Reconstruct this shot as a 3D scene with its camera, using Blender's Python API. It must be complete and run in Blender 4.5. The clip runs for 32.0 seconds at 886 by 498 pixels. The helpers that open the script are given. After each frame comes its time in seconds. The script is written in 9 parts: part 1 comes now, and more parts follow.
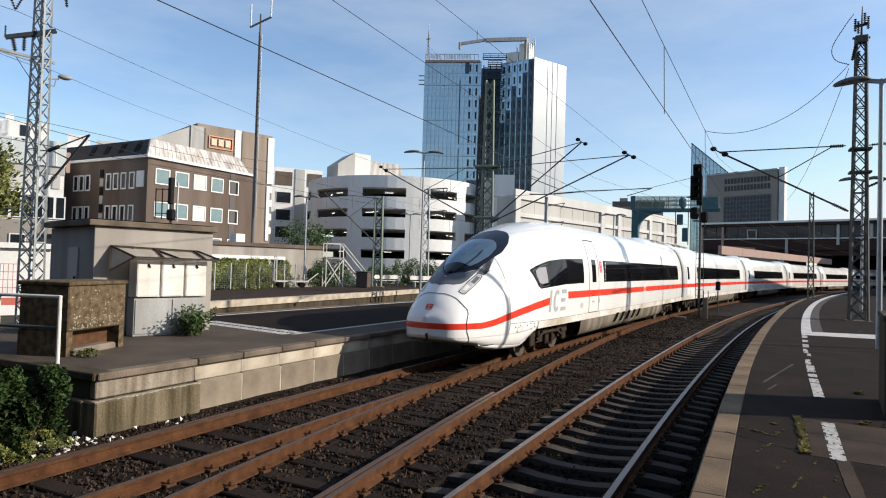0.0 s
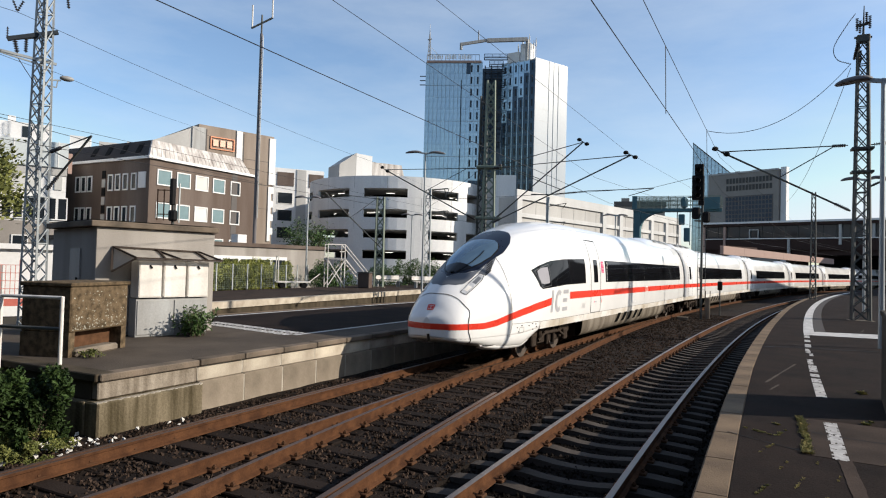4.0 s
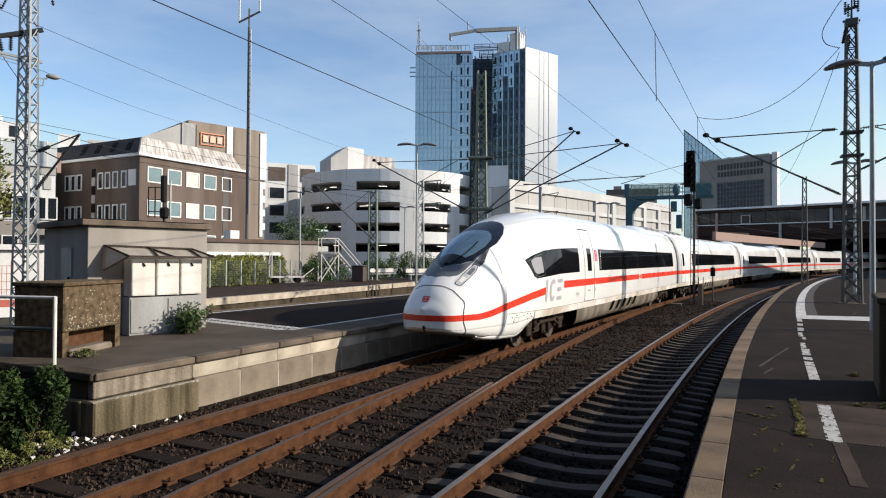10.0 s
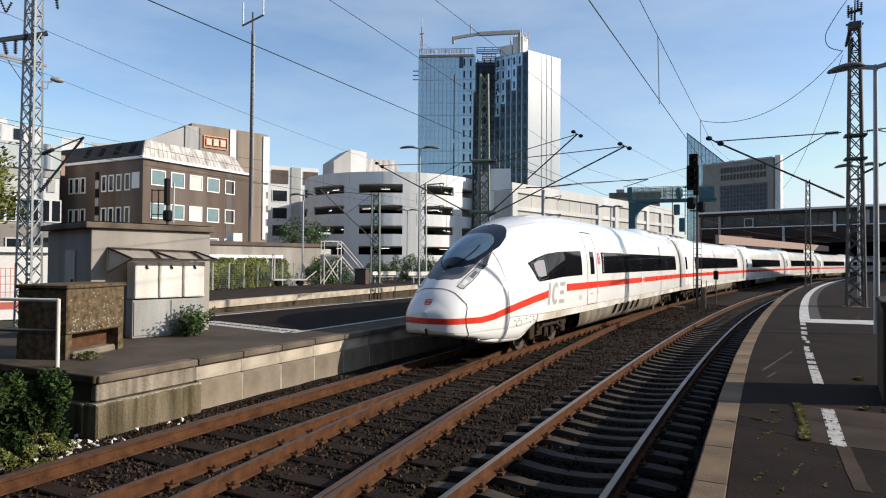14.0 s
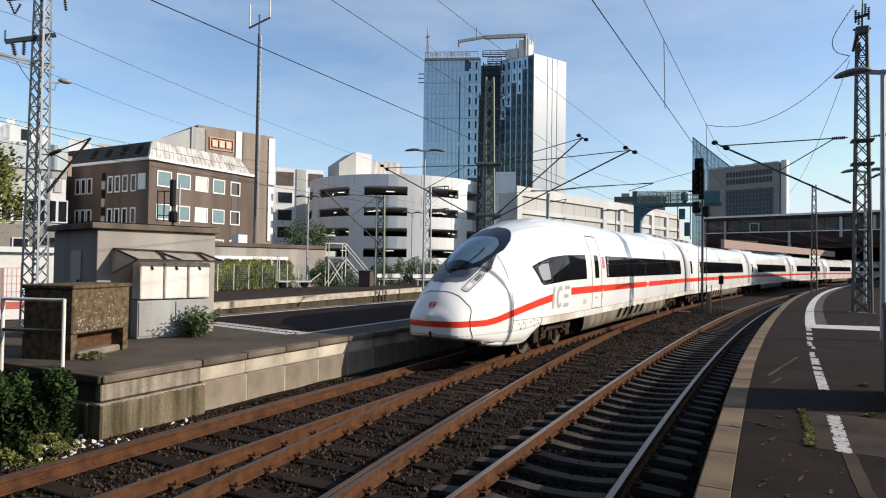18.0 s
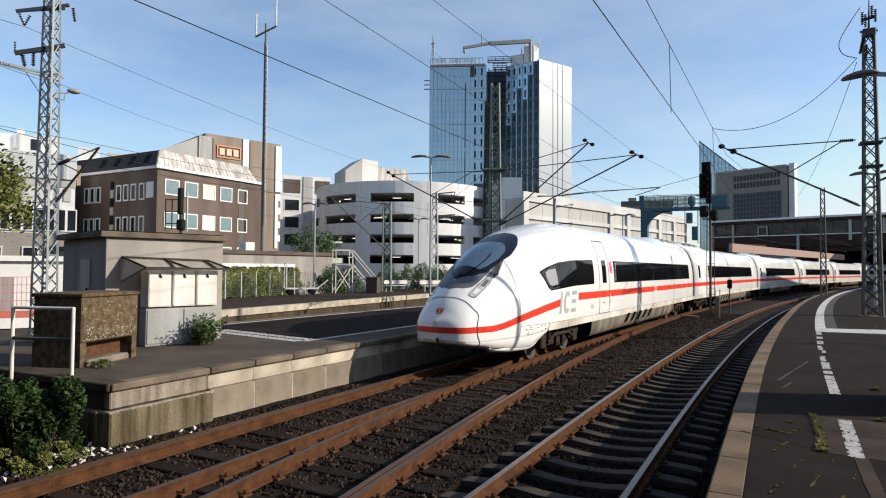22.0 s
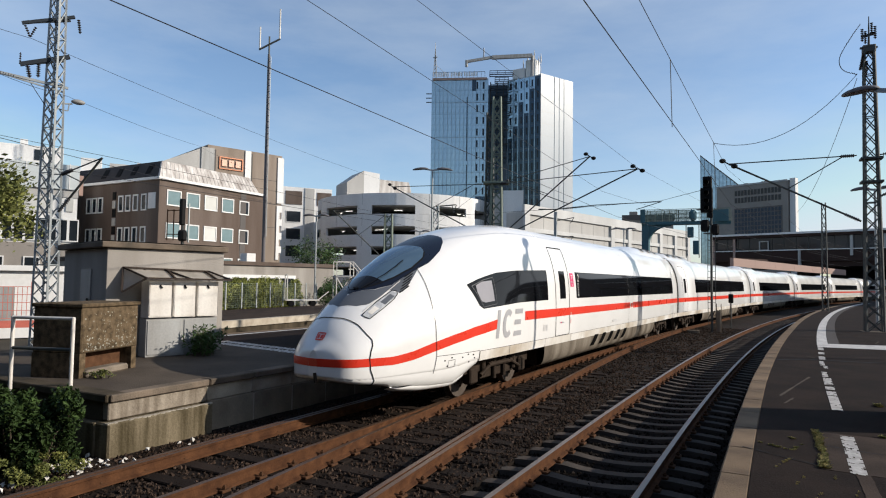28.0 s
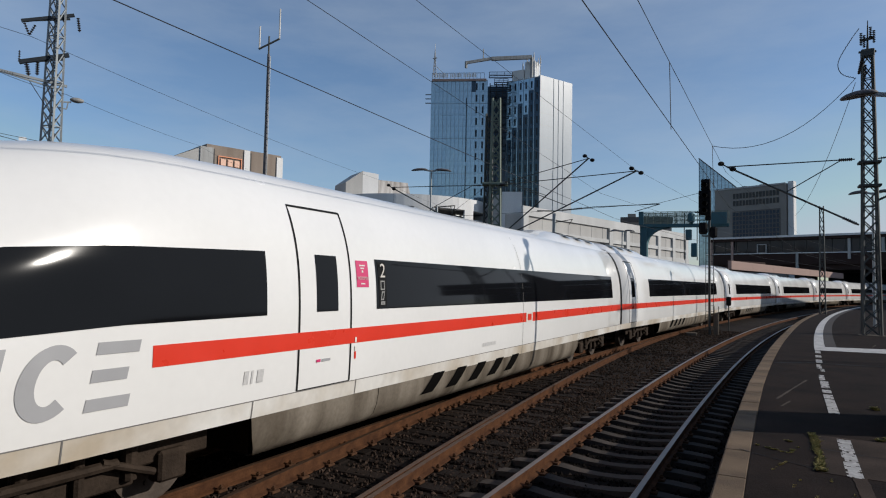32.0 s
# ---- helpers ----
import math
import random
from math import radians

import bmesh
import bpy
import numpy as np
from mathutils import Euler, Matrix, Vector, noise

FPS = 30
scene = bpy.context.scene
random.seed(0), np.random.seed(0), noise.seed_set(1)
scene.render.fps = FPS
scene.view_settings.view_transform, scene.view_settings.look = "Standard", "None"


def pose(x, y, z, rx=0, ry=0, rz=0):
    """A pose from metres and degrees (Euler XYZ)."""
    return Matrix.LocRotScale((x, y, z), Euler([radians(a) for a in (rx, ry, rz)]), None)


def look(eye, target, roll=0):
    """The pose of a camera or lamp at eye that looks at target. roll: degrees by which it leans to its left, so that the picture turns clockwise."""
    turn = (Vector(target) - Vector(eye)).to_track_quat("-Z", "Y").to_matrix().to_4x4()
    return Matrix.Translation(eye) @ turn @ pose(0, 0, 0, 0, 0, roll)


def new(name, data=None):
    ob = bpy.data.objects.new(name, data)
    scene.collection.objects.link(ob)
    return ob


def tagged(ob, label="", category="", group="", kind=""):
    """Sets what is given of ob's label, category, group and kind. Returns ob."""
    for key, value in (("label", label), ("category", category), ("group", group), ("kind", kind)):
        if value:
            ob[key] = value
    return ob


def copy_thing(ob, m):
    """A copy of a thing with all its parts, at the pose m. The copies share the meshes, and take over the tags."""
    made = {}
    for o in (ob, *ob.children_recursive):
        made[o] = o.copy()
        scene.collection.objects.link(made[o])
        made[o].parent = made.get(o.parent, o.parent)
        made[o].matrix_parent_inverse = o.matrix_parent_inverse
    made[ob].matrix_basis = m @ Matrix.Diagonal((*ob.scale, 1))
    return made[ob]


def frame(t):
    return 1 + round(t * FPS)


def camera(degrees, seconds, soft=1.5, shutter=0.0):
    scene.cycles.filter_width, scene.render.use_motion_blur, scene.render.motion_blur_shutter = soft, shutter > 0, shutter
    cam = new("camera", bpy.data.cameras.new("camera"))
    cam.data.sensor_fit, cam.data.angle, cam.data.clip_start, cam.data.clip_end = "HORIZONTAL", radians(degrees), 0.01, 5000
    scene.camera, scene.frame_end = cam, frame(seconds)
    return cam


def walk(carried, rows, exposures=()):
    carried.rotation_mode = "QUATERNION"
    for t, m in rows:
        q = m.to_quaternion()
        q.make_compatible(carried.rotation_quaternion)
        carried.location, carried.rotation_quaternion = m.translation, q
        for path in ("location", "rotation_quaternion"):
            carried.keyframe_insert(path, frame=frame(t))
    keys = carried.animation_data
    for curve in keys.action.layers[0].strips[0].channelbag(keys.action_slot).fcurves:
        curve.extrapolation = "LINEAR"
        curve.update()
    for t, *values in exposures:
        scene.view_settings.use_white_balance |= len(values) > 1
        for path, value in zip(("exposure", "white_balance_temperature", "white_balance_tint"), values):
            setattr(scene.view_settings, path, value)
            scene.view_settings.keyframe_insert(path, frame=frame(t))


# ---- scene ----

# ---- camera: hand-held on the platform, standing still and turning ----
EYE = Vector((7.524, -12.192, 2.41))
LENS = 70.34
SECONDS = 32.0
# seconds, heading from +y (clockwise), tilt, roll in degrees
AIM = [
    (0.0, -30.14, 1.49, 1.64),
    (0.5, -30.17, 1.39, 1.39),
    (1.0, -30.08, 1.42, 1.18),
    (1.5, -30.01, 1.57, 1.16),
    (2.0, -30.44, 1.40, 1.23),
    (2.5, -30.56, 1.43, 0.51),
    (3.0, -30.45, 1.69, 0.95),
    (3.5, -30.45, 1.57, 1.39),
    (5.5, -29.92, 1.24, 1.65),
    (6.0, -29.91, 1.08, 1.30),
    (6.5, -29.86, 1.11, 1.22),
    (7.0, -29.83, 1.11, 1.30),
    (7.5, -29.88, 1.01, 1.00),
    (8.0, -29.97, 0.94, 0.58),
    (8.5, -29.57, 0.99, 0.57),
    (9.0, -29.52, 0.92, 0.55),
    (9.5, -29.61, 0.77, 0.58),
    (10.0, -29.69, 0.78, 0.35),
    (10.5, -29.60, 0.85, 0.16),
    (11.0, -29.55, 0.90, -0.06),
    (11.5, -29.25, 0.93, 0.25),
    (12.0, -29.19, 0.77, 0.48),
    (12.5, -29.42, 1.00, 0.77),
    (13.0, -29.70, 0.95, 0.97),
    (13.5, -29.72, 1.00, 0.93),
    (14.0, -29.93, 1.05, 0.42),
    (14.5, -29.94, 1.14, 0.51),
    (16.5, -30.15, 1.05, 1.00),
    (17.0, -30.28, 1.11, 1.21),
    (17.5, -30.50, 1.13, 0.68),
    (18.0, -30.34, 1.30, 0.81),
    (18.5, -30.29, 1.37, 0.91),
    (19.0, -30.57, 1.47, 0.92),
    (19.5, -30.46, 1.40, 0.58),
    (20.0, -30.61, 1.49, 0.59),
    (20.5, -31.07, 1.58, 0.51),
    (21.0, -31.12, 1.56, 0.49),
    (21.5, -31.05, 1.61, 0.50),
    (22.0, -30.96, 1.84, 0.41),
    (22.5, -30.92, 2.33, 0.67),
    (23.0, -30.75, 2.75, 0.89),
    (23.5, -30.63, 2.89, 0.76),
    (24.0, -30.99, 2.98, 1.06),
    (24.5, -31.27, 2.92, 1.24),
    (25.0, -31.28, 2.74, 1.09),
    (25.5, -31.09, 2.81, 0.72),
    (27.5, -31.05, 2.87, 0.62),
    (28.0, -31.06, 2.98, 0.80),
    (28.5, -31.03, 2.99, 0.80),
    (29.0, -31.01, 3.02, 0.62),
    (29.5, -30.99, 3.12, 0.75),
    (30.0, -31.04, 3.23, 0.96),
    (30.5, -31.02, 3.26, 1.18),
    (31.0, -30.97, 3.28, 1.11),
    (31.5, -30.96, 3.34, 0.95),
    (32.0, -30.91, 3.06, 1.17)

]


def aim(heading, tilt, roll):
    h, e = radians(heading), radians(tilt)
    way = Vector((math.sin(h) * math.cos(e), math.cos(h) * math.cos(e), math.sin(e)))
    return look(EYE, EYE + way * 10, roll)


cam = camera(LENS, SECONDS, soft=1.1)
walk(cam, [(t, aim(h, e, r)) for t, h, e, r in AIM],
     exposures=[(0.0, 0.46, 6800, 10), (4.0, 0.42, 6800, 10), (22.0, 0.40, 6800, 10), (25.0, 0.34, 6750, 10), (28.0, 0.23, 6700, 10), (29.0, 0.13, 6600, 10),
                (30.0, -0.12, 6450, 10), (31.0, -0.25, 6350, 10), (32.0, -0.35, 6350, 10)])

# ---- sky and sun ----
SUN_HEADING, SUN_HEIGHT = 64.0, 25.0
world = bpy.data.worlds.new("sky")
scene.world = world
world.use_nodes = True
wn = world.node_tree
wn.nodes.clear()
sky = wn.nodes.new("ShaderNodeTexSky")
sky.sky_type, sky.sun_disc = "NISHITA", False
sky.sun_elevation, sky.sun_rotation = radians(SUN_HEIGHT), radians(SUN_HEADING)
sky.air_density, sky.dust_density, sky.ozone_density, sky.altitude = 1.0, 0.9, 3.2, 200
bg = wn.nodes.new("ShaderNodeBackground")
bg.inputs["Strength"].default_value = 0.15
wout = wn.nodes.new("ShaderNodeOutputWorld")
# thin high cloud over the blue
wco = wn.nodes.new("ShaderNodeTexCoord")
wmap = wn.nodes.new("ShaderNodeMapping")
wmap.inputs["Scale"].default_value = (1.2, 1.2, 4.5)
wmap.inputs["Rotation"].default_value = (0.2, 0.25, 0.6)
wnoise = wn.nodes.new("ShaderNodeTexNoise")
wnoise.inputs["Scale"].default_value, wnoise.inputs["Detail"].default_value, wnoise.inputs["Roughness"].default_value = 1.6, 7, 0.6
wspan = wn.nodes.new("ShaderNodeMapRange")
wspan.inputs["From Min"].default_value, wspan.inputs["From Max"].default_value = 0.38, 0.75
wspan.inputs["To Min"].default_value, wspan.inputs["To Max"].default_value = 0.0, 0.34
wmix = wn.nodes.new("ShaderNodeMix")
wmix.data_type = "RGBA"
wmix.inputs[7].default_value = (4.1, 4.6, 5.1, 1)
wn.links.new(wco.outputs["Generated"], wmap.inputs["Vector"])
wn.links.new(wmap.outputs["Vector"], wnoise.inputs["Vector"])
wn.links.new(wnoise.outputs["Fac"], wspan.inputs["Value"])
wn.links.new(wspan.outputs["Result"], wmix.inputs[0])
wn.links.new(sky.outputs["Color"], wmix.inputs[6])
# no glare beyond a bright pale sky
wmin = wn.nodes.new("ShaderNodeVectorMath")
wmin.operation = "MINIMUM"
wmin.inputs[1].default_value = (4.1, 4.5, 5.0)
wn.links.new(wmix.outputs[2], wmin.inputs[0])
wn.links.new(wmin.outputs["Vector"], bg.inputs["Color"])
wn.links.new(bg.outputs["Background"], wout.inputs["Surface"])

sun_data = bpy.data.lights.new("sun", "SUN")
sun_data.energy, sun_data.angle, sun_data.color = 4.5, radians(0.5), (1.0, 0.93, 0.835)
sun = new("sun", sun_data)
sh, se = radians(SUN_HEADING), radians(SUN_HEIGHT)
SUN_WAY = Vector((math.sin(sh) * math.cos(se), math.cos(sh) * math.cos(se), math.sin(se)))
sun.matrix_basis = look(SUN_WAY * 300, (0, 0, 0))
scene.view_settings.exposure = 0.0


# ---- materials ----
def material(name, colour, rough=0.7, metal=0.0, vary=0.25, scale=2.0, fine=40.0, bump=0.15, tint=None, spec=0.5,
             streak=False, island=0.0, piece=0.0, coat=0.0):
    """Base colour broken up at two scales (metres), with fine relief. tint: the colour of the stains."""
    m = bpy.data.materials.new(name)
    m.use_nodes = True
    nt = m.node_tree
    b = nt.nodes["Principled BSDF"]
    b.inputs["Metallic"].default_value = metal
    b.inputs["Specular IOR Level"].default_value = spec
    b.inputs["Coat Weight"].default_value = coat
    co = nt.nodes.new("ShaderNodeTexCoord")
    vec = co.outputs["Object"]
    if streak:
        mp = nt.nodes.new("ShaderNodeMapping")
        mp.inputs["Scale"].default_value = (1.0, 1.0, 0.12)
        nt.links.new(vec, mp.inputs["Vector"])
        vec = mp.outputs["Vector"]
    big = nt.nodes.new("ShaderNodeTexNoise")
    big.inputs["Scale"].default_value, big.inputs["Detail"].default_value = scale, 6
    nt.links.new(vec, big.inputs["Vector"])
    small = nt.nodes.new("ShaderNodeTexNoise")
    small.inputs["Scale"].default_value, small.inputs["Detail"].default_value = fine, 4
    nt.links.new(co.outputs["Object"], small.inputs["Vector"])
    ramp = nt.nodes.new("ShaderNodeValToRGB")
    ramp.color_ramp.elements[0].position, ramp.color_ramp.elements[1].position = 0.32, 0.68
    nt.links.new(big.outputs["Fac"], ramp.inputs["Fac"])
    dark = tint if tint else tuple(c * (1 - vary) for c in colour)
    mix = nt.nodes.new("ShaderNodeMix")
    mix.data_type = "RGBA"
    mix.inputs[6].default_value, mix.inputs[7].default_value = (*dark, 1), (*colour, 1)
    nt.links.new(ramp.outputs["Color"], mix.inputs[0])
    mul = nt.nodes.new("ShaderNodeMix")
    mul.data_type, mul.blend_type = "RGBA", "MULTIPLY"
    mul.inputs[0].default_value = 1.0
    span = nt.nodes.new("ShaderNodeMapRange")
    span.inputs["To Min"].default_value, span.inputs["To Max"].default_value = 1 - vary * 0.7, 1 + vary * 0.5
    nt.links.new(small.outputs["Fac"], span.inputs["Value"])
    nt.links.new(mix.outputs[2], mul.inputs[6])
    nt.links.new(span.outputs["Result"], mul.inputs[7])
    colour_out = mul.outputs[2]
    if island or piece:
        if island:
            g = nt.nodes.new("ShaderNodeNewGeometry")
            src = g.outputs["Random Per Island"]
        else:
            g = nt.nodes.new("ShaderNodeObjectInfo")
            src = g.outputs["Random"]
        sp = nt.nodes.new("ShaderNodeMapRange")
        a = island or piece
        sp.inputs["To Min"].default_value, sp.inputs["To Max"].default_value = 1 - a, 1 + a
        nt.links.new(src, sp.inputs["Value"])
        m2 = nt.nodes.new("ShaderNodeMix")
        m2.data_type, m2.blend_type = "RGBA", "MULTIPLY"
        m2.inputs[0].default_value = 1.0
        nt.links.new(colour_out, m2.inputs[6])
        nt.links.new(sp.outputs["Result"], m2.inputs[7])
        colour_out = m2.outputs[2]
    nt.links.new(colour_out, b.inputs["Base Color"])
    rr = nt.nodes.new("ShaderNodeMapRange")
    rr.inputs["To Min"].default_value, rr.inputs["To Max"].default_value = max(0.02, rough - 0.12), min(1, rough + 0.12)
    nt.links.new(big.outputs["Fac"], rr.inputs["Value"])
    nt.links.new(rr.outputs["Result"], b.inputs["Roughness"])
    if bump:
        bp = nt.nodes.new("ShaderNodeBump")
        bp.inputs["Strength"].default_value, bp.inputs["Distance"].default_value = bump, 0.02
        nt.links.new(small.outputs["Fac"], bp.inputs["Height"])
        nt.links.new(bp.outputs["Normal"], b.inputs["Normal"])
    return m


def glass(name, colour, rough=0.04, metal=0.0, ior=1.5):
    """Tinted pane seen from outside: dark, glossy."""
    m = bpy.data.materials.new(name)
    m.use_nodes = True
    nt = m.node_tree
    b = nt.nodes["Principled BSDF"]
    b.inputs["Roughness"].default_value = rough
    b.inputs["IOR"].default_value = ior
    b.inputs["Metallic"].default_value = metal
    co = nt.nodes.new("ShaderNodeTexCoord")
    n = nt.nodes.new("ShaderNodeTexNoise")
    n.inputs["Scale"].default_value = 0.8
    nt.links.new(co.outputs["Object"], n.inputs["Vector"])
    mix = nt.nodes.new("ShaderNodeMix")
    mix.data_type = "RGBA"
    mix.inputs[6].default_value = (*[c * 0.6 for c in colour], 1)
    mix.inputs[7].default_value = (*[c * 1.3 for c in colour], 1)
    nt.links.new(n.outputs["Fac"], mix.inputs[0])
    nt.links.new(mix.outputs[2], b.inputs["Base Color"])
    return m


def canvas(name, colour):
    """Thin cloth that lets half of the light through."""
    m = material(name, colour, 0.85, vary=0.25, scale=5, fine=40, bump=0.2, spec=0.08)
    nt = m.node_tree
    b = nt.nodes["Principled BSDF"]
    tr = nt.nodes.new("ShaderNodeBsdfTranslucent")
    tr.inputs["Color"].default_value = (*colour, 1)
    mix = nt.nodes.new("ShaderNodeMixShader")
    mix.inputs["Fac"].default_value = 0.5
    nt.links.new(b.outputs["BSDF"], mix.inputs[1])
    nt.links.new(tr.outputs["BSDF"], mix.inputs[2])
    nt.links.new(mix.outputs["Shader"], nt.nodes["Material Output"].inputs["Surface"])
    return m


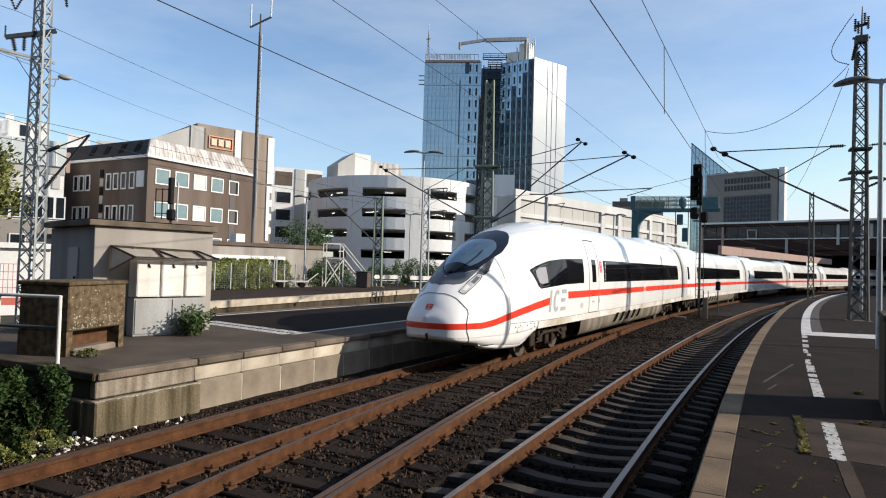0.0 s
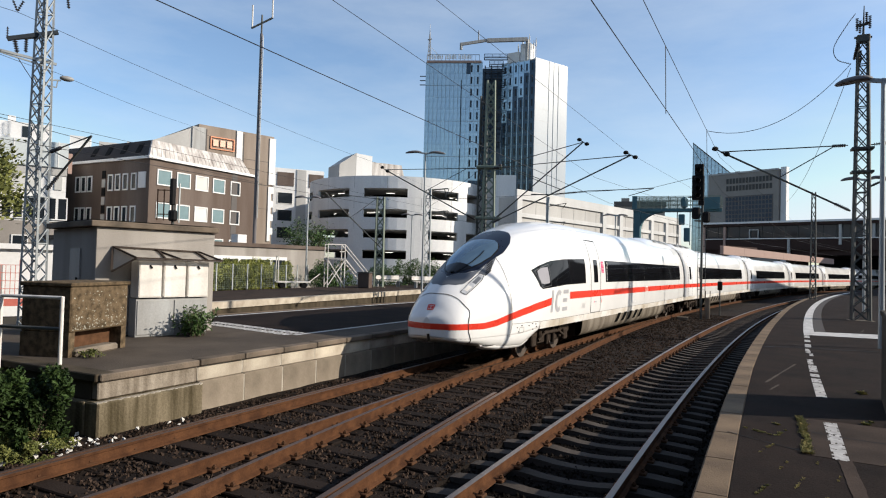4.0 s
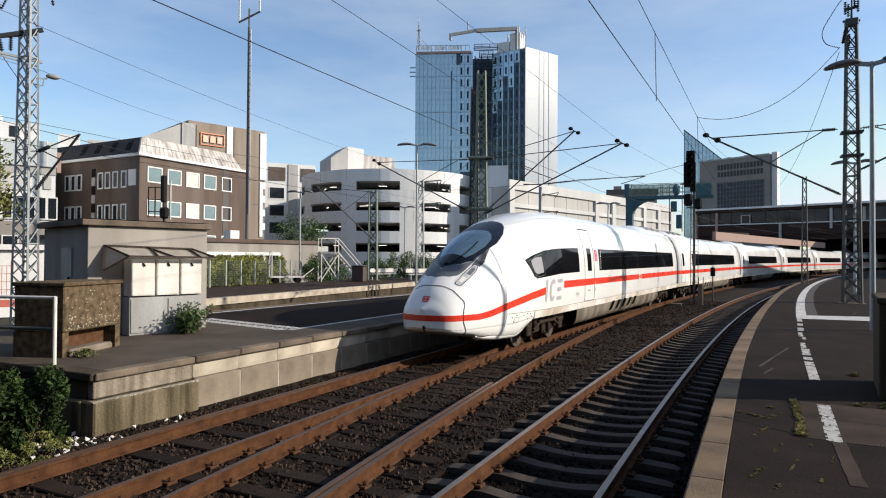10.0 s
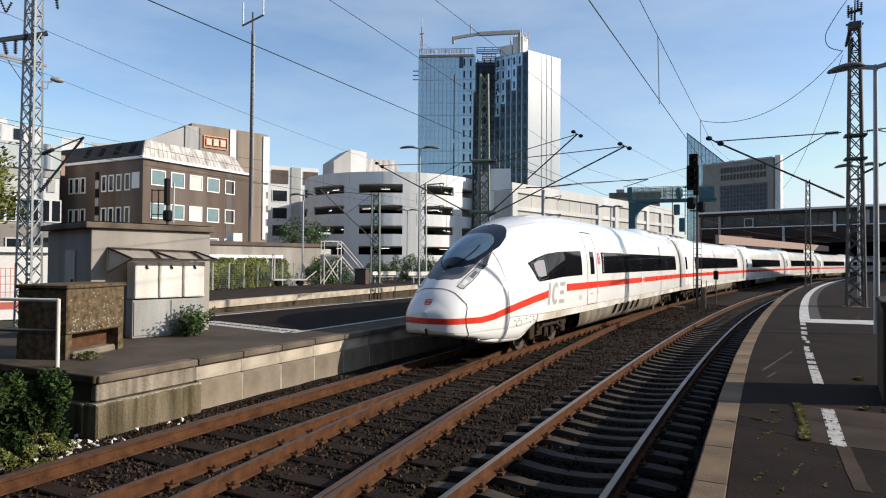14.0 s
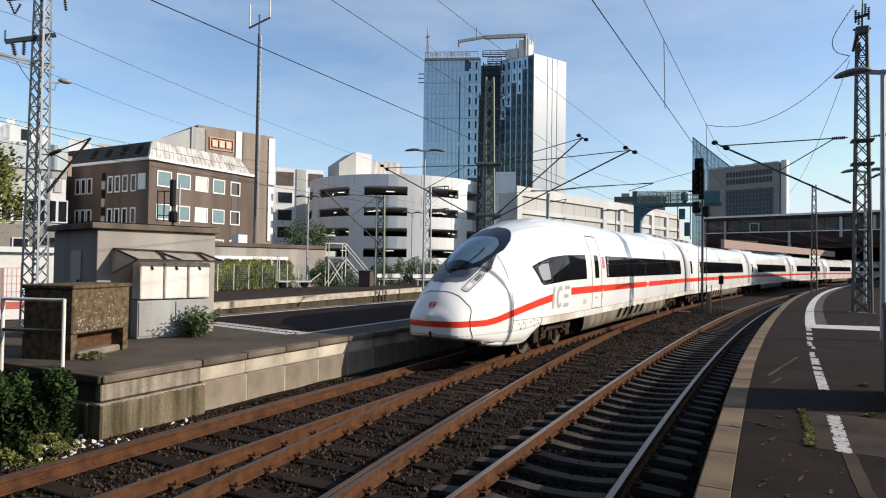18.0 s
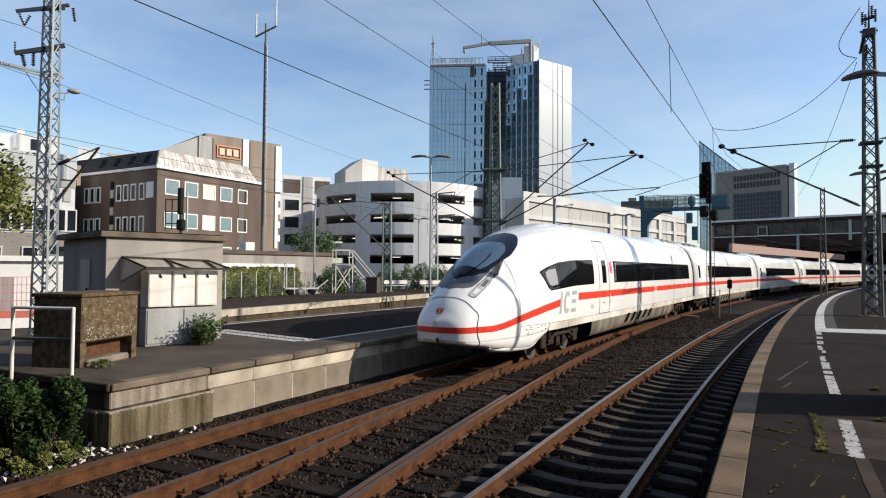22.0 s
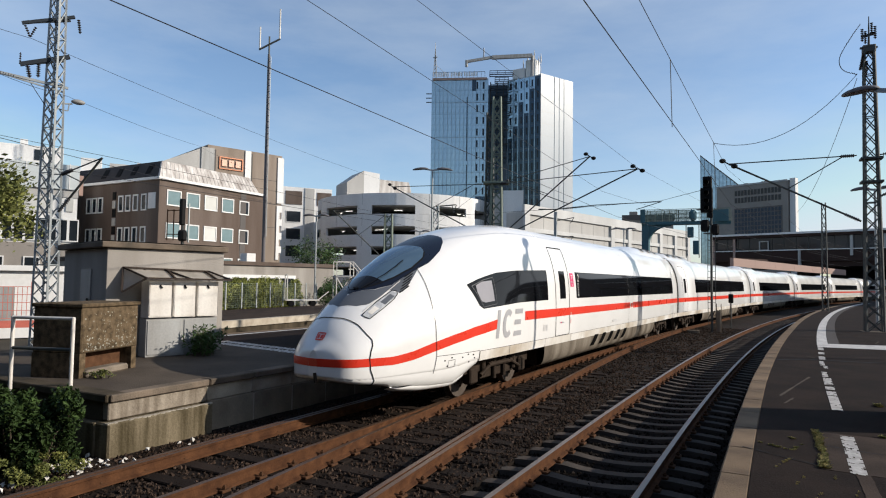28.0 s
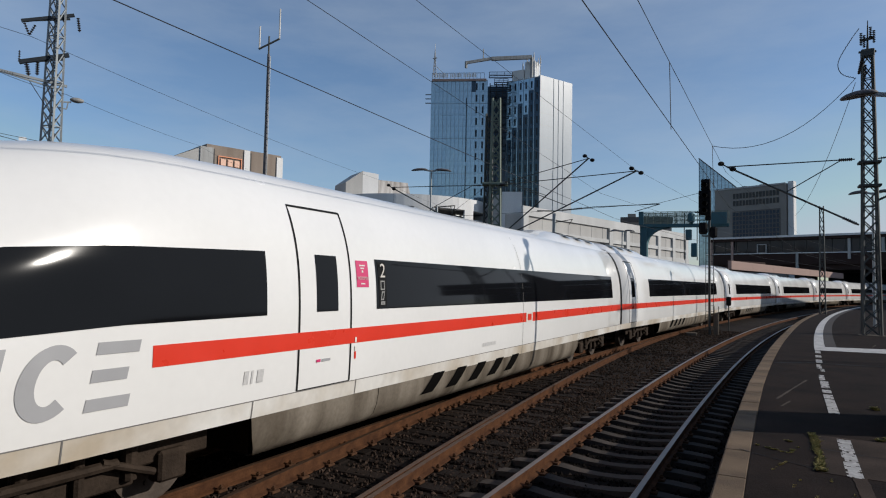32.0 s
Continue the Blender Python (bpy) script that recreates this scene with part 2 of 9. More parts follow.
M = {
    "ballast": material("ballast", (0.021, 0.014, 0.0102), 0.95, vary=0.5, scale=1.2, fine=35, bump=0.9, tint=(0.010, 0.0072, 0.0055), spec=0.12),
    "stone": material("ballast_stone", (0.05, 0.033, 0.024), 0.9, vary=0.4, scale=3, fine=50, bump=0.3, tint=(0.016, 0.01, 0.007), island=0.85, spec=0.12),
    "earth": material("earth", (0.07, 0.06, 0.047), 0.95, vary=0.4, scale=0.3, fine=12, bump=0.6, spec=0.12),
    "rust": material("rusty_rail_side", (0.105, 0.047, 0.0225), 0.85, vary=0.5, scale=5, fine=45, bump=0.35, tint=(0.05, 0.022, 0.0115), spec=0.08),
    "railhead": material("rail_head_worn", (0.115, 0.066, 0.04), 0.5, 0.4, vary=0.3, scale=2, fine=60, bump=0.05),
    "railshine": material("rail_head_polished", (0.2, 0.165, 0.14), 0.38, 0.6, vary=0.25, scale=2, fine=60, bump=0.03),
    "clip": material("rail_clip_rust", (0.11, 0.055, 0.03), 0.85, vary=0.4, scale=9, fine=60, spec=0.08),
    "sleeper": material("old_sleeper", (0.022, 0.0148, 0.0112), 0.9, vary=0.4, scale=2, fine=40, bump=0.5, piece=0.3, spec=0.12),
    "sleeper_c": material("concrete_sleeper", (0.068, 0.056, 0.047), 0.85, vary=0.4, scale=3, fine=40, bump=0.3, piece=0.18, spec=0.12),
    "asphalt": material("asphalt", (0.0285, 0.0198, 0.0162), 0.94, vary=0.6, scale=1.3, fine=55, bump=0.3, tint=(0.0125, 0.0089, 0.0076), spec=0.06),
    "asphalt_old": material("old_asphalt", (0.064, 0.0465, 0.0375), 0.94, vary=0.5, scale=1.6, fine=50, bump=0.3, tint=(0.032, 0.0245, 0.02), spec=0.06),
    "kerb": material("kerb_stone", (0.19, 0.135, 0.088), 0.85, vary=0.3, scale=2.5, fine=60, bump=0.3, piece=0.15, tint=(0.115, 0.082, 0.055), spec=0.12),
    "concrete": material("weathered_concrete", (0.21, 0.174, 0.136), 0.9, vary=0.4, scale=1.8, fine=35, bump=0.45, streak=True, tint=(0.1, 0.083, 0.064), piece=0.15, spec=0.12),
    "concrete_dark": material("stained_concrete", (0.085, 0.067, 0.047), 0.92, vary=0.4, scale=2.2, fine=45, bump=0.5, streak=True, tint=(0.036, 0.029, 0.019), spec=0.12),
    "facing": material("pale_facing_stone", (0.52, 0.46, 0.37), 0.85, vary=0.25, scale=2.5, fine=35, bump=0.3, tint=(0.33, 0.28, 0.22), piece=0.2, spec=0.08),
    "wall_slab": material("smooth_wall_slab", (0.25, 0.207, 0.16), 0.9, vary=0.25, scale=2.2, fine=30, bump=0.25, tint=(0.15, 0.124, 0.094), piece=0.12, spec=0.1),
    "mortar": material("pale_mortar", (0.4, 0.36, 0.3), 0.92, vary=0.3, scale=4, fine=40, bump=0.3, spec=0.08),
    "block": material("mossy_block", (0.165, 0.118, 0.072), 0.95, vary=0.5, scale=9, fine=60, bump=0.7, tint=(0.056, 0.04, 0.023), spec=0.12),
    "render": material("grey_render", (0.37, 0.342, 0.31), 0.9, vary=0.35, scale=1.1, fine=40, bump=0.35, streak=True, tint=(0.25, 0.228, 0.205), spec=0.12),
    "paint_line": material("white_line_paint", (0.58, 0.56, 0.53), 0.7, vary=0.2, scale=6, fine=60, tint=(0.34, 0.32, 0.3)),
    "coping": material("worn_platform_coping", (0.18, 0.14, 0.106), 0.92, vary=0.4, scale=1.8, fine=35, bump=0.5, tint=(0.08, 0.066, 0.052), piece=0.18, spec=0.1),
    "tactile": material("white_tactile_paint", (0.8, 0.78, 0.74), 0.7, vary=0.12, scale=6, fine=60),
    "paint_worn": material("worn_line_paint", (0.52, 0.5, 0.475), 0.8, vary=0.25, scale=12, fine=70, bump=0.04, tint=(0.3, 0.285, 0.27), spec=0.1),
    "band": material("grey_band_paint", (0.085, 0.075, 0.07), 0.85, vary=0.25, scale=4, fine=40, spec=0.1),
    "lichen": material("pale_lichen", (0.36, 0.335, 0.27), 0.9, vary=0.4, scale=8, fine=40, spec=0.1),
    "white": material("train_white", (0.80, 0.79, 0.77), 0.22, vary=0.05, scale=0.6, fine=9, bump=0.0, coat=0.4),
    "white_dirty": material("train_white_soiled", (0.72, 0.7, 0.66), 0.4, vary=0.2, scale=1.1, fine=9, bump=0.0, tint=(0.47, 0.4, 0.31)),
    "red": material("train_red", (0.7, 0.042, 0.02), 0.3, vary=0.06, scale=2, fine=9, bump=0),
    "grey_mark": material("grey_lettering", (0.36, 0.36, 0.37), 0.4, vary=0.06, scale=2, fine=9, bump=0),
    "train_glass": glass("train_window", (0.006, 0.0065, 0.008), 0.05, 0.0, 1.32),
    "surround": material("dark_surround", (0.008, 0.012, 0.024), 0.3, vary=0.1, bump=0, spec=0.22),
    "hood": material("grey_blue_hood", (0.1, 0.108, 0.122), 0.45, vary=0.12, scale=2, fine=9, bump=0),
    "screen_glass": glass("windscreen_glass", (0.15, 0.235, 0.30), 0.05, 0.6),
    "lamp_glass": material("headlight_glass", (0.55, 0.56, 0.57), 0.15, vary=0.35, scale=9, fine=20, bump=0, coat=0.6),
    "joint_grey": material("grey_joint", (0.2, 0.19, 0.18), 0.7, vary=0.2, bump=0, spec=0.08),
    "seam": material("dark_seam", (0.015, 0.015, 0.016), 0.7, vary=0.2, bump=0, spec=0.08),
    "under": material("underfloor_grime", (0.05, 0.036, 0.027), 0.75, 0.2, vary=0.45, scale=4, fine=30, bump=0.4, spec=0.08),
    # skirt colour: grime, plus the shade of the inward slope
    "skirt": material("skirt_grime_and_shade", (0.27, 0.235, 0.19), 0.65, vary=0.4, scale=1.4, fine=20, bump=0.1, streak=True, tint=(0.075, 0.058, 0.042), spec=0.08),
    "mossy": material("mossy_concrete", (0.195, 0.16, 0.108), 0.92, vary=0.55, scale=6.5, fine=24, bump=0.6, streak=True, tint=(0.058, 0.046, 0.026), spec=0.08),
    # ballast and stones of the near track, platform shade put into their colour
    "ballast_shaded": material("shaded_ballast", (0.0105, 0.008, 0.0065), 0.95, vary=0.5, scale=1.2, fine=35, bump=0.9, spec=0.05),
    "stone_shaded": material("shaded_ballast_stone", (0.019, 0.0145, 0.012), 0.9, vary=0.4, scale=3, fine=50, bump=0.3, tint=(0.007, 0.006, 0.005), island=0.85, spec=0.05),
    "tarmac": material("island_asphalt", (0.1, 0.081, 0.063), 0.92, vary=0.45, scale=1.1, fine=34, bump=0.5, tint=(0.058, 0.046, 0.037), spec=0.12),
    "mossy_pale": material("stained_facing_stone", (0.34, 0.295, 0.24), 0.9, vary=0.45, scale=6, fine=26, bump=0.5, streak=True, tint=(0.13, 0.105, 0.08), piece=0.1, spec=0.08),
    "vent_black": material("black_vent_mesh", (0.006, 0.0055, 0.005), 0.95, vary=0.3, scale=9, fine=80, bump=0.2, spec=0.02),
    "pale_mark": material("faded_grey_print", (0.56, 0.55, 0.54), 0.5, vary=0.2, scale=20, fine=60, bump=0),
    "frame_dim": material("dim_grey_frame", (0.09, 0.09, 0.095), 0.5, vary=0.2, bump=0, spec=0.2),
    "sheet": canvas("pale_canvas", (0.62, 0.57, 0.5)),
    "litter": material("white_litter", (0.62, 0.6, 0.57), 0.8, vary=0.2, scale=8, fine=40, bump=0.1, island=0.2, spec=0.1),
    "frame_rust": material("rust_dark_steel", (0.06, 0.045, 0.037), 0.8, vary=0.3, scale=6, fine=40, bump=0.2, spec=0.08),
    "steel_dark": material("dark_blue_steel", (0.028, 0.036, 0.046), 0.6, vary=0.3, scale=1, fine=8, bump=0, spec=0.2),
    "sign_pale": material("pale_orange_sign", (0.82, 0.5, 0.36), 0.5, vary=0.1, bump=0),
    "bin_brown": material("brown_bin", (0.085, 0.055, 0.042), 0.7, vary=0.2, scale=3, bump=0.05),
    "pane_glint": material("grey_pane_glint", (0.3, 0.295, 0.32), 0.7, vary=0.1, bump=0, spec=0.05),
    "steel": material("wheel_steel", (0.11, 0.085, 0.068), 0.55, 0.4, vary=0.3, scale=6, fine=30, bump=0.2),
    "galv": material("galvanised_steel", (0.37, 0.395, 0.4), 0.55, 0.35, vary=0.2, scale=3, fine=30, bump=0.1),
    "mast_green": material("green_grey_mast_paint", (0.19, 0.23, 0.18), 0.7, vary=0.3, scale=2, fine=30, bump=0.15),
    "mast_dark": material("dark_mast_paint", (0.065, 0.07, 0.065), 0.7, vary=0.3, scale=2, fine=30, bump=0.15),
    "mast_mid": material("grey_pole_paint", (0.13, 0.12, 0.125), 0.65, vary=0.25, scale=1, fine=20, bump=0.1),
    "black": material("black_plate", (0.012, 0.012, 0.013), 0.6, vary=0.3, scale=4, fine=30, spec=0.08),
    "wire": material("copper_wire_dark", (0.03, 0.03, 0.032), 0.6, 0.3, vary=0.2),
    "insul": material("brown_insulator", (0.035, 0.028, 0.027), 0.3, vary=0.2),
    "cab_white": material("white_cabinet_paint", (0.74, 0.71, 0.66), 0.55, vary=0.25, scale=2.5, fine=25, bump=0.06, streak=True, tint=(0.55, 0.51, 0.46)),
    "cab_grey": material("grey_cabinet_paint", (0.36, 0.365, 0.36), 0.6, vary=0.3, scale=2.5, fine=25, bump=0.06, streak=True, tint=(0.24, 0.235, 0.225)),
    "facade_white": material("white_facade", (0.77, 0.765, 0.75), 0.75, vary=0.2, scale=0.35, fine=5, bump=0.03, streak=True, tint=(0.63, 0.625, 0.61)),
    "tower_white": material("cool_white_panels", (0.34, 0.385, 0.425), 0.4, vary=0.12, scale=0.15, fine=3, bump=0.01, streak=True, tint=(0.29, 0.33, 0.37)),
    "deck_concrete": material("pale_deck_concrete", (0.56, 0.56, 0.55), 0.8, vary=0.2, scale=0.3, fine=5, bump=0.03, streak=True, tint=(0.44, 0.44, 0.43)),
    "facade_grey": material("grey_facade", (0.46, 0.45, 0.43), 0.8, vary=0.2, scale=0.3, fine=6, bump=0.03, streak=True, tint=(0.36, 0.35, 0.335)),
    "facade_drab": material("drab_grey_facade", (0.31, 0.28, 0.25), 0.85, vary=0.15, scale=0.25, fine=6, bump=0.03, spec=0.15),
    "facade_brown": material("brown_tile_facade", (0.158, 0.126, 0.108), 0.8, vary=0.45, scale=0.5, fine=9, bump=0.15, streak=True, tint=(0.095, 0.068, 0.055), spec=0.12),
    "facade_tan": material("tan_facade", (0.34, 0.285, 0.24), 0.85, vary=0.35, scale=0.45, fine=9, bump=0.08, streak=True, tint=(0.2, 0.155, 0.12), spec=0.12),
    "facade_dark": material("dark_facade", (0.10, 0.09, 0.085), 0.8, vary=0.2, scale=0.3, fine=8, bump=0.05),
    "roof_tin": material("pale_metal_roof", (0.62, 0.59, 0.56), 0.5, 0.15, vary=0.35, scale=1.6, fine=8, bump=0.03, streak=True, tint=(0.27, 0.235, 0.21)),
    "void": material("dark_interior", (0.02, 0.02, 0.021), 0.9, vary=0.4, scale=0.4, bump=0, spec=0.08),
    "pane": glass("window_pane", (0.17, 0.25, 0.265), 0.08),
    "pane_dark": glass("dark_window_pane", (0.016, 0.021, 0.027), 0.06, 0.0, 1.35),
    "blind": material("window_blind", (0.6, 0.6, 0.57), 0.7, vary=0.15, scale=1, bump=0, piece=0.2),
    "curtain_wall": glass("blue_curtain_wall", (0.42, 0.55, 0.62), 0.1, 0.55),
    "curtain_dark": glass("dark_curtain_wall", (0.022, 0.05, 0.085), 0.05),
    "pane_blue": glass("blue_window_pane", (0.018, 0.042, 0.07), 0.12, 0.0, 1.3),
    "shaded_mansard": material("shaded_mansard_roof", (0.055, 0.05, 0.05), 0.75, vary=0.25, scale=0.6, fine=10, bump=0.06, spec=0.12),
    "glass_pale": material("pale_glass_balustrade", (0.56, 0.6, 0.6), 0.25, vary=0.12, scale=0.5, fine=6, bump=0.0),
    "sign_orange": material("faded_orange_sign", (0.72, 0.26, 0.12), 0.5, vary=0.1, bump=0),
    "brick": material("dark_brick_wall", (0.07, 0.05, 0.042), 0.9, vary=0.3, scale=0.5, fine=14, bump=0.1, spec=0.1),
    "teal": material("teal_gantry_paint", (0.045, 0.13, 0.155), 0.6, vary=0.25, scale=1, fine=20, bump=0.1),
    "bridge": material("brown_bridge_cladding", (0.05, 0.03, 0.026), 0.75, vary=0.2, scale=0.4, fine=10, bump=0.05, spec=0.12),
    "pinkwall": material("pale_red_parapet", (0.4, 0.27, 0.225), 0.8, vary=0.12, scale=0.4, fine=10, bump=0.05),
    "pink": material("pink_sign", (0.6, 0.03, 0.14), 0.5, vary=0.05, bump=0),
    "leaf": material("dark_leaf", (0.042, 0.074, 0.019), 0.6, vary=0.3, scale=2, fine=20, bump=0.1, island=0.4, tint=(0.018, 0.032, 0.01), spec=0.12),
    "leaf_y": material("yellow_green_leaf", (0.19, 0.195, 0.055), 0.6, vary=0.3, scale=1.5, fine=20, bump=0.1, island=0.5, tint=(0.075, 0.09, 0.028), spec=0.15),
    "leaf_s": material("fresh_leaf", (0.06, 0.11, 0.03), 0.55, vary=0.3, scale=2, fine=20, bump=0.1, island=0.45, spec=0.25),
    "leaf_h": material("sunlit_hedge_leaf", (0.30, 0.30, 0.05), 0.6, vary=0.3, scale=1.5, fine=20, bump=0.1, island=0.4, tint=(0.15, 0.17, 0.03)),
    "bark": material("bark", (0.12, 0.09, 0.065), 0.9, vary=0.3, scale=4, fine=40, bump=0.5),
    "redwhite": material("red_barrier_paint", (0.6, 0.16, 0.12), 0.6, vary=0.2, scale=3, bump=0),
    "straw": material("dry_weed", (0.36, 0.29, 0.09), 0.8, vary=0.3, scale=4, island=0.45, bump=0),
}


tube = bpy.data.materials.new("tube_light_glow")
tube.use_nodes = True
tube.node_tree.nodes["Principled BSDF"].inputs["Emission Color"].default_value = (1.0, 0.97, 0.9, 1)
tube.node_tree.nodes["Principled BSDF"].inputs["Emission Strength"].default_value = 1.4
M["tube"] = tube


# ---- mesh tools ----
def mesh_of(bm, mat, smooth=False):
    me = bpy.data.meshes.new("m")
    bmesh.ops.recalc_face_normals(bm, faces=bm.faces)
    bm.to_mesh(me)
    bm.free()
    for mm in (mat if isinstance(mat, (list, tuple)) else [mat]):
        me.materials.append(mm)
    if smooth:
        for p in me.polygons:
            p.use_smooth = len(p.vertices) <= 4
    return me


def part(name, bm, mat, parent, label="", smooth=False):
    ob = new(name, mesh_of(bm, mat, smooth))
    ob.parent = parent
    if label:
        ob["label"] = label
    return ob


def share(name, me, parent, m, label=""):
    """One more object on a mesh that is there already."""
    ob = new(name, me)
    ob.parent = parent
    ob.matrix_basis = m
    if label:
        ob["label"] = label
    return ob


def thing(name, m, label, category, group="", kind=""):
    ob = new(name)
    ob.matrix_basis = m
    ob.empty_display_size = 0.1
    return tagged(ob, label, category, group, kind)


def box(bm, x0, x1, y0, y1, z0, z1, m=None, bevel=0.0):
    r = bmesh.ops.create_cube(bm, size=1.0, matrix=Matrix.LocRotScale(((x0 + x1) / 2, (y0 + y1) / 2, (z0 + z1) / 2), None,
                                                                       (x1 - x0, y1 - y0, z1 - z0)))
    vs = r["verts"]
    if bevel:
        es = list({e for v in vs for e in v.link_edges})
        o = bmesh.ops.bevel(bm, geom=es, offset=bevel, segments=1, affect="EDGES")
        vs = list({v for f in o["faces"] for v in f.verts} | {v for v in vs if v.is_valid})
    if m is not None:
        bmesh.ops.transform(bm, matrix=m, verts=vs)
    return bm


def bar(bm, a, b, w=0.05, h=None, sides=4, w2=None):
    """A straight bar from a to b."""
    a, b = Vector(a), Vector(b)
    d = b - a
    n = d.length
    if n < 1e-6:
        return bm
    q = d.to_track_quat("Z", "Y").to_matrix().to_4x4()
    h = h or w
    if sides == 4:
        bmesh.ops.create_cube(bm, size=1.0, matrix=Matrix.Translation((a + b) / 2) @ q @ Matrix.Diagonal((w, h, n, 1)))
    else:
        bmesh.ops.create_cone(bm, cap_ends=True, segments=sides, radius1=w / 2, radius2=(w2 if w2 is not None else w) / 2, depth=n,
                              matrix=Matrix.Translation((a + b) / 2) @ q)
    return bm


def B():
    return bmesh.new()


def cable(name, pts, r, mat, label, category="cable", sag=0.0, parent=None, n=14):
    """A wire through pts with sag between them, as a mesh tube."""
    out = []
    for a, b in zip(pts, pts[1:]):
        a, b = Vector(a), Vector(b)
        for i in range(n):
            f = i / n
            p = a.lerp(b, f)
            p.z -= sag * 4 * f * (1 - f)
            out.append(p)
    out.append(Vector(pts[-1]))
    bm = B()
    rings = []
    for i, p in enumerate(out):
        d = (out[min(i + 1, len(out) - 1)] - out[max(i - 1, 0)]).normalized()
        s = d.cross(Vector((0, 0, 1)))
        s = s.normalized() if s.length > 1e-4 else Vector((1, 0, 0))
        u = s.cross(d)
        rings.append([bm.verts.new(p + (s * math.cos(k * math.tau / 4) + u * math.sin(k * math.tau / 4)) * r) for k in range(4)])
    for A_, B_ in zip(rings, rings[1:]):
        for k in range(4):
            bm.faces.new((A_[k], A_[(k + 1) % 4], B_[(k + 1) % 4], B_[k]))
    bm.faces.new(rings[0])
    bm.faces.new(rings[-1])
    if parent is not None:
        return part(name, bm, mat, parent, label)
    return tagged(new(name, mesh_of(bm, mat)), label, category)


# ---- the line of the tracks ----
BEND = 0.0013527


def line(y):
    """x of the centre of the train's track at y."""
    return BEND * (y - 5.0) * (y - 22.4)


def lean(y):
    return math.atan(BEND * (2 * y - 27.4))


def drift(y):
    """How far the train's track runs to the left of the line farther away."""
    return -0.0003 * max(0.0, y - 20.0) ** 2


def edge_shift(y):
    """How far the near platform's edge draws away from the line."""
    return 0.16 * min(1.0, max(0.0, y / 16.0))


def offset(y, o):
    """A point o metres to the right of the line at y, square to it."""
    a = lean(y)
    return Vector((line(y) + o * math.cos(a), y - o * math.sin(a), 0))


# ---- ground, ballast, tracks, platforms ----
def strip(name, o0, o1, y0, y1, z0, z1, mat, label, category, step=2.0, parent=None, bevel=0.0, top_noise=0.0, nx=1):
    """A slab that follows the line, o0..o1 metres to its right. o0, o1 may be functions of y."""
    f0 = o0 if callable(o0) else (lambda y: o0)
    f1 = o1 if callable(o1) else (lambda y: o1)
    n = max(1, int(round((y1 - y0) / step)))
    bm = B()
    top, low = [], []
    for i in range(n + 1):
        y = y0 + (y1 - y0) * i / n
        rt = []
        for k in range(nx + 1):
            p = offset(y, f0(y) + (f1(y) - f0(y)) * k / nx)
            dz = top_noise * noise.noise(Vector((p.x * 1.7, p.y * 1.7, 0))) if top_noise else 0
            rt.append(bm.verts.new((p.x, p.y, z1 + dz)))
        top.append(rt)
        a, b = offset(y, f0(y)), offset(y, f1(y))
        low.append((bm.verts.new((a.x, a.y, z0)), bm.verts.new((b.x, b.y, z0))))
    for i in range(n):
        for k in range(nx):
            bm.faces.new((top[i][k], top[i][k + 1], top[i + 1][k + 1], top[i + 1][k]))
        bm.faces.new((low[i][0], top[i][0], top[i + 1][0], low[i + 1][0]))
        bm.faces.new((low[i][1], low[i + 1][1], top[i + 1][-1], top[i][-1]))
        bm.faces.new((low[i][0], low[i + 1][0], low[i + 1][1], low[i][1]))
    for i in (0, n):
        bm.faces.new([low[i][0], low[i][1]] + top[i][::-1])
    if parent is not None:
        return part(name, bm, mat, parent, label)
    return tagged(new(name, mesh_of(bm, mat)), label, category, kind="structure")


g = B()
bmesh.ops.create_grid(g, x_segments=40, y_segments=40, size=2500)
bmesh.ops.translate(g, vec=(0, 0, -0.55), verts=g.verts)
tagged(new("ground", mesh_of(g, M["earth"])), "bare brown earth and gravel around the tracks", "ground", kind="structure")

strip("ballast_bed", -2.2, 3.3, -30, 170, -0.5, -0.2, M["ballast"], "dark rust-stained track ballast", "gravel", 0.5, top_noise=0.035, nx=12)
strip("ballast_bed", 3.3, 6.6, -30, 170, -0.5, -0.25, M["ballast_shaded"], "ballast of the platform track, darkened for the platform's shade", "gravel", 0.5, top_noise=0.025, nx=8)
strip("ballast_bed", -13.2, -8.6, -40, 120, -0.5, -0.22, M["ballast"], "dark ballast of the track beyond the island platform", "gravel", 2.0)

RAIL = [(-0.062, -0.165), (0.062, -0.165), (0.062, -0.15), (0.012, -0.13), (0.012, -0.045), (0.034, -0.035), (0.036, -0.002),
        (0.03, 0.0), (-0.03, 0.0), (-0.036, -0.002), (-0.034, -0.035), (-0.012, -0.045), (-0.012, -0.13), (-0.062, -0.15)]


def rail(parent, fo, y0, y1, head, label, z=0.0):
    bm = B()
    n = int((y1 - y0) / 1.5)
    rings = []
    for i in range(n + 1):
        y = y0 + (y1 - y0) * i / n
        c = offset(y, fo(y))
        e = (offset(y + 0.1, fo(y + 0.1)) - offset(y - 0.1, fo(y - 0.1))).normalized()
        s = Vector((e.y, -e.x, 0))
        rings.append([bm.verts.new((c.x + s.x * px, c.y + s.y * px, pz + z)) for px, pz in RAIL])
    k = len(RAIL)
    for a, b in zip(rings, rings[1:]):
        for j in range(k):
            f = bm.faces.new((a[j], a[(j + 1) % k], b[(j + 1) % k], b[j]))
            f.material_index = 1 if j in (6, 7, 8) else 0
    bm.faces.new(rings[0])
    bm.faces.new(rings[-1])
    return part("rail", bm, [M["rust"], head], parent, label)


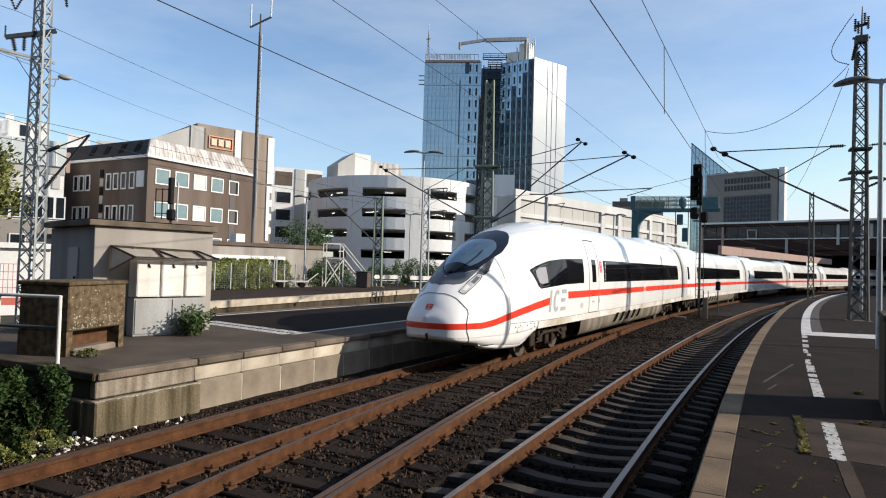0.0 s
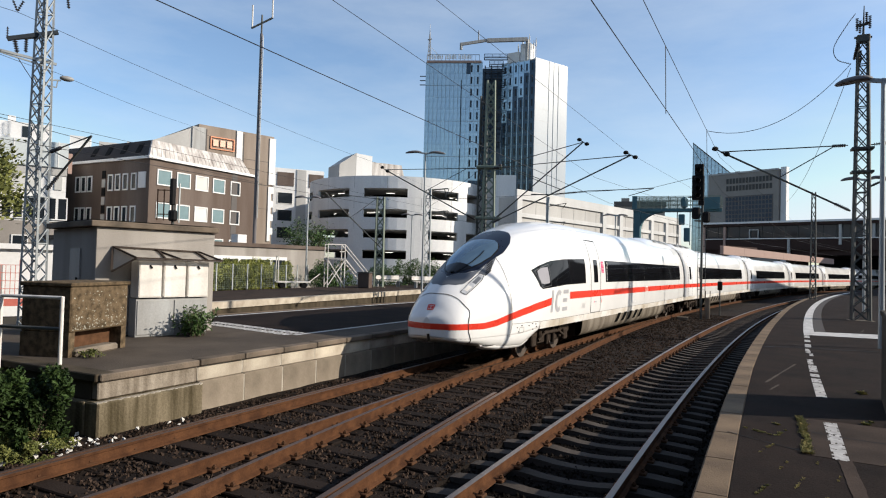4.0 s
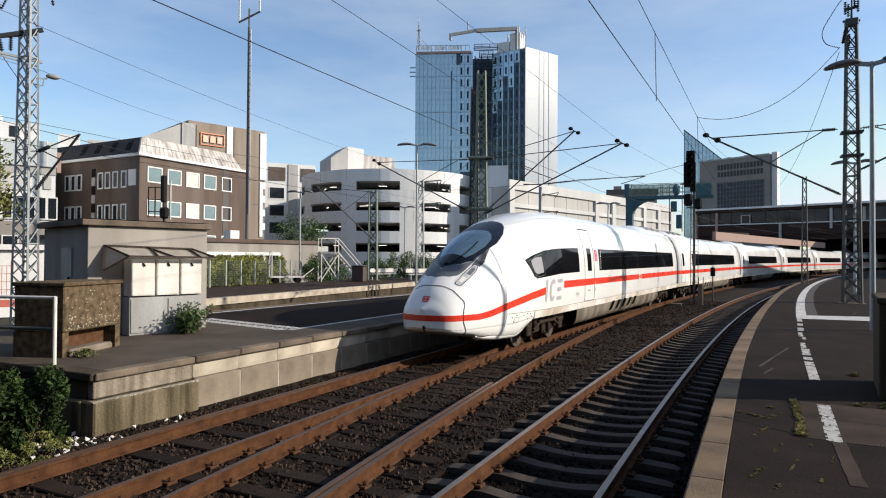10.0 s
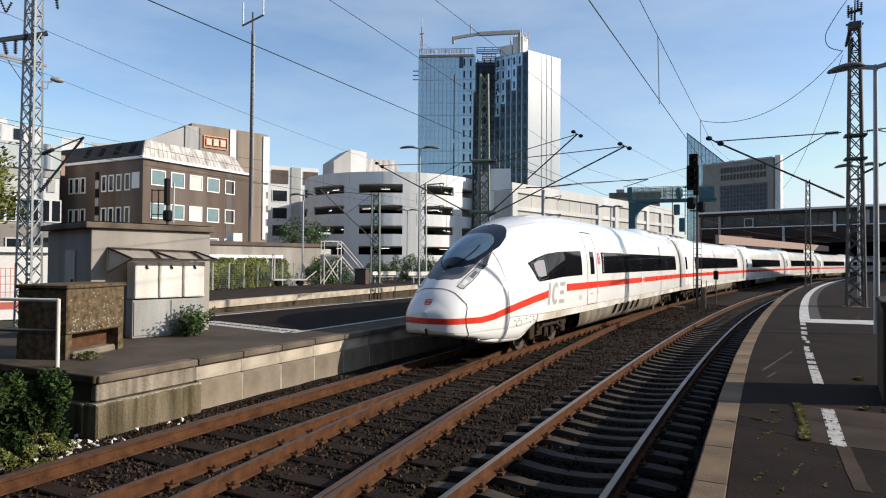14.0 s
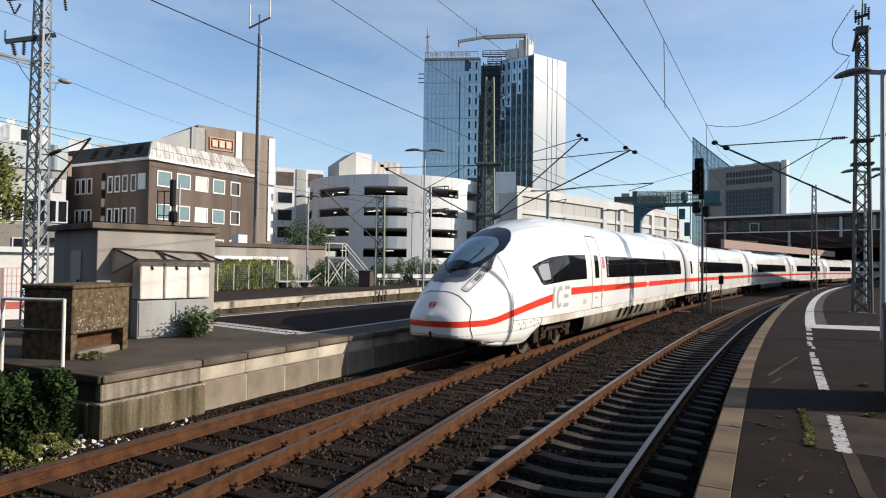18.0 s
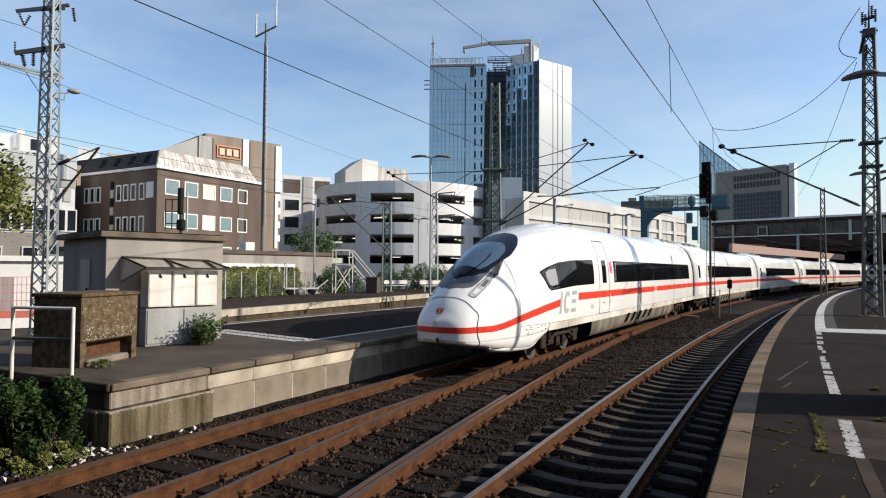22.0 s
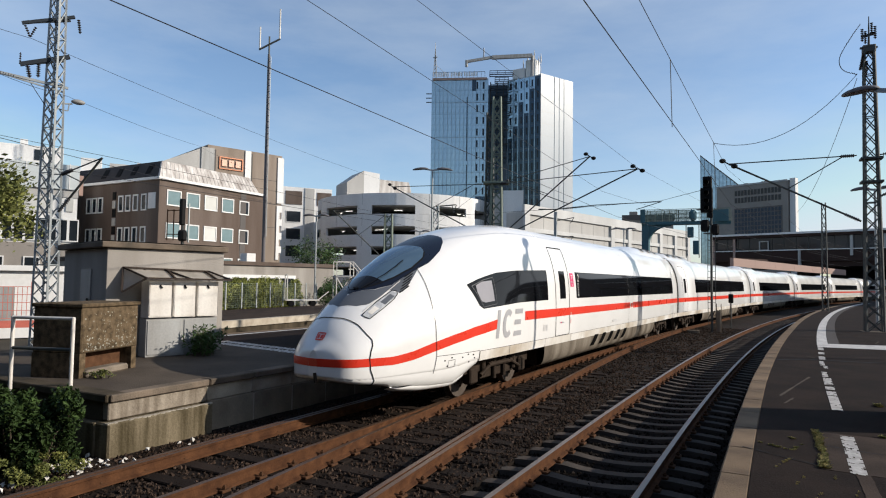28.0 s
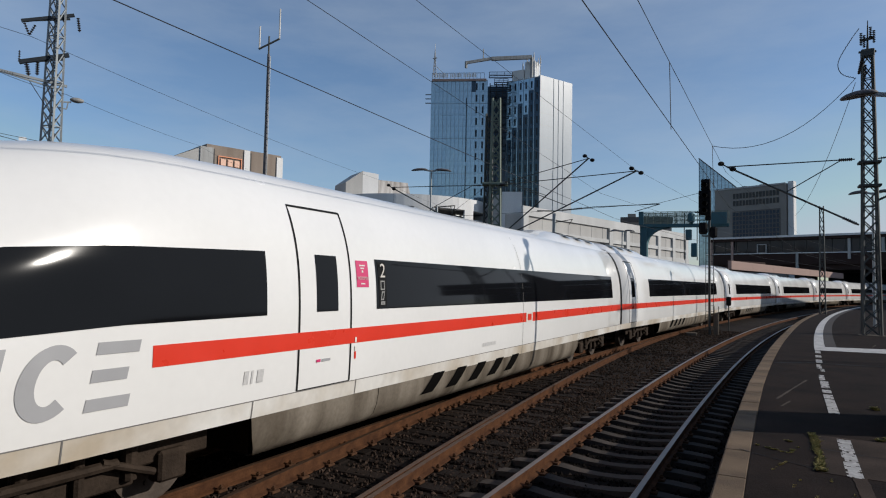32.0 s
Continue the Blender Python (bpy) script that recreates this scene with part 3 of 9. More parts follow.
def sleeper_mesh(length, mat, half=0.125, top=-0.17):
    bm = B()
    box(bm, -length / 2, length / 2, -half, half, -0.36, top, bevel=0.015)
    return mesh_of(bm, mat)


def saddle_mesh(mat):
    """A pre-stressed concrete sleeper: high at the rails, waisted in the middle, with sloping sides."""
    bm = B()
    prev = None
    for x, top, ht, hb in ((-1.3, -0.2, 0.07, 0.13), (-1.22, -0.185, 0.1, 0.15), (-0.95, -0.168, 0.105, 0.15), (-0.55, -0.168, 0.105, 0.15), (-0.3, -0.2, 0.095, 0.13), (0, -0.212, 0.09, 0.12),
                           (0.3, -0.2, 0.095, 0.13), (0.55, -0.168, 0.105, 0.15), (0.95, -0.168, 0.105, 0.15), (1.22, -0.185, 0.1, 0.15), (1.3, -0.2, 0.07, 0.13)):
        cur = [bm.verts.new(p) for p in ((x, -hb, -0.4), (x, -ht, top), (x, ht, top), (x, hb, -0.4))]
        if prev:
            for k in range(4):
                bm.faces.new((prev[k], prev[(k + 1) % 4], cur[(k + 1) % 4], cur[k]))
        else:
            bm.faces.new(cur)
        prev = cur
    bm.faces.new(prev)
    return mesh_of(bm, mat)


clip_bm = B()
box(clip_bm, -0.14, -0.055, -0.07, 0.07, -0.17, -0.135, bevel=0.008)
box(clip_bm, 0.055, 0.14, -0.07, 0.07, -0.17, -0.135, bevel=0.008)
for sx in (-0.095, 0.095):
    bar(clip_bm, (sx, 0, -0.14), (sx, 0, -0.085), 0.035, sides=6)
    bar(clip_bm, (sx, 0, -0.125), (sx, 0, -0.105), 0.06, sides=6)
CLIP = mesh_of(clip_bm, M["clip"])


def track(label, fo, y0, y1, half, head, sleeper, spacing, ys0, ys1, clips_to):
    t = thing("railway_track", Matrix.Identity(4), label, "railway track", kind="structure")
    rail(t, lambda y: fo(y) - half, y0, y1, head, "")
    rail(t, lambda y: fo(y) + half, y0, y1, head, "")
    y = ys0
    while y < ys1:
        c = offset(y, fo(y))
        a = -lean(y) + random.uniform(-0.012, 0.012)
        share("sleeper", sleeper, t, Matrix.Translation((c.x, c.y, random.uniform(-0.012, 0.004))) @ Matrix.Rotation(a, 4, "Z"))
        if y < clips_to:
            for s in (-half, half):
                c2 = offset(y, fo(y) + s)
                share("rail_clip", CLIP, t, Matrix.Translation(c2) @ Matrix.Rotation(-lean(y), 4, "Z"))
        y += spacing
    return t


HALF = 0.725
SL_OLD, SL_CON = sleeper_mesh(2.6, M["sleeper"]), saddle_mesh(M["sleeper_c"])
track("rusty main track with old dark sleepers, the train standing on it", drift, -26, 150, HALF, M["railhead"], SL_OLD, 0.62, -15, 24, 20)


def away(y):
    return 0.00135 * max(0.0, 32.0 - y) ** 2


track("rusty diverging track of a turnout", away, -26, 24, HALF, M["railhead"], SL_OLD, 0.62, -14.7, 6, 16)
track("curved track with polished rail heads on pale concrete sleepers", lambda y: 4.58, -26, 150, HALF, M["railshine"], SL_CON, 0.6, -15, 45, 14)
track("rusty track beyond the island platform", lambda y: -10.9 - 0.02 * (y - 5), -30, 90, HALF, M["railhead"], SL_OLD, 0.65, -16, 20, -20)

# check rails beside the crossing of the turnout
tb = thing("check_rail", Matrix.Identity(4), "rusty check rails beside the turnout's crossing", "rail", kind="structure")
rail(tb, lambda y: -HALF + 0.1, -16.0, -1.0, M["railhead"], "")
rail(tb, lambda y: away(y) + HALF - 0.1, -16.0, -1.2, M["railhead"], "")

# loose stones near the camera
def stones(name, count, o0, o1, y0, y1, z, smin, smax, label, mat, seed, keep=None):
    rng = np.random.default_rng(seed)
    base = np.array([(1, 0, 0), (-1, 0, 0), (0, 1, 0), (0, -1, 0), (0, 0, 1), (0, 0, -1)], float)
    tri = [(0, 2, 4), (2, 1, 4), (1, 3, 4), (3, 0, 4), (2, 0, 5), (1, 2, 5), (3, 1, 5), (0, 3, 5)]
    vs, fs = [], []
    for i in range(count):
        y = rng.uniform(y0, y1)
        o = rng.uniform(o0, o1)
        if keep and not keep(o, y):
            continue
        p = offset(y, o)
        s = rng.uniform(smin, smax)
        q = Euler(rng.uniform(0, 6.28, 3)).to_matrix()
        k = len(vs)
        sc = s * rng.uniform(0.6, 1.25, (6, 1))
        pts = (np.array(q) @ (base * sc * np.array((1, 0.8, 0.7))).T).T
        zz = z + 0.03 * noise.noise(Vector((p.x * 1.7, p.y * 1.7, 0)))
        vs += [(p.x + a, p.y + b, zz + c) for a, b, c in pts]
        fs += [(k + a, k + b, k + c) for a, b, c in tri]
    me = bpy.data.meshes.new("m")
    me.from_pydata(vs, [], fs)
    me.materials.append(mat)
    return tagged(new(name, me), label, "gravel", kind="stuff")


stones("ballast_stones", 17000, -1.7, 3.3, -9.5, 4, -0.19, 0.018, 0.045, "loose rust-brown ballast stones between the rails", M["stone"], 3)
stones("ballast_stones", 9000, -1.2, 3.4, 4, 30, -0.19, 0.025, 0.055, "loose dark ballast stones between the tracks", M["stone"], 4)

stones("ballast_stones", 9000, 3.3, 6.2, -9.5, 8, -0.245, 0.02, 0.045, "loose ballast stones between pale sleepers, darkened for shade", M["stone_shaded"], 5)

# ---- platform on which the camera stands ----
EDGE = 6.285
KERB = 0.25
plat = thing("platform", Matrix.Identity(4), "asphalt platform with a pale stone edge, curving with the track", "platform", kind="structure")
strip("surface", lambda y: EDGE + KERB + edge_shift(y), 17.0, -30, 150, -0.5, 0.755, M["asphalt"], "worn dark asphalt", "", 1.0, parent=plat)
strip("edge_wall", lambda y: EDGE + 0.06 + edge_shift(y), lambda y: EDGE + KERB + edge_shift(y), -30, 150, -0.5, 0.64, M["concrete_dark"], "dark stained concrete edge wall", "", 1.0, parent=plat)

# ---- island platform beyond the train's track ----
ISL = -1.88
ISL_FAR = -8.75
ISL_Z = 0.68
isl = thing("island_platform", Matrix.Identity(4), "old island platform with weathered concrete edge and grey asphalt", "platform", kind="structure")
strip("surface", lambda y: ISL_FAR + 0.3 + drift(y), lambda y: ISL - 0.22 + drift(y), -6.6, 120, -0.5, ISL_Z, M["tarmac"], "worn grey-brown asphalt", "", 1.0, parent=isl)
strip("far_edge", lambda y: ISL_FAR + drift(y), lambda y: ISL_FAR + 0.3 + drift(y), -6.6, 120, -0.5, ISL_Z + 0.004, M["kerb"], "", "", 2.0, parent=isl)

# ---- platform beyond, with its fence ----
def second(o):
    return lambda y: o - (0.145 * (y - 4.8)) - line(y)


p2 = thing("far_platform", Matrix.Identity(4), "low far platform with pale edge stones and dark wall", "platform", kind="structure")
strip("surface", lambda y: second(-19.5)(y), lambda y: second(-13.15)(y), 3.0, 60, -0.5, 0.70, M["asphalt_old"], "", "", 2.0, parent=p2)
strip("edge_stone", lambda y: second(-13.15)(y), lambda y: second(-12.8)(y), 3.0, 60, 0.44, 0.72, M["facing"], "pale edge stones", "", 2.0, parent=p2)
strip("edge_wall", lambda y: second(-13.15)(y), lambda y: second(-12.88)(y), 3.0, 60, -0.5, 0.44, M["concrete_dark"], "", "", 2.0, parent=p2)


# ---- the train ----
def smooth_rows(rows, n=81):
    """Dense, softened table through rows of equal width."""
    r = np.array(rows, float)
    t = np.concatenate([[0], np.cumsum(np.hypot(*(np.diff(r[:, :2], axis=0).T)))])
    tt = np.linspace(0, t[-1], n)
    out = np.array([np.interp(tt, t, r[:, k]) for k in range(r.shape[1])]).T
    for _ in range(3):
        out[1:-1] = (out[:-2] + 2 * out[1:-1] + out[2:]) / 4
    return out


TOP_Z, WAIST, FLOOR = 3.88, 1.55, 0.82
PROF = smooth_rows([(0, 3.88), (0.45, 3.86), (0.78, 3.78), (1.0, 3.62), (1.16, 3.40), (1.28, 3.12), (1.365, 2.85), (1.42, 2.55),
                    (1.448, 2.25), (1.46, 1.95), (1.462, 1.55), (1.455, 1.1), (1.44, 0.93), (1.42, 0.82)], 41)
PROF[0, 0] = 0.0
# nose: distance from the tip, half width, top, bottom, waist
TIP = 0.11
NOSE_W = np.array([(0, 0.005), (0.1, 0.02), (0.12, 0.13), (0.145, 0.26), (0.19, 0.42), (0.25, 0.545), (0.33, 0.64), (0.43, 0.715), (0.58, 0.79), (0.75, 0.86), (1.0, 0.95), (1.5, 1.10), (2.0, 1.235), (2.8, 1.385), (3.6, 1.44), (4.6, 1.462), (40, 1.462)])
NOSE_T = np.array([(0, 1.12), (0.1, 1.22), (0.3, 1.46), (0.6, 1.84), (1.0, 2.16), (1.5, 2.46), (2.0, 2.75), (2.6, 3.03), (3.2, 3.25), (3.8, 3.44), (4.5, 3.61),
                   (5.2, 3.75), (6.2, 3.86), (7.0, 3.88), (40, 3.88)])
NOSE_B = np.array([(0, 0.86), (0.1, 0.80), (0.3, 0.75), (0.6, 0.72), (2.4, 0.72), (3.5, 0.82), (40, 0.82)])
NOSE_M = np.array([(0, 1.0), (0.3, 1.05), (0.6, 1.12), (1.5, 1.32), (3, 1.55), (40, 1.55)])
_ny = np.concatenate([np.linspace(0, 0.4, 21), np.linspace(0.45, 8.5, 162)])


def _soft(tab, k):
    v = np.interp(_ny, tab[:, 0], tab[:, 1])
    w = v.copy()
    for _ in range(k):
        w[1:-1] = (w[:-2] + 2 * w[1:-1] + w[2:]) / 4
    return w


_nw, _nt, _nb, _nm = _soft(NOSE_W, 2), _soft(NOSE_T, 14), _soft(NOSE_B, 4), _soft(NOSE_M, 4)


def skin(y, u, nose=True, out=0.0, side=1):
    """A point of the shell: y from the front end, u from 0 (roof ridge) to 1 (lower edge)."""
    i = u * (len(PROF) - 1)
    k = min(int(i), len(PROF) - 2)
    f = i - k
    x0, z0 = PROF[k] * (1 - f) + PROF[k + 1] * f
    if nose:
        hw, top, bot, wz = (float(np.interp(y, _ny, t)) for t in (_nw, _nt, _nb, _nm))
        if y < 5.5 and z0 > WAIST:
            f = (z0 - WAIST) / (TOP_Z - WAIST)
            round_ = 1.462 * max(0.0, 1 - f ** 1.7) ** (1 / 1.7)
            k = float(np.interp(y, [0, 1.5, 3.5, 5.5], [1, 1, 0.5, 0]))
            x0 = x0 * (1 - k) + round_ * k
    else:
        hw, top, bot, wz = 1.462, TOP_Z, FLOOR, WAIST
    z = wz + (z0 - WAIST) * (top - wz) / (TOP_Z - WAIST) if z0 > WAIST else wz - (WAIST - z0) * (wz - bot) / (WAIST - FLOOR)
    return Vector((x0 * hw / 1.462 * side, y, z))


def skin_n(y, u, nose, side):
    e = 0.01
    a = skin(y, min(1, u + e), nose, 0, side) - skin(y, max(0, u - e), nose, 0, side)
    b = skin(y + 0.02, u, nose, 0, side) - skin(max(0, y - 0.02), u, nose, 0, side)
    n = a.cross(b)
    n = n.normalized() if n.length > 1e-9 else Vector((0, -1, 0))
    ref = Vector((side * 0.6 if u > 0.02 else 0, -0.2 if y < 3 else 0, 0.6 if u < 0.5 else 0.0))
    return n if n.dot(ref) > 0 else -n


def u_at(z, y=20.0, nose=True):
    """The profile parameter at height z."""
    lo, hi = 0.0, 1.0
    for _ in range(30):
        m = (lo + hi) / 2
        if skin(y, m, nose).z > z:
            lo = m
        else:
            hi = m
    return (lo + hi) / 2


def patch(ys, us0, us1, out, nose=True, side=1, nu=6, bm=None, thick=0.012):
    """A thin plate on the shell between the curves us0 and us1 over ys."""
    bm = bm or B()
    rows = []
    for y, a, b in zip(ys, us0, us1):
        row = []
        for k in range(nu + 1):
            u = a + (b - a) * k / nu
            row.append(bm.verts.new(skin(y, u, nose, 0, side) + skin_n(y, u, nose, side) * out))
        rows.append(row)
    for r, s in zip(rows, rows[1:]):
        for k in range(nu):
            try:
                bm.faces.new((r[k], r[k + 1], s[k + 1], s[k]))
            except ValueError:
                pass
    return bm


def zpatch(ys, z0, z1, out, nose=True, side=1, nu=6, bm=None):
    """The same, between heights (numbers or functions of y)."""
    f0 = z0 if callable(z0) else (lambda y: z0)
    f1 = z1 if callable(z1) else (lambda y: z1)
    return patch(ys, [u_at(f0(y), y, nose) for y in ys], [u_at(f1(y), y, nose) for y in ys], out, nose, side, nu, bm)


def dense(pts, n=5):
    """More points between the given ones."""
    out = []
    for (a, b), (c, d) in zip(pts, pts[1:]):
        out += [(a + (c - a) * k / n, b + (d - b) * k / n) for k in range(n)]
    return out + [pts[-1]]


def seam(pts, nose=True, side=1, w=0.012, out=0.003, bm=None):
    """A dark joint along (y, u) points of the shell."""
    bm = bm or B()
    P_ = [skin(y, u, nose, 0, side) + skin_n(y, u, nose, side) * out for y, u in pts]
    N_ = [skin_n(y, u, nose, side) for y, u in pts]
    prev = None
    for i, p in enumerate(P_):
        d = (P_[min(i + 1, len(P_) - 1)] - P_[max(i - 1, 0)])
        s = d.cross(N_[i])
        s = s.normalized() * w / 2 if s.length > 1e-9 else Vector((0, 0, w / 2))
        cur = (bm.verts.new(p - s), bm.verts.new(p + s))
        if prev:
            bm.faces.new((prev[0], prev[1], cur[1], cur[0]))
        prev = cur
    return bm


def shell(parent, ys, nose, name="body"):
    bm = B()
    n = len(PROF)
    rings = []
    for y in ys:
        ring = []
        for side in (1, -1):
            rng = range(n) if side == 1 else range(n - 1, 0, -1)
            for k in rng:
                p = skin(y, k / (n - 1), nose, 0, side)
                ring.append(bm.verts.new(p))
        rings.append(ring)
    m = len(rings[0])
    for a, b in zip(rings, rings[1:]):
        for k in range(m):
            bm.faces.new((a[k], a[(k + 1) % m], b[(k + 1) % m], b[k]))
    bm.faces.new(rings[0])
    bm.faces.new(rings[-1])
    return part(name, bm, M["white"], parent, "glossy white painted shell", smooth=True)


def steps(a, b, d=0.25):
    n = max(1, int(math.ceil((b - a) / d)))
    return [a + (b - a) * i / n for i in range(n + 1)]


def wheel_mesh():
    bm = B()
    q = Matrix.Rotation(math.pi / 2, 4, "Y")
    for r, w, o in ((0.46, 0.10, 0.03), (0.485, 0.03, -0.035), (0.37, 0.06, 0.04), (0.16, 0.2, 0.06), (0.09, 0.3, 0.09)):
        bmesh.ops.create_cone(bm, cap_ends=True, segments=28, radius1=r, radius2=r * 0.985, depth=w, matrix=Matrix.Translation((o, 0, 0)) @ q)
    for k in range(6):
        a = k * math.tau / 6
        bmesh.ops.create_cone(bm, cap_ends=True, segments=8, radius1=0.035, radius2=0.03, depth=0.04,
                              matrix=Matrix.Translation((0.08, 0.24 * math.cos(a), 0.24 * math.sin(a))) @ q)
    return mesh_of(bm, M["steel"])


WHEEL = wheel_mesh()
WHEELS = []


def bogie(parent, yc, turning=False):
    bm = B()
    for s in (-1, 1):
        x = 1.02 * s
        box(bm, x - 0.07, x + 0.07, yc - 1.75, yc - 0.75, 0.5, 0.72, bevel=0.02)
        box(bm, x - 0.07, x + 0.07, yc + 0.75, yc + 1.75, 0.5, 0.72, bevel=0.02)
        box(bm, x - 0.07, x + 0.07, yc - 0.85, yc + 0.85, 0.34, 0.56, bevel=0.02)
        for dy in (-1.25, 1.25):
            box(bm, x - 0.1 + 0.05 * s, x + 0.1 + 0.05 * s, yc + dy - 0.17, yc + dy + 0.17, 0.3, 0.62, bevel=0.03)
            bar(bm, (x + 0.08 * s, yc + dy * 0.62, 0.42), (x + 0.08 * s, yc + dy * 0.62, 0.8), 0.16, sides=10)
            bar(bm, (x + 0.16 * s, yc + dy * 0.8, 0.45), (x + 0.16 * s, yc + dy * 0.35, 0.66), 0.08, sides=8)
        bar(bm, (x + 0.15 * s, yc - 0.6, 0.62), (x + 0.15 * s, yc + 0.6, 0.62), 0.1, sides=8)
        bar(bm, (x + 0.1 * s, yc - 0.25, 0.3), (x + 0.1 * s, yc - 0.25, 0.85), 0.12, sides=10)
        bar(bm, (x + 0.1 * s, yc + 0.25, 0.3), (x + 0.1 * s, yc + 0.25, 0.85), 0.12, sides=10)
    box(bm, -0.95, 0.95, yc - 0.25, yc + 0.25, 0.45, 0.72)
    for dy in (-1.25, 1.25):
        box(bm, -0.6, 0.6, yc + dy - 0.45, yc + dy - 0.2, 0.35, 0.6)
    fr = part("bogie_frame", bm, M["under"], parent, "grimy dark bogie frame with springs and dampers")
    for dy in (-1.25, 1.25):
        for s in (-1, 1):
            w = share("wheel", WHEEL, parent, Matrix.Translation((0.72 * s, yc + dy, 0.46)) @ Matrix.Rotation(0 if s > 0 else math.pi, 4, "Z"),
                      "worn steel wheel")
            if turning:
                WHEELS.append((w, Vector((0.72 * s, yc + dy, 0.46)), s))
    return fr


def underfloor(parent, y0, y1, vent0, vents):
    """Equipment box, curved skirt panels and slanting vents between the bogies."""
    bm = B()
    box(bm, -1.1, 1.1, y0 + 0.3, y1 - 0.3, 0.3, 0.84)
    part("underfloor_box", bm, M["under"], parent, "grimy dark underfloor equipment")
    n = 5
    prof = ((1.424, 0.87, 0.0), (1.418, 0.74, 0.02), (1.39, 0.58, 0.06), (1.33, 0.43, 0.14), (1.22, 0.32, 0.24), (1.1, 0.3, 0.24))
    for s in (1, -1):
        for k in range(n):
            a, b = y0 + (y1 - y0) * k / n + 0.008, y0 + (y1 - y0) * (k + 1) / n - 0.008
            bm = B()
            rows = []
            for x, z, sl in prof:
                rows.append((bm.verts.new((x * s, a + (sl if k == 0 else 0), z)), bm.verts.new((x * s, b - (sl if k == n - 1 else 0), z))))
            for p, q in zip(rows, rows[1:]):
                bm.faces.new((p[0], p[1], q[1], q[0]))
            part("skirt_panel", bm, M["skirt"], parent, "soiled white underfloor skirt panel, also darkened for shade", smooth=True)
        for k in range(vents):
            y = vent0 + k * 0.885
            bm = B()
            prev = None
            for z, x in ((0.52, 1.375), (0.63, 1.405), (0.74, 1.423), (0.845, 1.427)):
                f = (z - 0.52) / 0.325
                cur = (bm.verts.new(((x + 0.006) * s, y + 0.36 * f, z)), bm.verts.new(((x + 0.006) * s, y + 0.36 * f + 0.4, z)))
                if prev:
                    bm.faces.new((prev[0], prev[1], cur[1], cur[0]))
                prev = cur
            part("vent_grille", bm, M["vent_black"], parent, "slanting black underfloor vent")


def sill(parent, y0, y1, nose, side=1):
    """Lower edge strip, soiled."""
    ys = steps(y0, min(y1, 7.0), 0.2) + steps(min(y1, 7.0), y1, 1.5)[1:]
    bm = B()
    for s in (1, -1):
        patch(ys, [u_at(1.02, y, nose) for y in ys], [1.0] * len(ys), 0.006, nose, s, 3, bm)
    return part("sill_panel", bm, M["white_dirty"], parent, "white lower side panel, soiled brown towards the bogies", smooth=True)


def stripe(parent, y0, y1, nose, z0=1.54, z1=1.75):
    ys = steps(y0, y1, 1.0)
    for s in (1, -1):
        bm = zpatch(ys, z0, z1, 0.004, nose, s, 3)
        part("red_stripe", bm, M["red"], parent, "bright red stripe", smooth=True)


def side_window(parent, ys, z0, z1, nose, name="window_band", label="dark tinted window band"):
    for s in (1, -1):
        bm = zpatch(ys, z0, z1, 0.005, nose, s, 8)
        part(name, bm, M["train_glass"], parent, label, smooth=True)


def train_door(parent, y0, y1, nose):
    for s in (1, -1):
        us = [u_at(z, y0, nose) for z in np.linspace(1.03, 3.36, 20)]
        bm = seam([(y0, u) for u in us] + [(y, us[-1]) for y in steps(y0, y1, 0.3)[1:]] + [(y1, u) for u in us[::-1]], nose, s, 0.036, 0.004)
        seam([(y, us[0]) for y in steps(y0, y1, 0.3)], nose, s, 0.014, 0.004, bm)
        d = part("door", bm, M["seam"], parent, "closed white entrance door, its dark rubber seal", smooth=True)
        m = (y0 + y1) / 2
        part("door_window", zpatch([m - 0.2, m, m + 0.24], 2.0, 2.74, 0.006, nose, s, 8), M["train_glass"], d, "narrow dark door window", smooth=True)


def end_seal(parent, y, nose):
    for s in (1, -1):
        part("end_seal", seam([(y, u) for u in np.linspace(0.0, 1.0, 20)], nose, s, 0.14, 0.006), M["seam"], parent, "black rubber edge at the car's end")


def gap(parent, y):
    """Bellows between two cars."""
    bm = B()
    n = 15
    rings = []
    for yy, k in ((y - 0.05, 0.975), (y + 0.02, 0.985), (y + 0.06, 0.97), (y + 0.1, 0.985), (y + 0.2, 0.975)):
        ring = []
        for side in (1, -1):
            for j in (range(n) if side == 1 else range(n - 1, 0, -1)):
                p = skin(20, j / (n - 1), False, 0, side)
                ring.append(bm.verts.new((p.x * k, yy, 2.2 + (p.z - 2.2) * k)))
        rings.append(ring)
    m = len(rings[0])
    for a, b in zip(rings, rings[1:]):
        for k in range(m):
            bm.faces.new((a[k], a[(k + 1) % m], b[(k + 1) % m], b[k]))
    part("gangway_bellows", bm, M["seam"], parent, "dark rubber gangway bellows")


CAR1 = 25.13
car1 = thing("train_end_car", Matrix.Identity(4), "white high-speed train end car with streamlined nose and red stripe", "train car", "cars of the train")
ys1 = [TIP, 0.118, 0.127, 0.14, 0.155, 0.17, 0.19, 0.21, 0.235, 0.26, 0.3, 0.335] + steps(0.37, 6.5, 0.1) + steps(7.5, CAR1, 2.0)
shell(car1, ys1, True)


def stripe_mid(y):
    return np.interp(y, [0, 1.1, 1.5, 2.0, 2.65, 3.3, 4.3, 40], [1.03, 1.03, 1.085, 1.205, 1.33, 1.425, 1.53, 1.645])


def stripe_half(y):
    return np.interp(y, [0, 1, 2, 4.3], [0.065, 0.07, 0.085, 0.1])


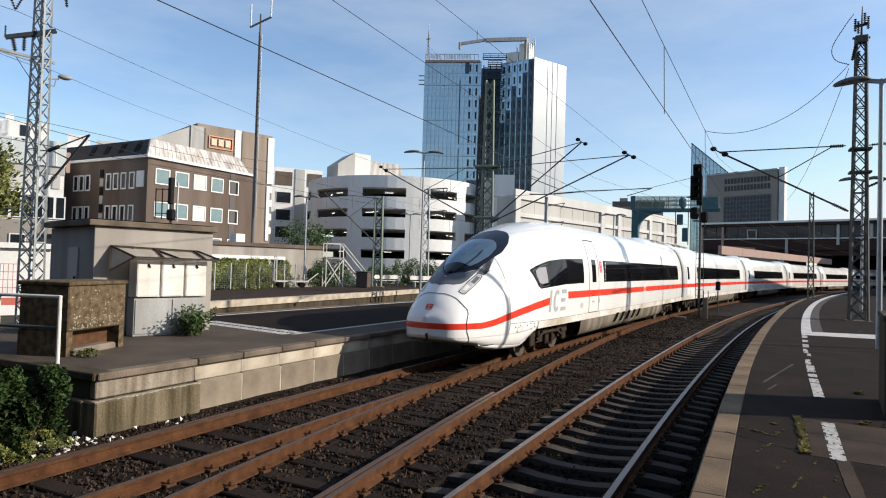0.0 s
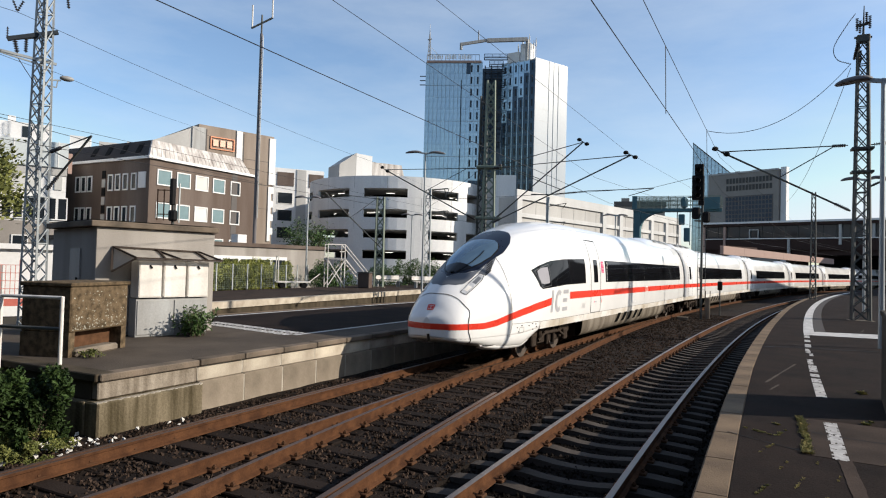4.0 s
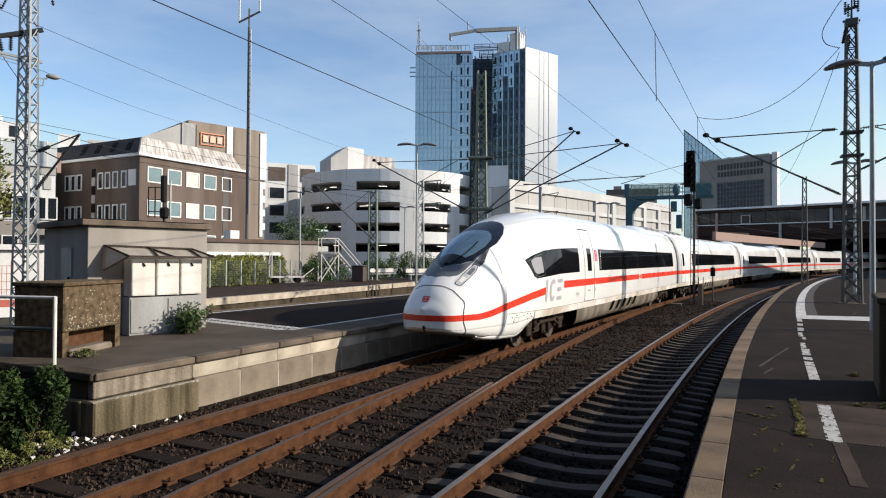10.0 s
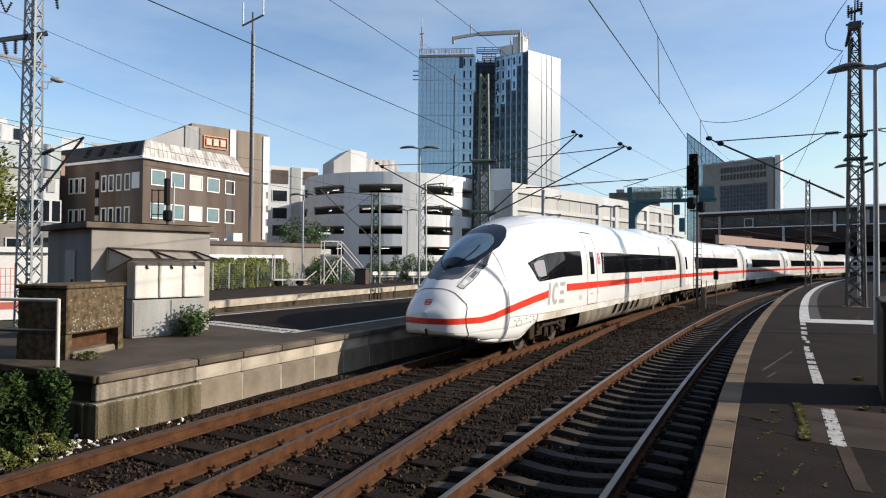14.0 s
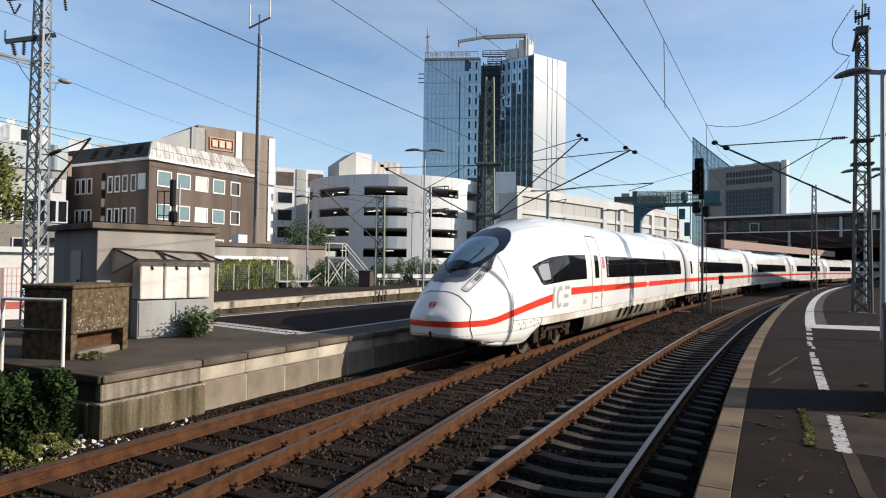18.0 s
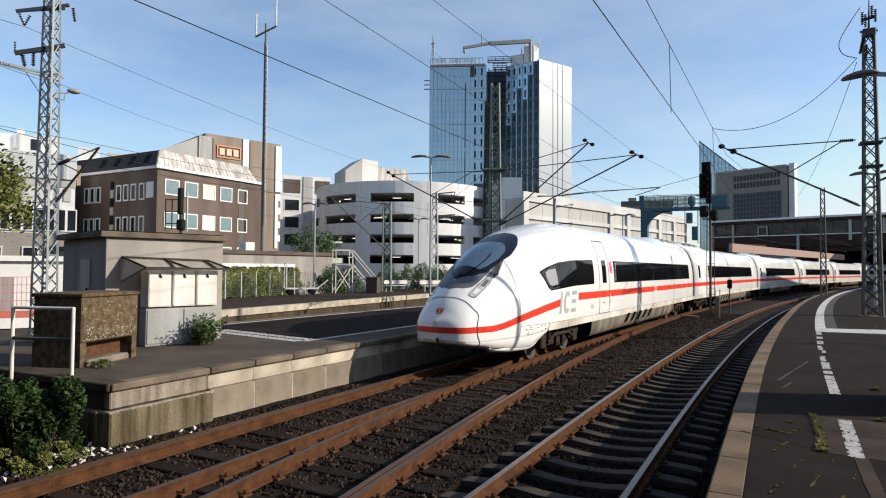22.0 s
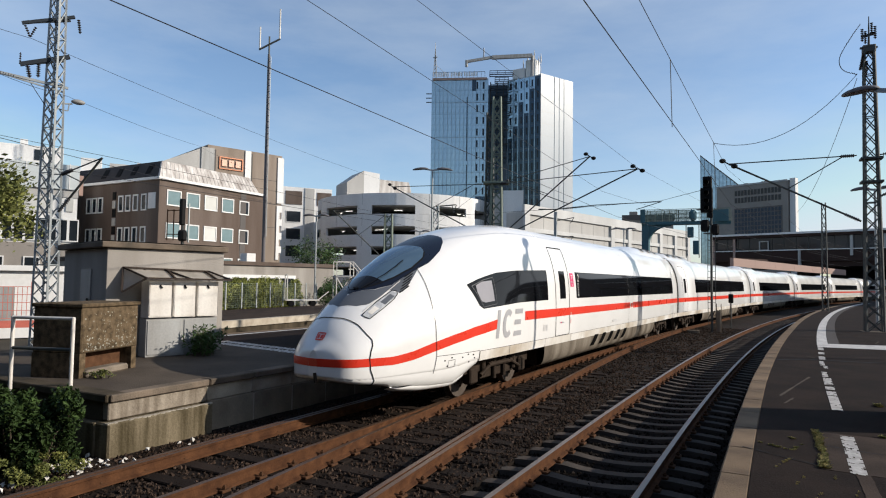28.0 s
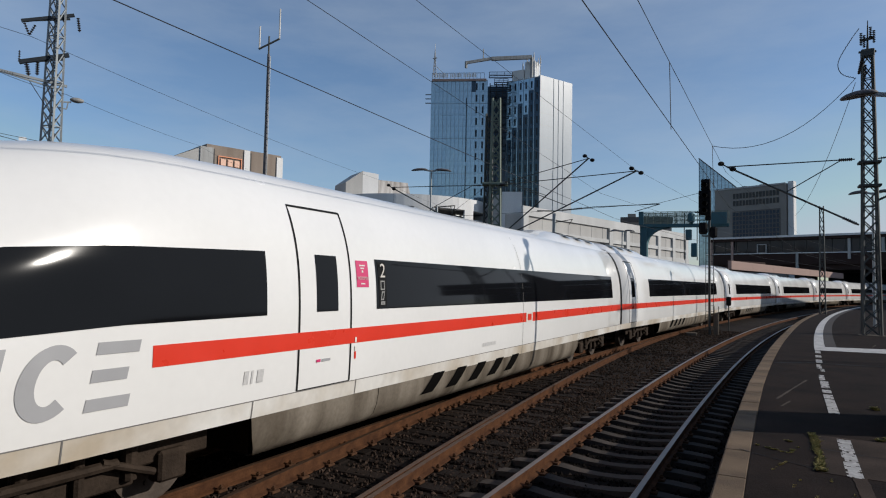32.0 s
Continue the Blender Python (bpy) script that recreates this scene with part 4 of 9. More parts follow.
ysf = [TIP, 0.118, 0.127, 0.14, 0.155, 0.17, 0.19, 0.21, 0.235, 0.26, 0.3, 0.335, 0.37, 0.43, 0.5, 0.6] + steps(0.7, 4.33, 0.12)
for s_ in (1, -1):
    part("red_stripe", zpatch(ysf, lambda y: stripe_mid(y) - stripe_half(y), lambda y: stripe_mid(y) + stripe_half(y), 0.005, True, s_, 4),
         M["red"], car1, "bright red stripe sweeping down to the nose", smooth=True)
bm = B()
box(bm, -float(np.interp(TIP, _ny, _nw)) * 0.99, float(np.interp(TIP, _ny, _nw)) * 0.99, TIP - 0.006, TIP, 0.965, 1.095)
part("red_stripe", bm, M["red"], car1, "bright red stripe across the nose tip")
stripe(car1, 5.72, CAR1, True)
sill(car1, 3.5, CAR1, True)
# cab side window, tapering to the front
yc = [3.22, 3.35, 3.5] + steps(3.65, 7.22, 0.2)
side_window(car1, yc, lambda y: np.interp(y, [3.22, 3.55, 4.3, 5.4, 7.2], [2.34, 1.86, 1.90, 1.96, 1.985]),
            lambda y: np.interp(y, [3.22, 3.7, 4.4, 5.3, 7.2], [2.36, 2.49, 2.62, 2.69, 2.74]), True, "cab_window", "dark tapering side window behind the cab")
for s_ in (1, -1):
    # grey quad laid on the cab window as a painted reflection, framed
    bm = zpatch([3.5, 3.6, 3.75, 3.95, 4.15], lambda y: np.interp(y, [3.5, 3.62, 4.15], [2.2, 1.98, 2.02]), lambda y: np.interp(y, [3.5, 3.75, 4.15], [2.34, 2.42, 2.45]), 0.009, True, s_, 4)
    ring = [(3.36, 2.33), (3.66, 1.9), (4.24, 1.955), (4.24, 2.52), (3.8, 2.45), (3.36, 2.33)]
    part("quarter_frame", seam(dense([(y, u_at(z, y)) for y, z in ring]), True, s_, 0.014, 0.008), M["frame_dim"], car1, "grey frame of the quarter window", smooth=True)
    part("window_reflector", bm, M["pane_glint"], car1, "grey patch that imitates a reflection in the cab window", smooth=True)
side_window(car1, steps(9.46, 23.85, 1.2), 2.0, 2.735, True)
train_door(car1, 7.78, 8.84, True)
gap(car1, CAR1)
end_seal(car1, CAR1 - 0.05, True)


def uquad(c, n, m, out, side, bm=None):
    """A plate on the shell with four corners (y, u)."""
    bm = bm or B()
    g = []
    for i in range(n + 1):
        row = []
        for j in range(m + 1):
            f, h = i / n, j / m
            y = (c[0][0] * (1 - f) + c[1][0] * f) * (1 - h) + (c[3][0] * (1 - f) + c[2][0] * f) * h
            u = (c[0][1] * (1 - f) + c[1][1] * f) * (1 - h) + (c[3][1] * (1 - f) + c[2][1] * f) * h
            row.append(bm.verts.new(skin(y, u, True, 0, side) + skin_n(y, u, True, side) * out))
        g.append(row)
    for i in range(n):
        for j in range(m):
            bm.faces.new((g[i][j], g[i + 1][j], g[i + 1][j + 1], g[i][j + 1]))
    return bm


# windscreen: dark surround running up to the roof, glass, hood panel
yw = steps(1.02, 3.78, 0.06)
bmw = B()
for s_ in (1, -1):
    patch(yw, [0.0] * len(yw), [np.interp(y, [1.02, 1.06, 1.12, 1.3, 1.6, 2.6, 3.1, 3.45, 3.65, 3.75, 3.78], [0.02, 0.07, 0.13, 0.245, 0.305, 0.305, 0.26, 0.20, 0.14, 0.06, 0.01]) for y in yw],
          0.006, True, s_, 10, bmw)
sc = part("windscreen_surround", bmw, M["surround"], car1, "dark blue-black windscreen surround running up to the roof", smooth=True)
def screen_half(y):
    return np.interp(y, [1.13, 1.18, 1.3, 1.5, 1.8, 2.2, 2.6, 2.82, 2.9], [0.05, 0.12, 0.19, 0.235, 0.265, 0.275, 0.25, 0.2, 0.15])


# one windscreen in two tones: sky reflection above, dark foot below
for n_, a_, b_, mat_, lab_ in (("lower_glass", 1.13, 1.56, "train_glass", "lower windscreen glass before the driver's desk, toned dark below the sky reflection"), ("windscreen", 1.56, 2.9, "screen_glass", "large curved windscreen that mirrors the sky")):
    yw = steps(a_, b_, 0.06)
    bmw = B()
    for s_ in (1, -1):
        patch(yw, [0.0] * len(yw), [screen_half(y) for y in yw], 0.014, True, s_, 10, bmw)
    part(n_, bmw, M[mat_], sc, lab_, smooth=True)
bmw = B()
for s_ in (1, -1):
    seam(dense([(y, screen_half(y) + 0.006) for y in steps(1.14, 2.88, 0.12)], 2), True, s_, 0.03, 0.012, bmw)
part("screen_gasket", bmw, M["seam"], sc, "black rubber gasket round the windscreen", smooth=True)
for s_ in (1, -1):
    part("hood_trim", seam(dense([(0.86, 0.335), (1.2, 0.332), (1.55, 0.325), (1.8, 0.315)], 3), True, s_, 0.014, 0.012), M["cab_white"], sc, "thin bright trim along the hood's edge", smooth=True)
bmw = seam(dense([(1.2, 0.14), (1.4, 0.18), (1.7, 0.205), (2.0, 0.205), (2.25, 0.19)], 3), True, 1, 0.022, 0.03)
seam([(1.16, -0.0), (1.17, 0.06), (1.19, 0.1)], True, 1, 0.05, 0.03, bmw)
part("wiper", bmw, M["black"], sc, "black windscreen wiper")
yw = steps(0.74, 2.28, 0.06)
bmw = B()
for s_ in (1, -1):
    patch(yw, [np.interp(y, [0.74, 1.0, 1.12, 1.3, 1.6, 2.28], [0.0, 0.0, 0.135, 0.25, 0.306, 0.304]) for y in yw],
          [np.interp(y, [0.74, 0.78, 0.85, 1.0, 1.2, 1.54, 1.62, 1.68, 1.85, 2.28], [0.02, 0.14, 0.25, 0.315, 0.325, 0.328, 0.38, 0.392, 0.374, 0.308]) for y in yw], 0.004, True, s_, 5, bmw)
part("hood_panel", bmw, M["hood"], car1, "grey-blue hood panel under the windscreen", smooth=True)
for s_ in (1, -1):
    hl_p = part("headlight", uquad([(0.80, 0.35), (0.86, 0.425), (1.58, 0.39), (1.54, 0.34)], 3, 8, 0.006, s_), M["lamp_glass"], car1, "long grey glazed headlight", smooth=True)
    part("headlight_rim", seam([(0.80, 0.35), (0.815, 0.39), (0.86, 0.425), (1.2, 0.418), (1.45, 0.405), (1.58, 0.385), (1.6, 0.362), (1.54, 0.34), (1.15, 0.342), (0.80, 0.35)], True, s_, 0.016, 0.009), M["seam"], hl_p)
    part("light_unit", uquad([(0.9, 0.365), (0.93, 0.405), (1.1, 0.40), (1.07, 0.36)], 2, 2, 0.01, s_), M["cab_white"], hl_p, "pale lamp unit")
    part("light_unit", uquad([(1.2, 0.362), (1.24, 0.402), (1.5, 0.388), (1.46, 0.355)], 2, 3, 0.009, s_), M["hood"], hl_p, "dark recessed lamp unit")
    for k in range(6):
        y, u = 1.62 + 0.062 * k, 0.385 - 0.0155 * k
        part("vent_slat", seam(dense([(y, u), (y + 0.13, u - 0.002), (y + 0.25, u - 0.007)], 3), True, s_, 0.024, 0.008), M["seam"], car1, "dark vent slat", smooth=True)
    # joints: coupler hatch, cab joint, skirt joint, panel joints
    bmv = seam(dense([(0.54, 0.0), (0.54, 0.1), (0.56, 0.18), (0.61, 0.30), (0.65, 0.40), (0.66, 0.48), (0.68, 0.55), (0.715, 0.62), (0.70, 0.68), (0.645, 0.75), (0.615, 0.83), (0.64, 0.92), (0.72, 1.0)]), True, s_, 0.018, 0.008)
    part("coupler_joint", bmv, M["seam"], car1, "thin dark panel joint", smooth=True)
    bmv = seam(dense([(2.28, 0.30), (2.23, 0.375), (2.16, 0.475), (2.08, 0.625), (2.05, 0.8), (2.08, 0.92), (2.02, 1.0)]), True, s_, 0.012, 0.009)
    part("cab_joint", bmv, M["seam"], car1, "thin dark panel joint", smooth=True)
    bmv = seam([(y, u_at(1.03, y)) for y in steps(2.08, 3.5, 0.3)], True, s_, 0.008, 0.007)
    part("skirt_joint", bmv, M["seam"], car1, "thin dark panel joint", smooth=True)
    for y in (3.5, 4.9, 7.05, 9.0, 15.37, 19.9):
        part("skirt_seam", seam([(y, u_at(z, y)) for z in (1.02, 0.9, 0.76)], True, s_, 0.014, 0.012), M["joint_grey"], car1, "thin grey panel joint")
    part("panel_seam", seam([(15.37, u_at(z, 15.37)) for z in np.linspace(1.0, 3.5, 12)], True, s_, 0.012, 0.006), M["joint_grey"], car1, "thin grey panel joint")
    part("sill_seam", seam([(y, u_at(1.02, y)) for y in steps(3.5, 25.2, 1.0)], True, s_, 0.012, 0.010), M["joint_grey"], car1, "thin grey panel joint")
# badge on the nose: a plain red frame
bmv = B()
for s_ in (1, -1):
    seam([(0.245, 0.0), (0.247, 0.07), (0.25, 0.13), (0.29, 0.135), (0.335, 0.13), (0.331, 0.07), (0.329, 0.0)], True, s_, 0.026, 0.008, bmv)
    seam([(0.265, 0.035), (0.312, 0.035)], True, s_, 0.03, 0.008, bmv)
    seam([(0.268, 0.085), (0.316, 0.082)], True, s_, 0.03, 0.008, bmv)
part("nose_badge", bmv, M["red"], car1, "red rectangular badge frame", smooth=True)


def side_shape(parent, name, pts, mat, label, side=1, out=0.006):
    """A flat marking on the side from (y, z) corners."""
    c = [(y, u_at(z, y)) for y, z in pts]
    return part(name, uquad(c, 2, 6, out, side), mat, parent, label)


# grey slanted shapes of the side marking: a bar, an open ring, three bars
def lean_bar(a, b, z0, z1):
    """A bar between a and b that leans back with its height."""
    k = 0.19
    return [(a + k * (z1 - 1.22), z1), (b + k * (z1 - 1.22), z1), (b + k * (z0 - 1.22), z0), (a + k * (z0 - 1.22), z0)]


def open_ring(side):
    bm = B()
    prev = None
    for i in range(29):
        a = radians(48 + 264 * i / 28)
        cur = []
        for k in (1.0, 0.8, 0.6):
            ry, rz = 0.26 - (1 - k) * 0.36, 0.31 - (1 - k) * 0.31
            y, z = 4.765 + ry * math.cos(a), 1.515 + rz * math.sin(a)
            y += 0.19 * (z - 1.515)
            u = u_at(z, y)
            cur.append(bm.verts.new(skin(y, u, True, 0, side) + skin_n(y, u, True, side) * 0.006))
        if prev:
            for k in range(2):
                bm.faces.new((prev[k], prev[k + 1], cur[k + 1], cur[k]))
        prev = cur
    return part("grey_marking", bm, M["grey_mark"], car1, smooth=True)


for s_ in (1, -1):
    for pts in (lean_bar(4.17, 4.31, 1.22, 1.82), lean_bar(5.06, 5.48, 1.71, 1.82), lean_bar(5.06, 5.41, 1.47, 1.58), lean_bar(5.06, 5.48, 1.22, 1.33)):
        side_shape(car1, "grey_marking", pts, M["grey_mark"], "", s_)
    open_ring(s_)
# signs beside the door
side_shape(car1, "hotspot_sign", [(8.98, 2.70), (9.27, 2.70), (9.27, 2.32), (8.98, 2.32)], M["pink"], "pink sticker with a white symbol")
for k, (a, b) in enumerate(((2.64, 2.62), (2.60, 2.58), (2.56, 2.53), (2.38, 2.36))):
    w = (0.07, 0.045, 0.02, 0.05)[k]
    side_shape(car1, "sticker_bar", [(9.125 - w, a), (9.125 + w, a), (9.125 + w, b), (9.125 - w, b)], M["cab_white"], "", 1, 0.010)
hc = bpy.data.curves.new("sticker_word", "FONT")
hc.body, hc.size, hc.extrude = "HOTSPOT", 0.062, 0.001
hob = bpy.data.objects.new("tmp", hc)
hme = bpy.data.meshes.new_from_object(hob)
hme.materials.append(M["cab_white"])
bpy.data.objects.remove(hob)
h_ob = new("sticker_word", hme)
h_ob.parent = car1
_p, _q = skin(9.0, u_at(2.43, 9.0)), skin(9.0, u_at(2.53, 9.0))
h_ob.matrix_basis = Matrix.Translation((_p.x + 0.014, 8.995, 2.43)) @ Matrix(((0, 0, 1, 0), (1, 0, 0, 0), (0, 1, 0, 0), (0, 0, 0, 1))) @ Matrix.Rotation(math.atan2(_q.x - _p.x, 0.1), 4, "X")
side_shape(car1, "class_panel", [(9.52, 2.70), (9.72, 2.70), (9.72, 2.03), (9.52, 2.03)], M["black"], "black class panel in the window", 1, 0.010)
tc = bpy.data.curves.new("class_number", "FONT")
tc.body, tc.size, tc.extrude = "2", 0.30, 0.001
tob = bpy.data.objects.new("tmp", tc)
tme = bpy.data.meshes.new_from_object(tob)
tme.materials.append(M["cab_white"])
bpy.data.objects.remove(tob)
t_ob = new("class_number", tme)
t_ob.parent = car1
t_ob.matrix_basis = Matrix.Translation((1.447, 9.54, 2.47)) @ Matrix(((0, 0, 1, 0), (1, 0, 0, 0), (0, 1, 0, 0), (0, 0, 0, 1))) @ Matrix.Rotation(-0.06, 4, "X")
for a, b, c in ((2.42, 2.28, 0.0), (2.26, 2.13, 0.03), (2.11, 2.06, 0.0)):
    side_shape(car1, "panel_mark", [(9.56 + c, a), (9.67, a), (9.67 - c, b), (9.56, b)], M["cab_grey"], "", 1, 0.013)
    side_shape(car1, "panel_mark", [(9.58 + c, a - 0.02), (9.65, a - 0.02), (9.65 - c, b + 0.02), (9.58, b + 0.02)], M["black"], "", 1, 0.015)
side_shape(car1, "side_badge", [(15.56, 1.76), (15.97, 1.76), (15.97, 1.53), (15.56, 1.53)], M["cab_white"], "white badge in the stripe", 1, 0.008)
side_shape(car1, "side_badge", [(15.64, 1.72), (15.89, 1.72), (15.89, 1.57), (15.64, 1.57)], M["red"], "", 1, 0.011)
for a, b in ((6.88, 6.95), (6.99, 7.02), (7.08, 7.18)):
    side_shape(car1, "car_number", [(a + 0.02, 1.37), (b + 0.02, 1.37), (b, 1.22), (a, 1.22)], M["pale_mark"], "pale grey worn mark")
for a, b, c in ((8.12, 8.2, "pink"), (8.23, 8.4, "grey_mark")):
    side_shape(car1, "door_mark", [(a, 1.385), (b, 1.385), (b, 1.35), (a, 1.35)], M[c], "small line of print on the door", 1, 0.009)
for z in (1.62, 1.5):
    side_shape(car1, "warning_mark", [(8.93, z), (8.97, z), (8.97, z - 0.07), (8.93, z - 0.07)], M["cab_white"], "", 1, 0.011)
side_shape(car1, "warning_mark", [(8.93, 1.42), (8.97, 1.42), (8.97, 1.32), (8.93, 1.32)], M["red"], "small red warning mark")
side_shape(car1, "small_print", [(13.2, 1.22), (13.85, 1.22), (13.85, 1.15), (13.2, 1.15)], M["pale_mark"], "line of faint print")


def roof_hump(parent, y0, y1, lead, tail, flaps):
    """Low streamlined fairing on the roof, with dark flaps."""
    bm = B()
    prev = None
    for y in steps(y0, y1, 0.2):
        f = min(1.0, (y - y0) / lead, (y1 - y) / tail)
        f = f * f * (3 - 2 * f)
        ring = []
        for k in range(-9, 10):
            c = abs(k) / 9
            u, side = 0.25 * c, 1 if k >= 0 else -1
            up = 0.19 * (1 - c ** 3) * f - 0.012 * (c > 0.99)
            ring.append(bm.verts.new(skin(20.0, u, False, 0, side) * 1.0 + Vector((0, y - 20.0, up))))
        if prev:
            for a in range(18):
                bm.faces.new((prev[a], prev[a + 1], ring[a + 1], ring[a]))
        prev = ring
    h = part("roof_fairing", bm, M["white"], parent, "low streamlined white roof fairing", smooth=True)
    for y in flaps:
        for x0, x1 in ((0.12, 0.45), (0.56, 0.86)):
            bm = B()
            box(bm, x0, x1, y, y + 0.75, 0.0, 0.012, Matrix.Translation((0, 0, 4.064 if x1 < 0.5 else 4.14)) @ Matrix.Rotation(radians(2 if x1 < 0.5 else 14), 4, "Y"))
            part("roof_flap", bm, M["hood"], h, "grey roof flap")


roof_hump(car1, 18.2, CAR1 - 0.25, 1.7, 0.6, (20.6, 21.9, 23.2))
bm = B()
bar(bm, (0.06, TIP - 0.02, 0.86), (0.1, TIP - 0.03, 0.70), 0.04)
part("coupler_hook", bm, M["under"], car1, "small hook under the nose")
# front skirt: the shell rolls under into it
def chin(y):
    return float(np.interp(y, [0.1, 0.35, 0.6, 0.9, 1.1, 1.4, 2.0, 2.7, 3.1, 3.45], [0.79, 0.69, 0.645, 0.61, 0.57, 0.5, 0.44, 0.41, 0.55, 0.72]))


def chin_ring(y):
    hi, lo, zb = skin(y, 0.95), skin(y, 1.0), chin(y)
    return [(hi.x - 0.008, hi.z), (lo.x + 0.003, lo.z), (lo.x * 0.985, lo.z * 0.66 + zb * 0.34), (lo.x * 0.95, lo.z * 0.3 + zb * 0.7), (lo.x * 0.89, lo.z * 0.06 + zb * 0.94), (lo.x * 0.8, zb), (0, zb)]


bm = B()
rings = []
for y in [0.2, 0.27, 0.38] + steps(0.5, 3.42, 0.12):
    ring = chin_ring(y)
    rings.append([bm.verts.new((x, y, z)) for x, z in ring] + [bm.verts.new((-x, y, z)) for x, z in ring[-2::-1]])
for a, b in zip(rings, rings[1:]):
    for k in range(len(a) - 1):
        bm.faces.new((a[k], a[k + 1], b[k + 1], b[k]))
bm.faces.new(rings[0])
bm.faces.new(rings[-1])
part("front_skirt", bm, M["white"], car1, "white front skirt below the nose", smooth=True)
bm = B()
bmesh.ops.create_icosphere(bm, subdivisions=1, radius=0.016)
BOLT = mesh_of(bm, M["seam"])


def lip_foot(y):
    return float(np.interp(y, [1.1, 1.3, 1.8, 2.6, 2.8, 3.1], [0.53, 0.475, 0.42, 0.4, 0.42, 0.52]))


for s_ in (1, -1):
    bm = B()
    for pa, pb in zip(chin_ring(0.72)[1:], chin_ring(0.72)[2:6]):
        bar(bm, (pa[0] * s_, 0.72, pa[1]), (pb[0] * s_, 0.72, pb[1]), 0.018)
    part("coupler_joint", bm, M["seam"], car1, "thin dark panel joint")
    bm = B()
    prev = None
    for y in steps(1.1, 3.1, 0.12):
        hw = skin(y, 1.0).x
        zb = lip_foot(y)
        x = hw * 0.93
        hgt = float(np.interp(y, [1.1, 1.7], [0.04, 0.13]))
        cur = [bm.verts.new((v * s_, y, z)) for v, z in ((x - 0.02, zb + hgt), (x + 0.006, zb + hgt - 0.015), (x - 0.035, zb + 0.02), (x - 0.12, zb - 0.015))]
        if prev:
            for k in range(3):
                bm.faces.new((prev[k], prev[k + 1], cur[k + 1], cur[k]))
        prev = cur
    lip = part("spoiler_lip", bm, M["white"], car1, "white lower spoiler lip", smooth=True)
    bm = B()
    prev = None
    for y in steps(1.15, 3.05, 0.1):
        p = Vector(((skin(y, 1.0).x * 0.93 + 0.014) * s_, y, lip_foot(y) + float(np.interp(y, [1.1, 1.7], [0.04, 0.13]))))
        if prev:
            bar(bm, prev, p, 0.016)
        prev = p
    part("lip_joint", bm, M["seam"], lip, "dark joint above the lip")
    for y, z in ((2.32, 0.93), (2.52, 0.97), (2.85, 0.95), (3.05, 0.99), (3.25, 0.97), (2.4, 0.82), (3.1, 0.84), (3.3, 0.9)):
        c = skin(y, u_at(z, y), True, 0, s_) + skin_n(y, u_at(z, y), True, s_) * 0.006
        share("bolt", BOLT, car1, Matrix.Translation(c))
    q = [(2.42, 0.79), (2.62, 0.8), (2.62, 0.93), (2.42, 0.92), (2.42, 0.79)]
    part("hatch_joint", seam(dense([(y, u_at(z, y)) for y, z in q]), True, s_, 0.01, 0.007), M["joint_grey"], car1, "thin joint of a small hatch")
bogie(car1, 5.0, True)
bogie(car1, 22.4)
underfloor(car1, 7.05, 19.9, 10.93, 5)

MID = 24.775
mid = thing("train_middle_car", Matrix.Identity(4), "white high-speed train middle car with dark window band and red stripe", "train car", "cars of the train")
shell(mid, steps(0.06, MID - 0.06, 4.0), False)
stripe(mid, 0.07, MID - 0.07, False)
sill(mid, 0.08, MID - 0.08, False)
side_window(mid, steps(4.2, 21.4, 1.5), 2.0, 2.735, False)
train_door(mid, 1.2, 2.26, False)
gap(mid, MID - 0.06)
end_seal(mid, MID - 0.11, False)
end_seal(mid, 0.13, False)
bogie(mid, 3.7)
bogie(mid, 21.075)
underfloor(mid, 6.1, 18.7, 8.2, 4)
roof_hump(mid, 0.35, 6.4, 0.6, 1.6, (1.0, 2.3, 3.6))

# arc length along the line
_ly = np.linspace(-40, 260, 6001)
_ls = np.concatenate([[0], np.cumsum(np.hypot(np.diff(_ly), np.diff([line(v) + drift(v) for v in _ly])))])
_ls += 5.0 - np.interp(5.0, _ly, _ls)


def on_line(s):
    y = float(np.interp(s, _ls, _ly))
    return Vector((line(y) + drift(y), y, 0))


def car_pose(front, pivots, d):
    """Pose of a car whose front end is at arc length front, with its two pivots, when the train has gone d metres."""
    a, b = on_line(front + pivots[0] - d), on_line(front + pivots[1] - d)
    e = (b - a).normalized()
    m = Matrix(((e.y, e.x, 0, 0), (-e.x, e.y, 0, 0), (0, 0, 1, 0), (0, 0, 0, 1)))
    o = a - e * pivots[0]
    return Matrix.Translation(o) @ m


CARS = [(car1, 0.0, (5.0, 22.4))]
s0 = 25.2
for k in range(6):
    c = mid if k == 0 else copy_thing(mid, Matrix.Identity(4))
    CARS.append((c, s0, (3.7, 21.075)))
    s0 += MID

# seconds, metres gone from the standing place
GONE = [(0.0, 0.08), (22.0, 0.08), (23.0, 0.18), (23.5, 0.27), (24.0, 0.41), (24.5, 0.64), (25.0, 0.92), (25.5, 1.26), (26.0, 1.70), (26.5, 2.21),
        (27.0, 2.80), (27.5, 3.50), (28.0, 4.30), (28.5, 5.19), (29.0, 6.17), (29.5, 7.25), (30.0, 8.43), (30.5, 9.73), (31.0, 11.11), (31.5, 12.64), (32.0, 14.19)]


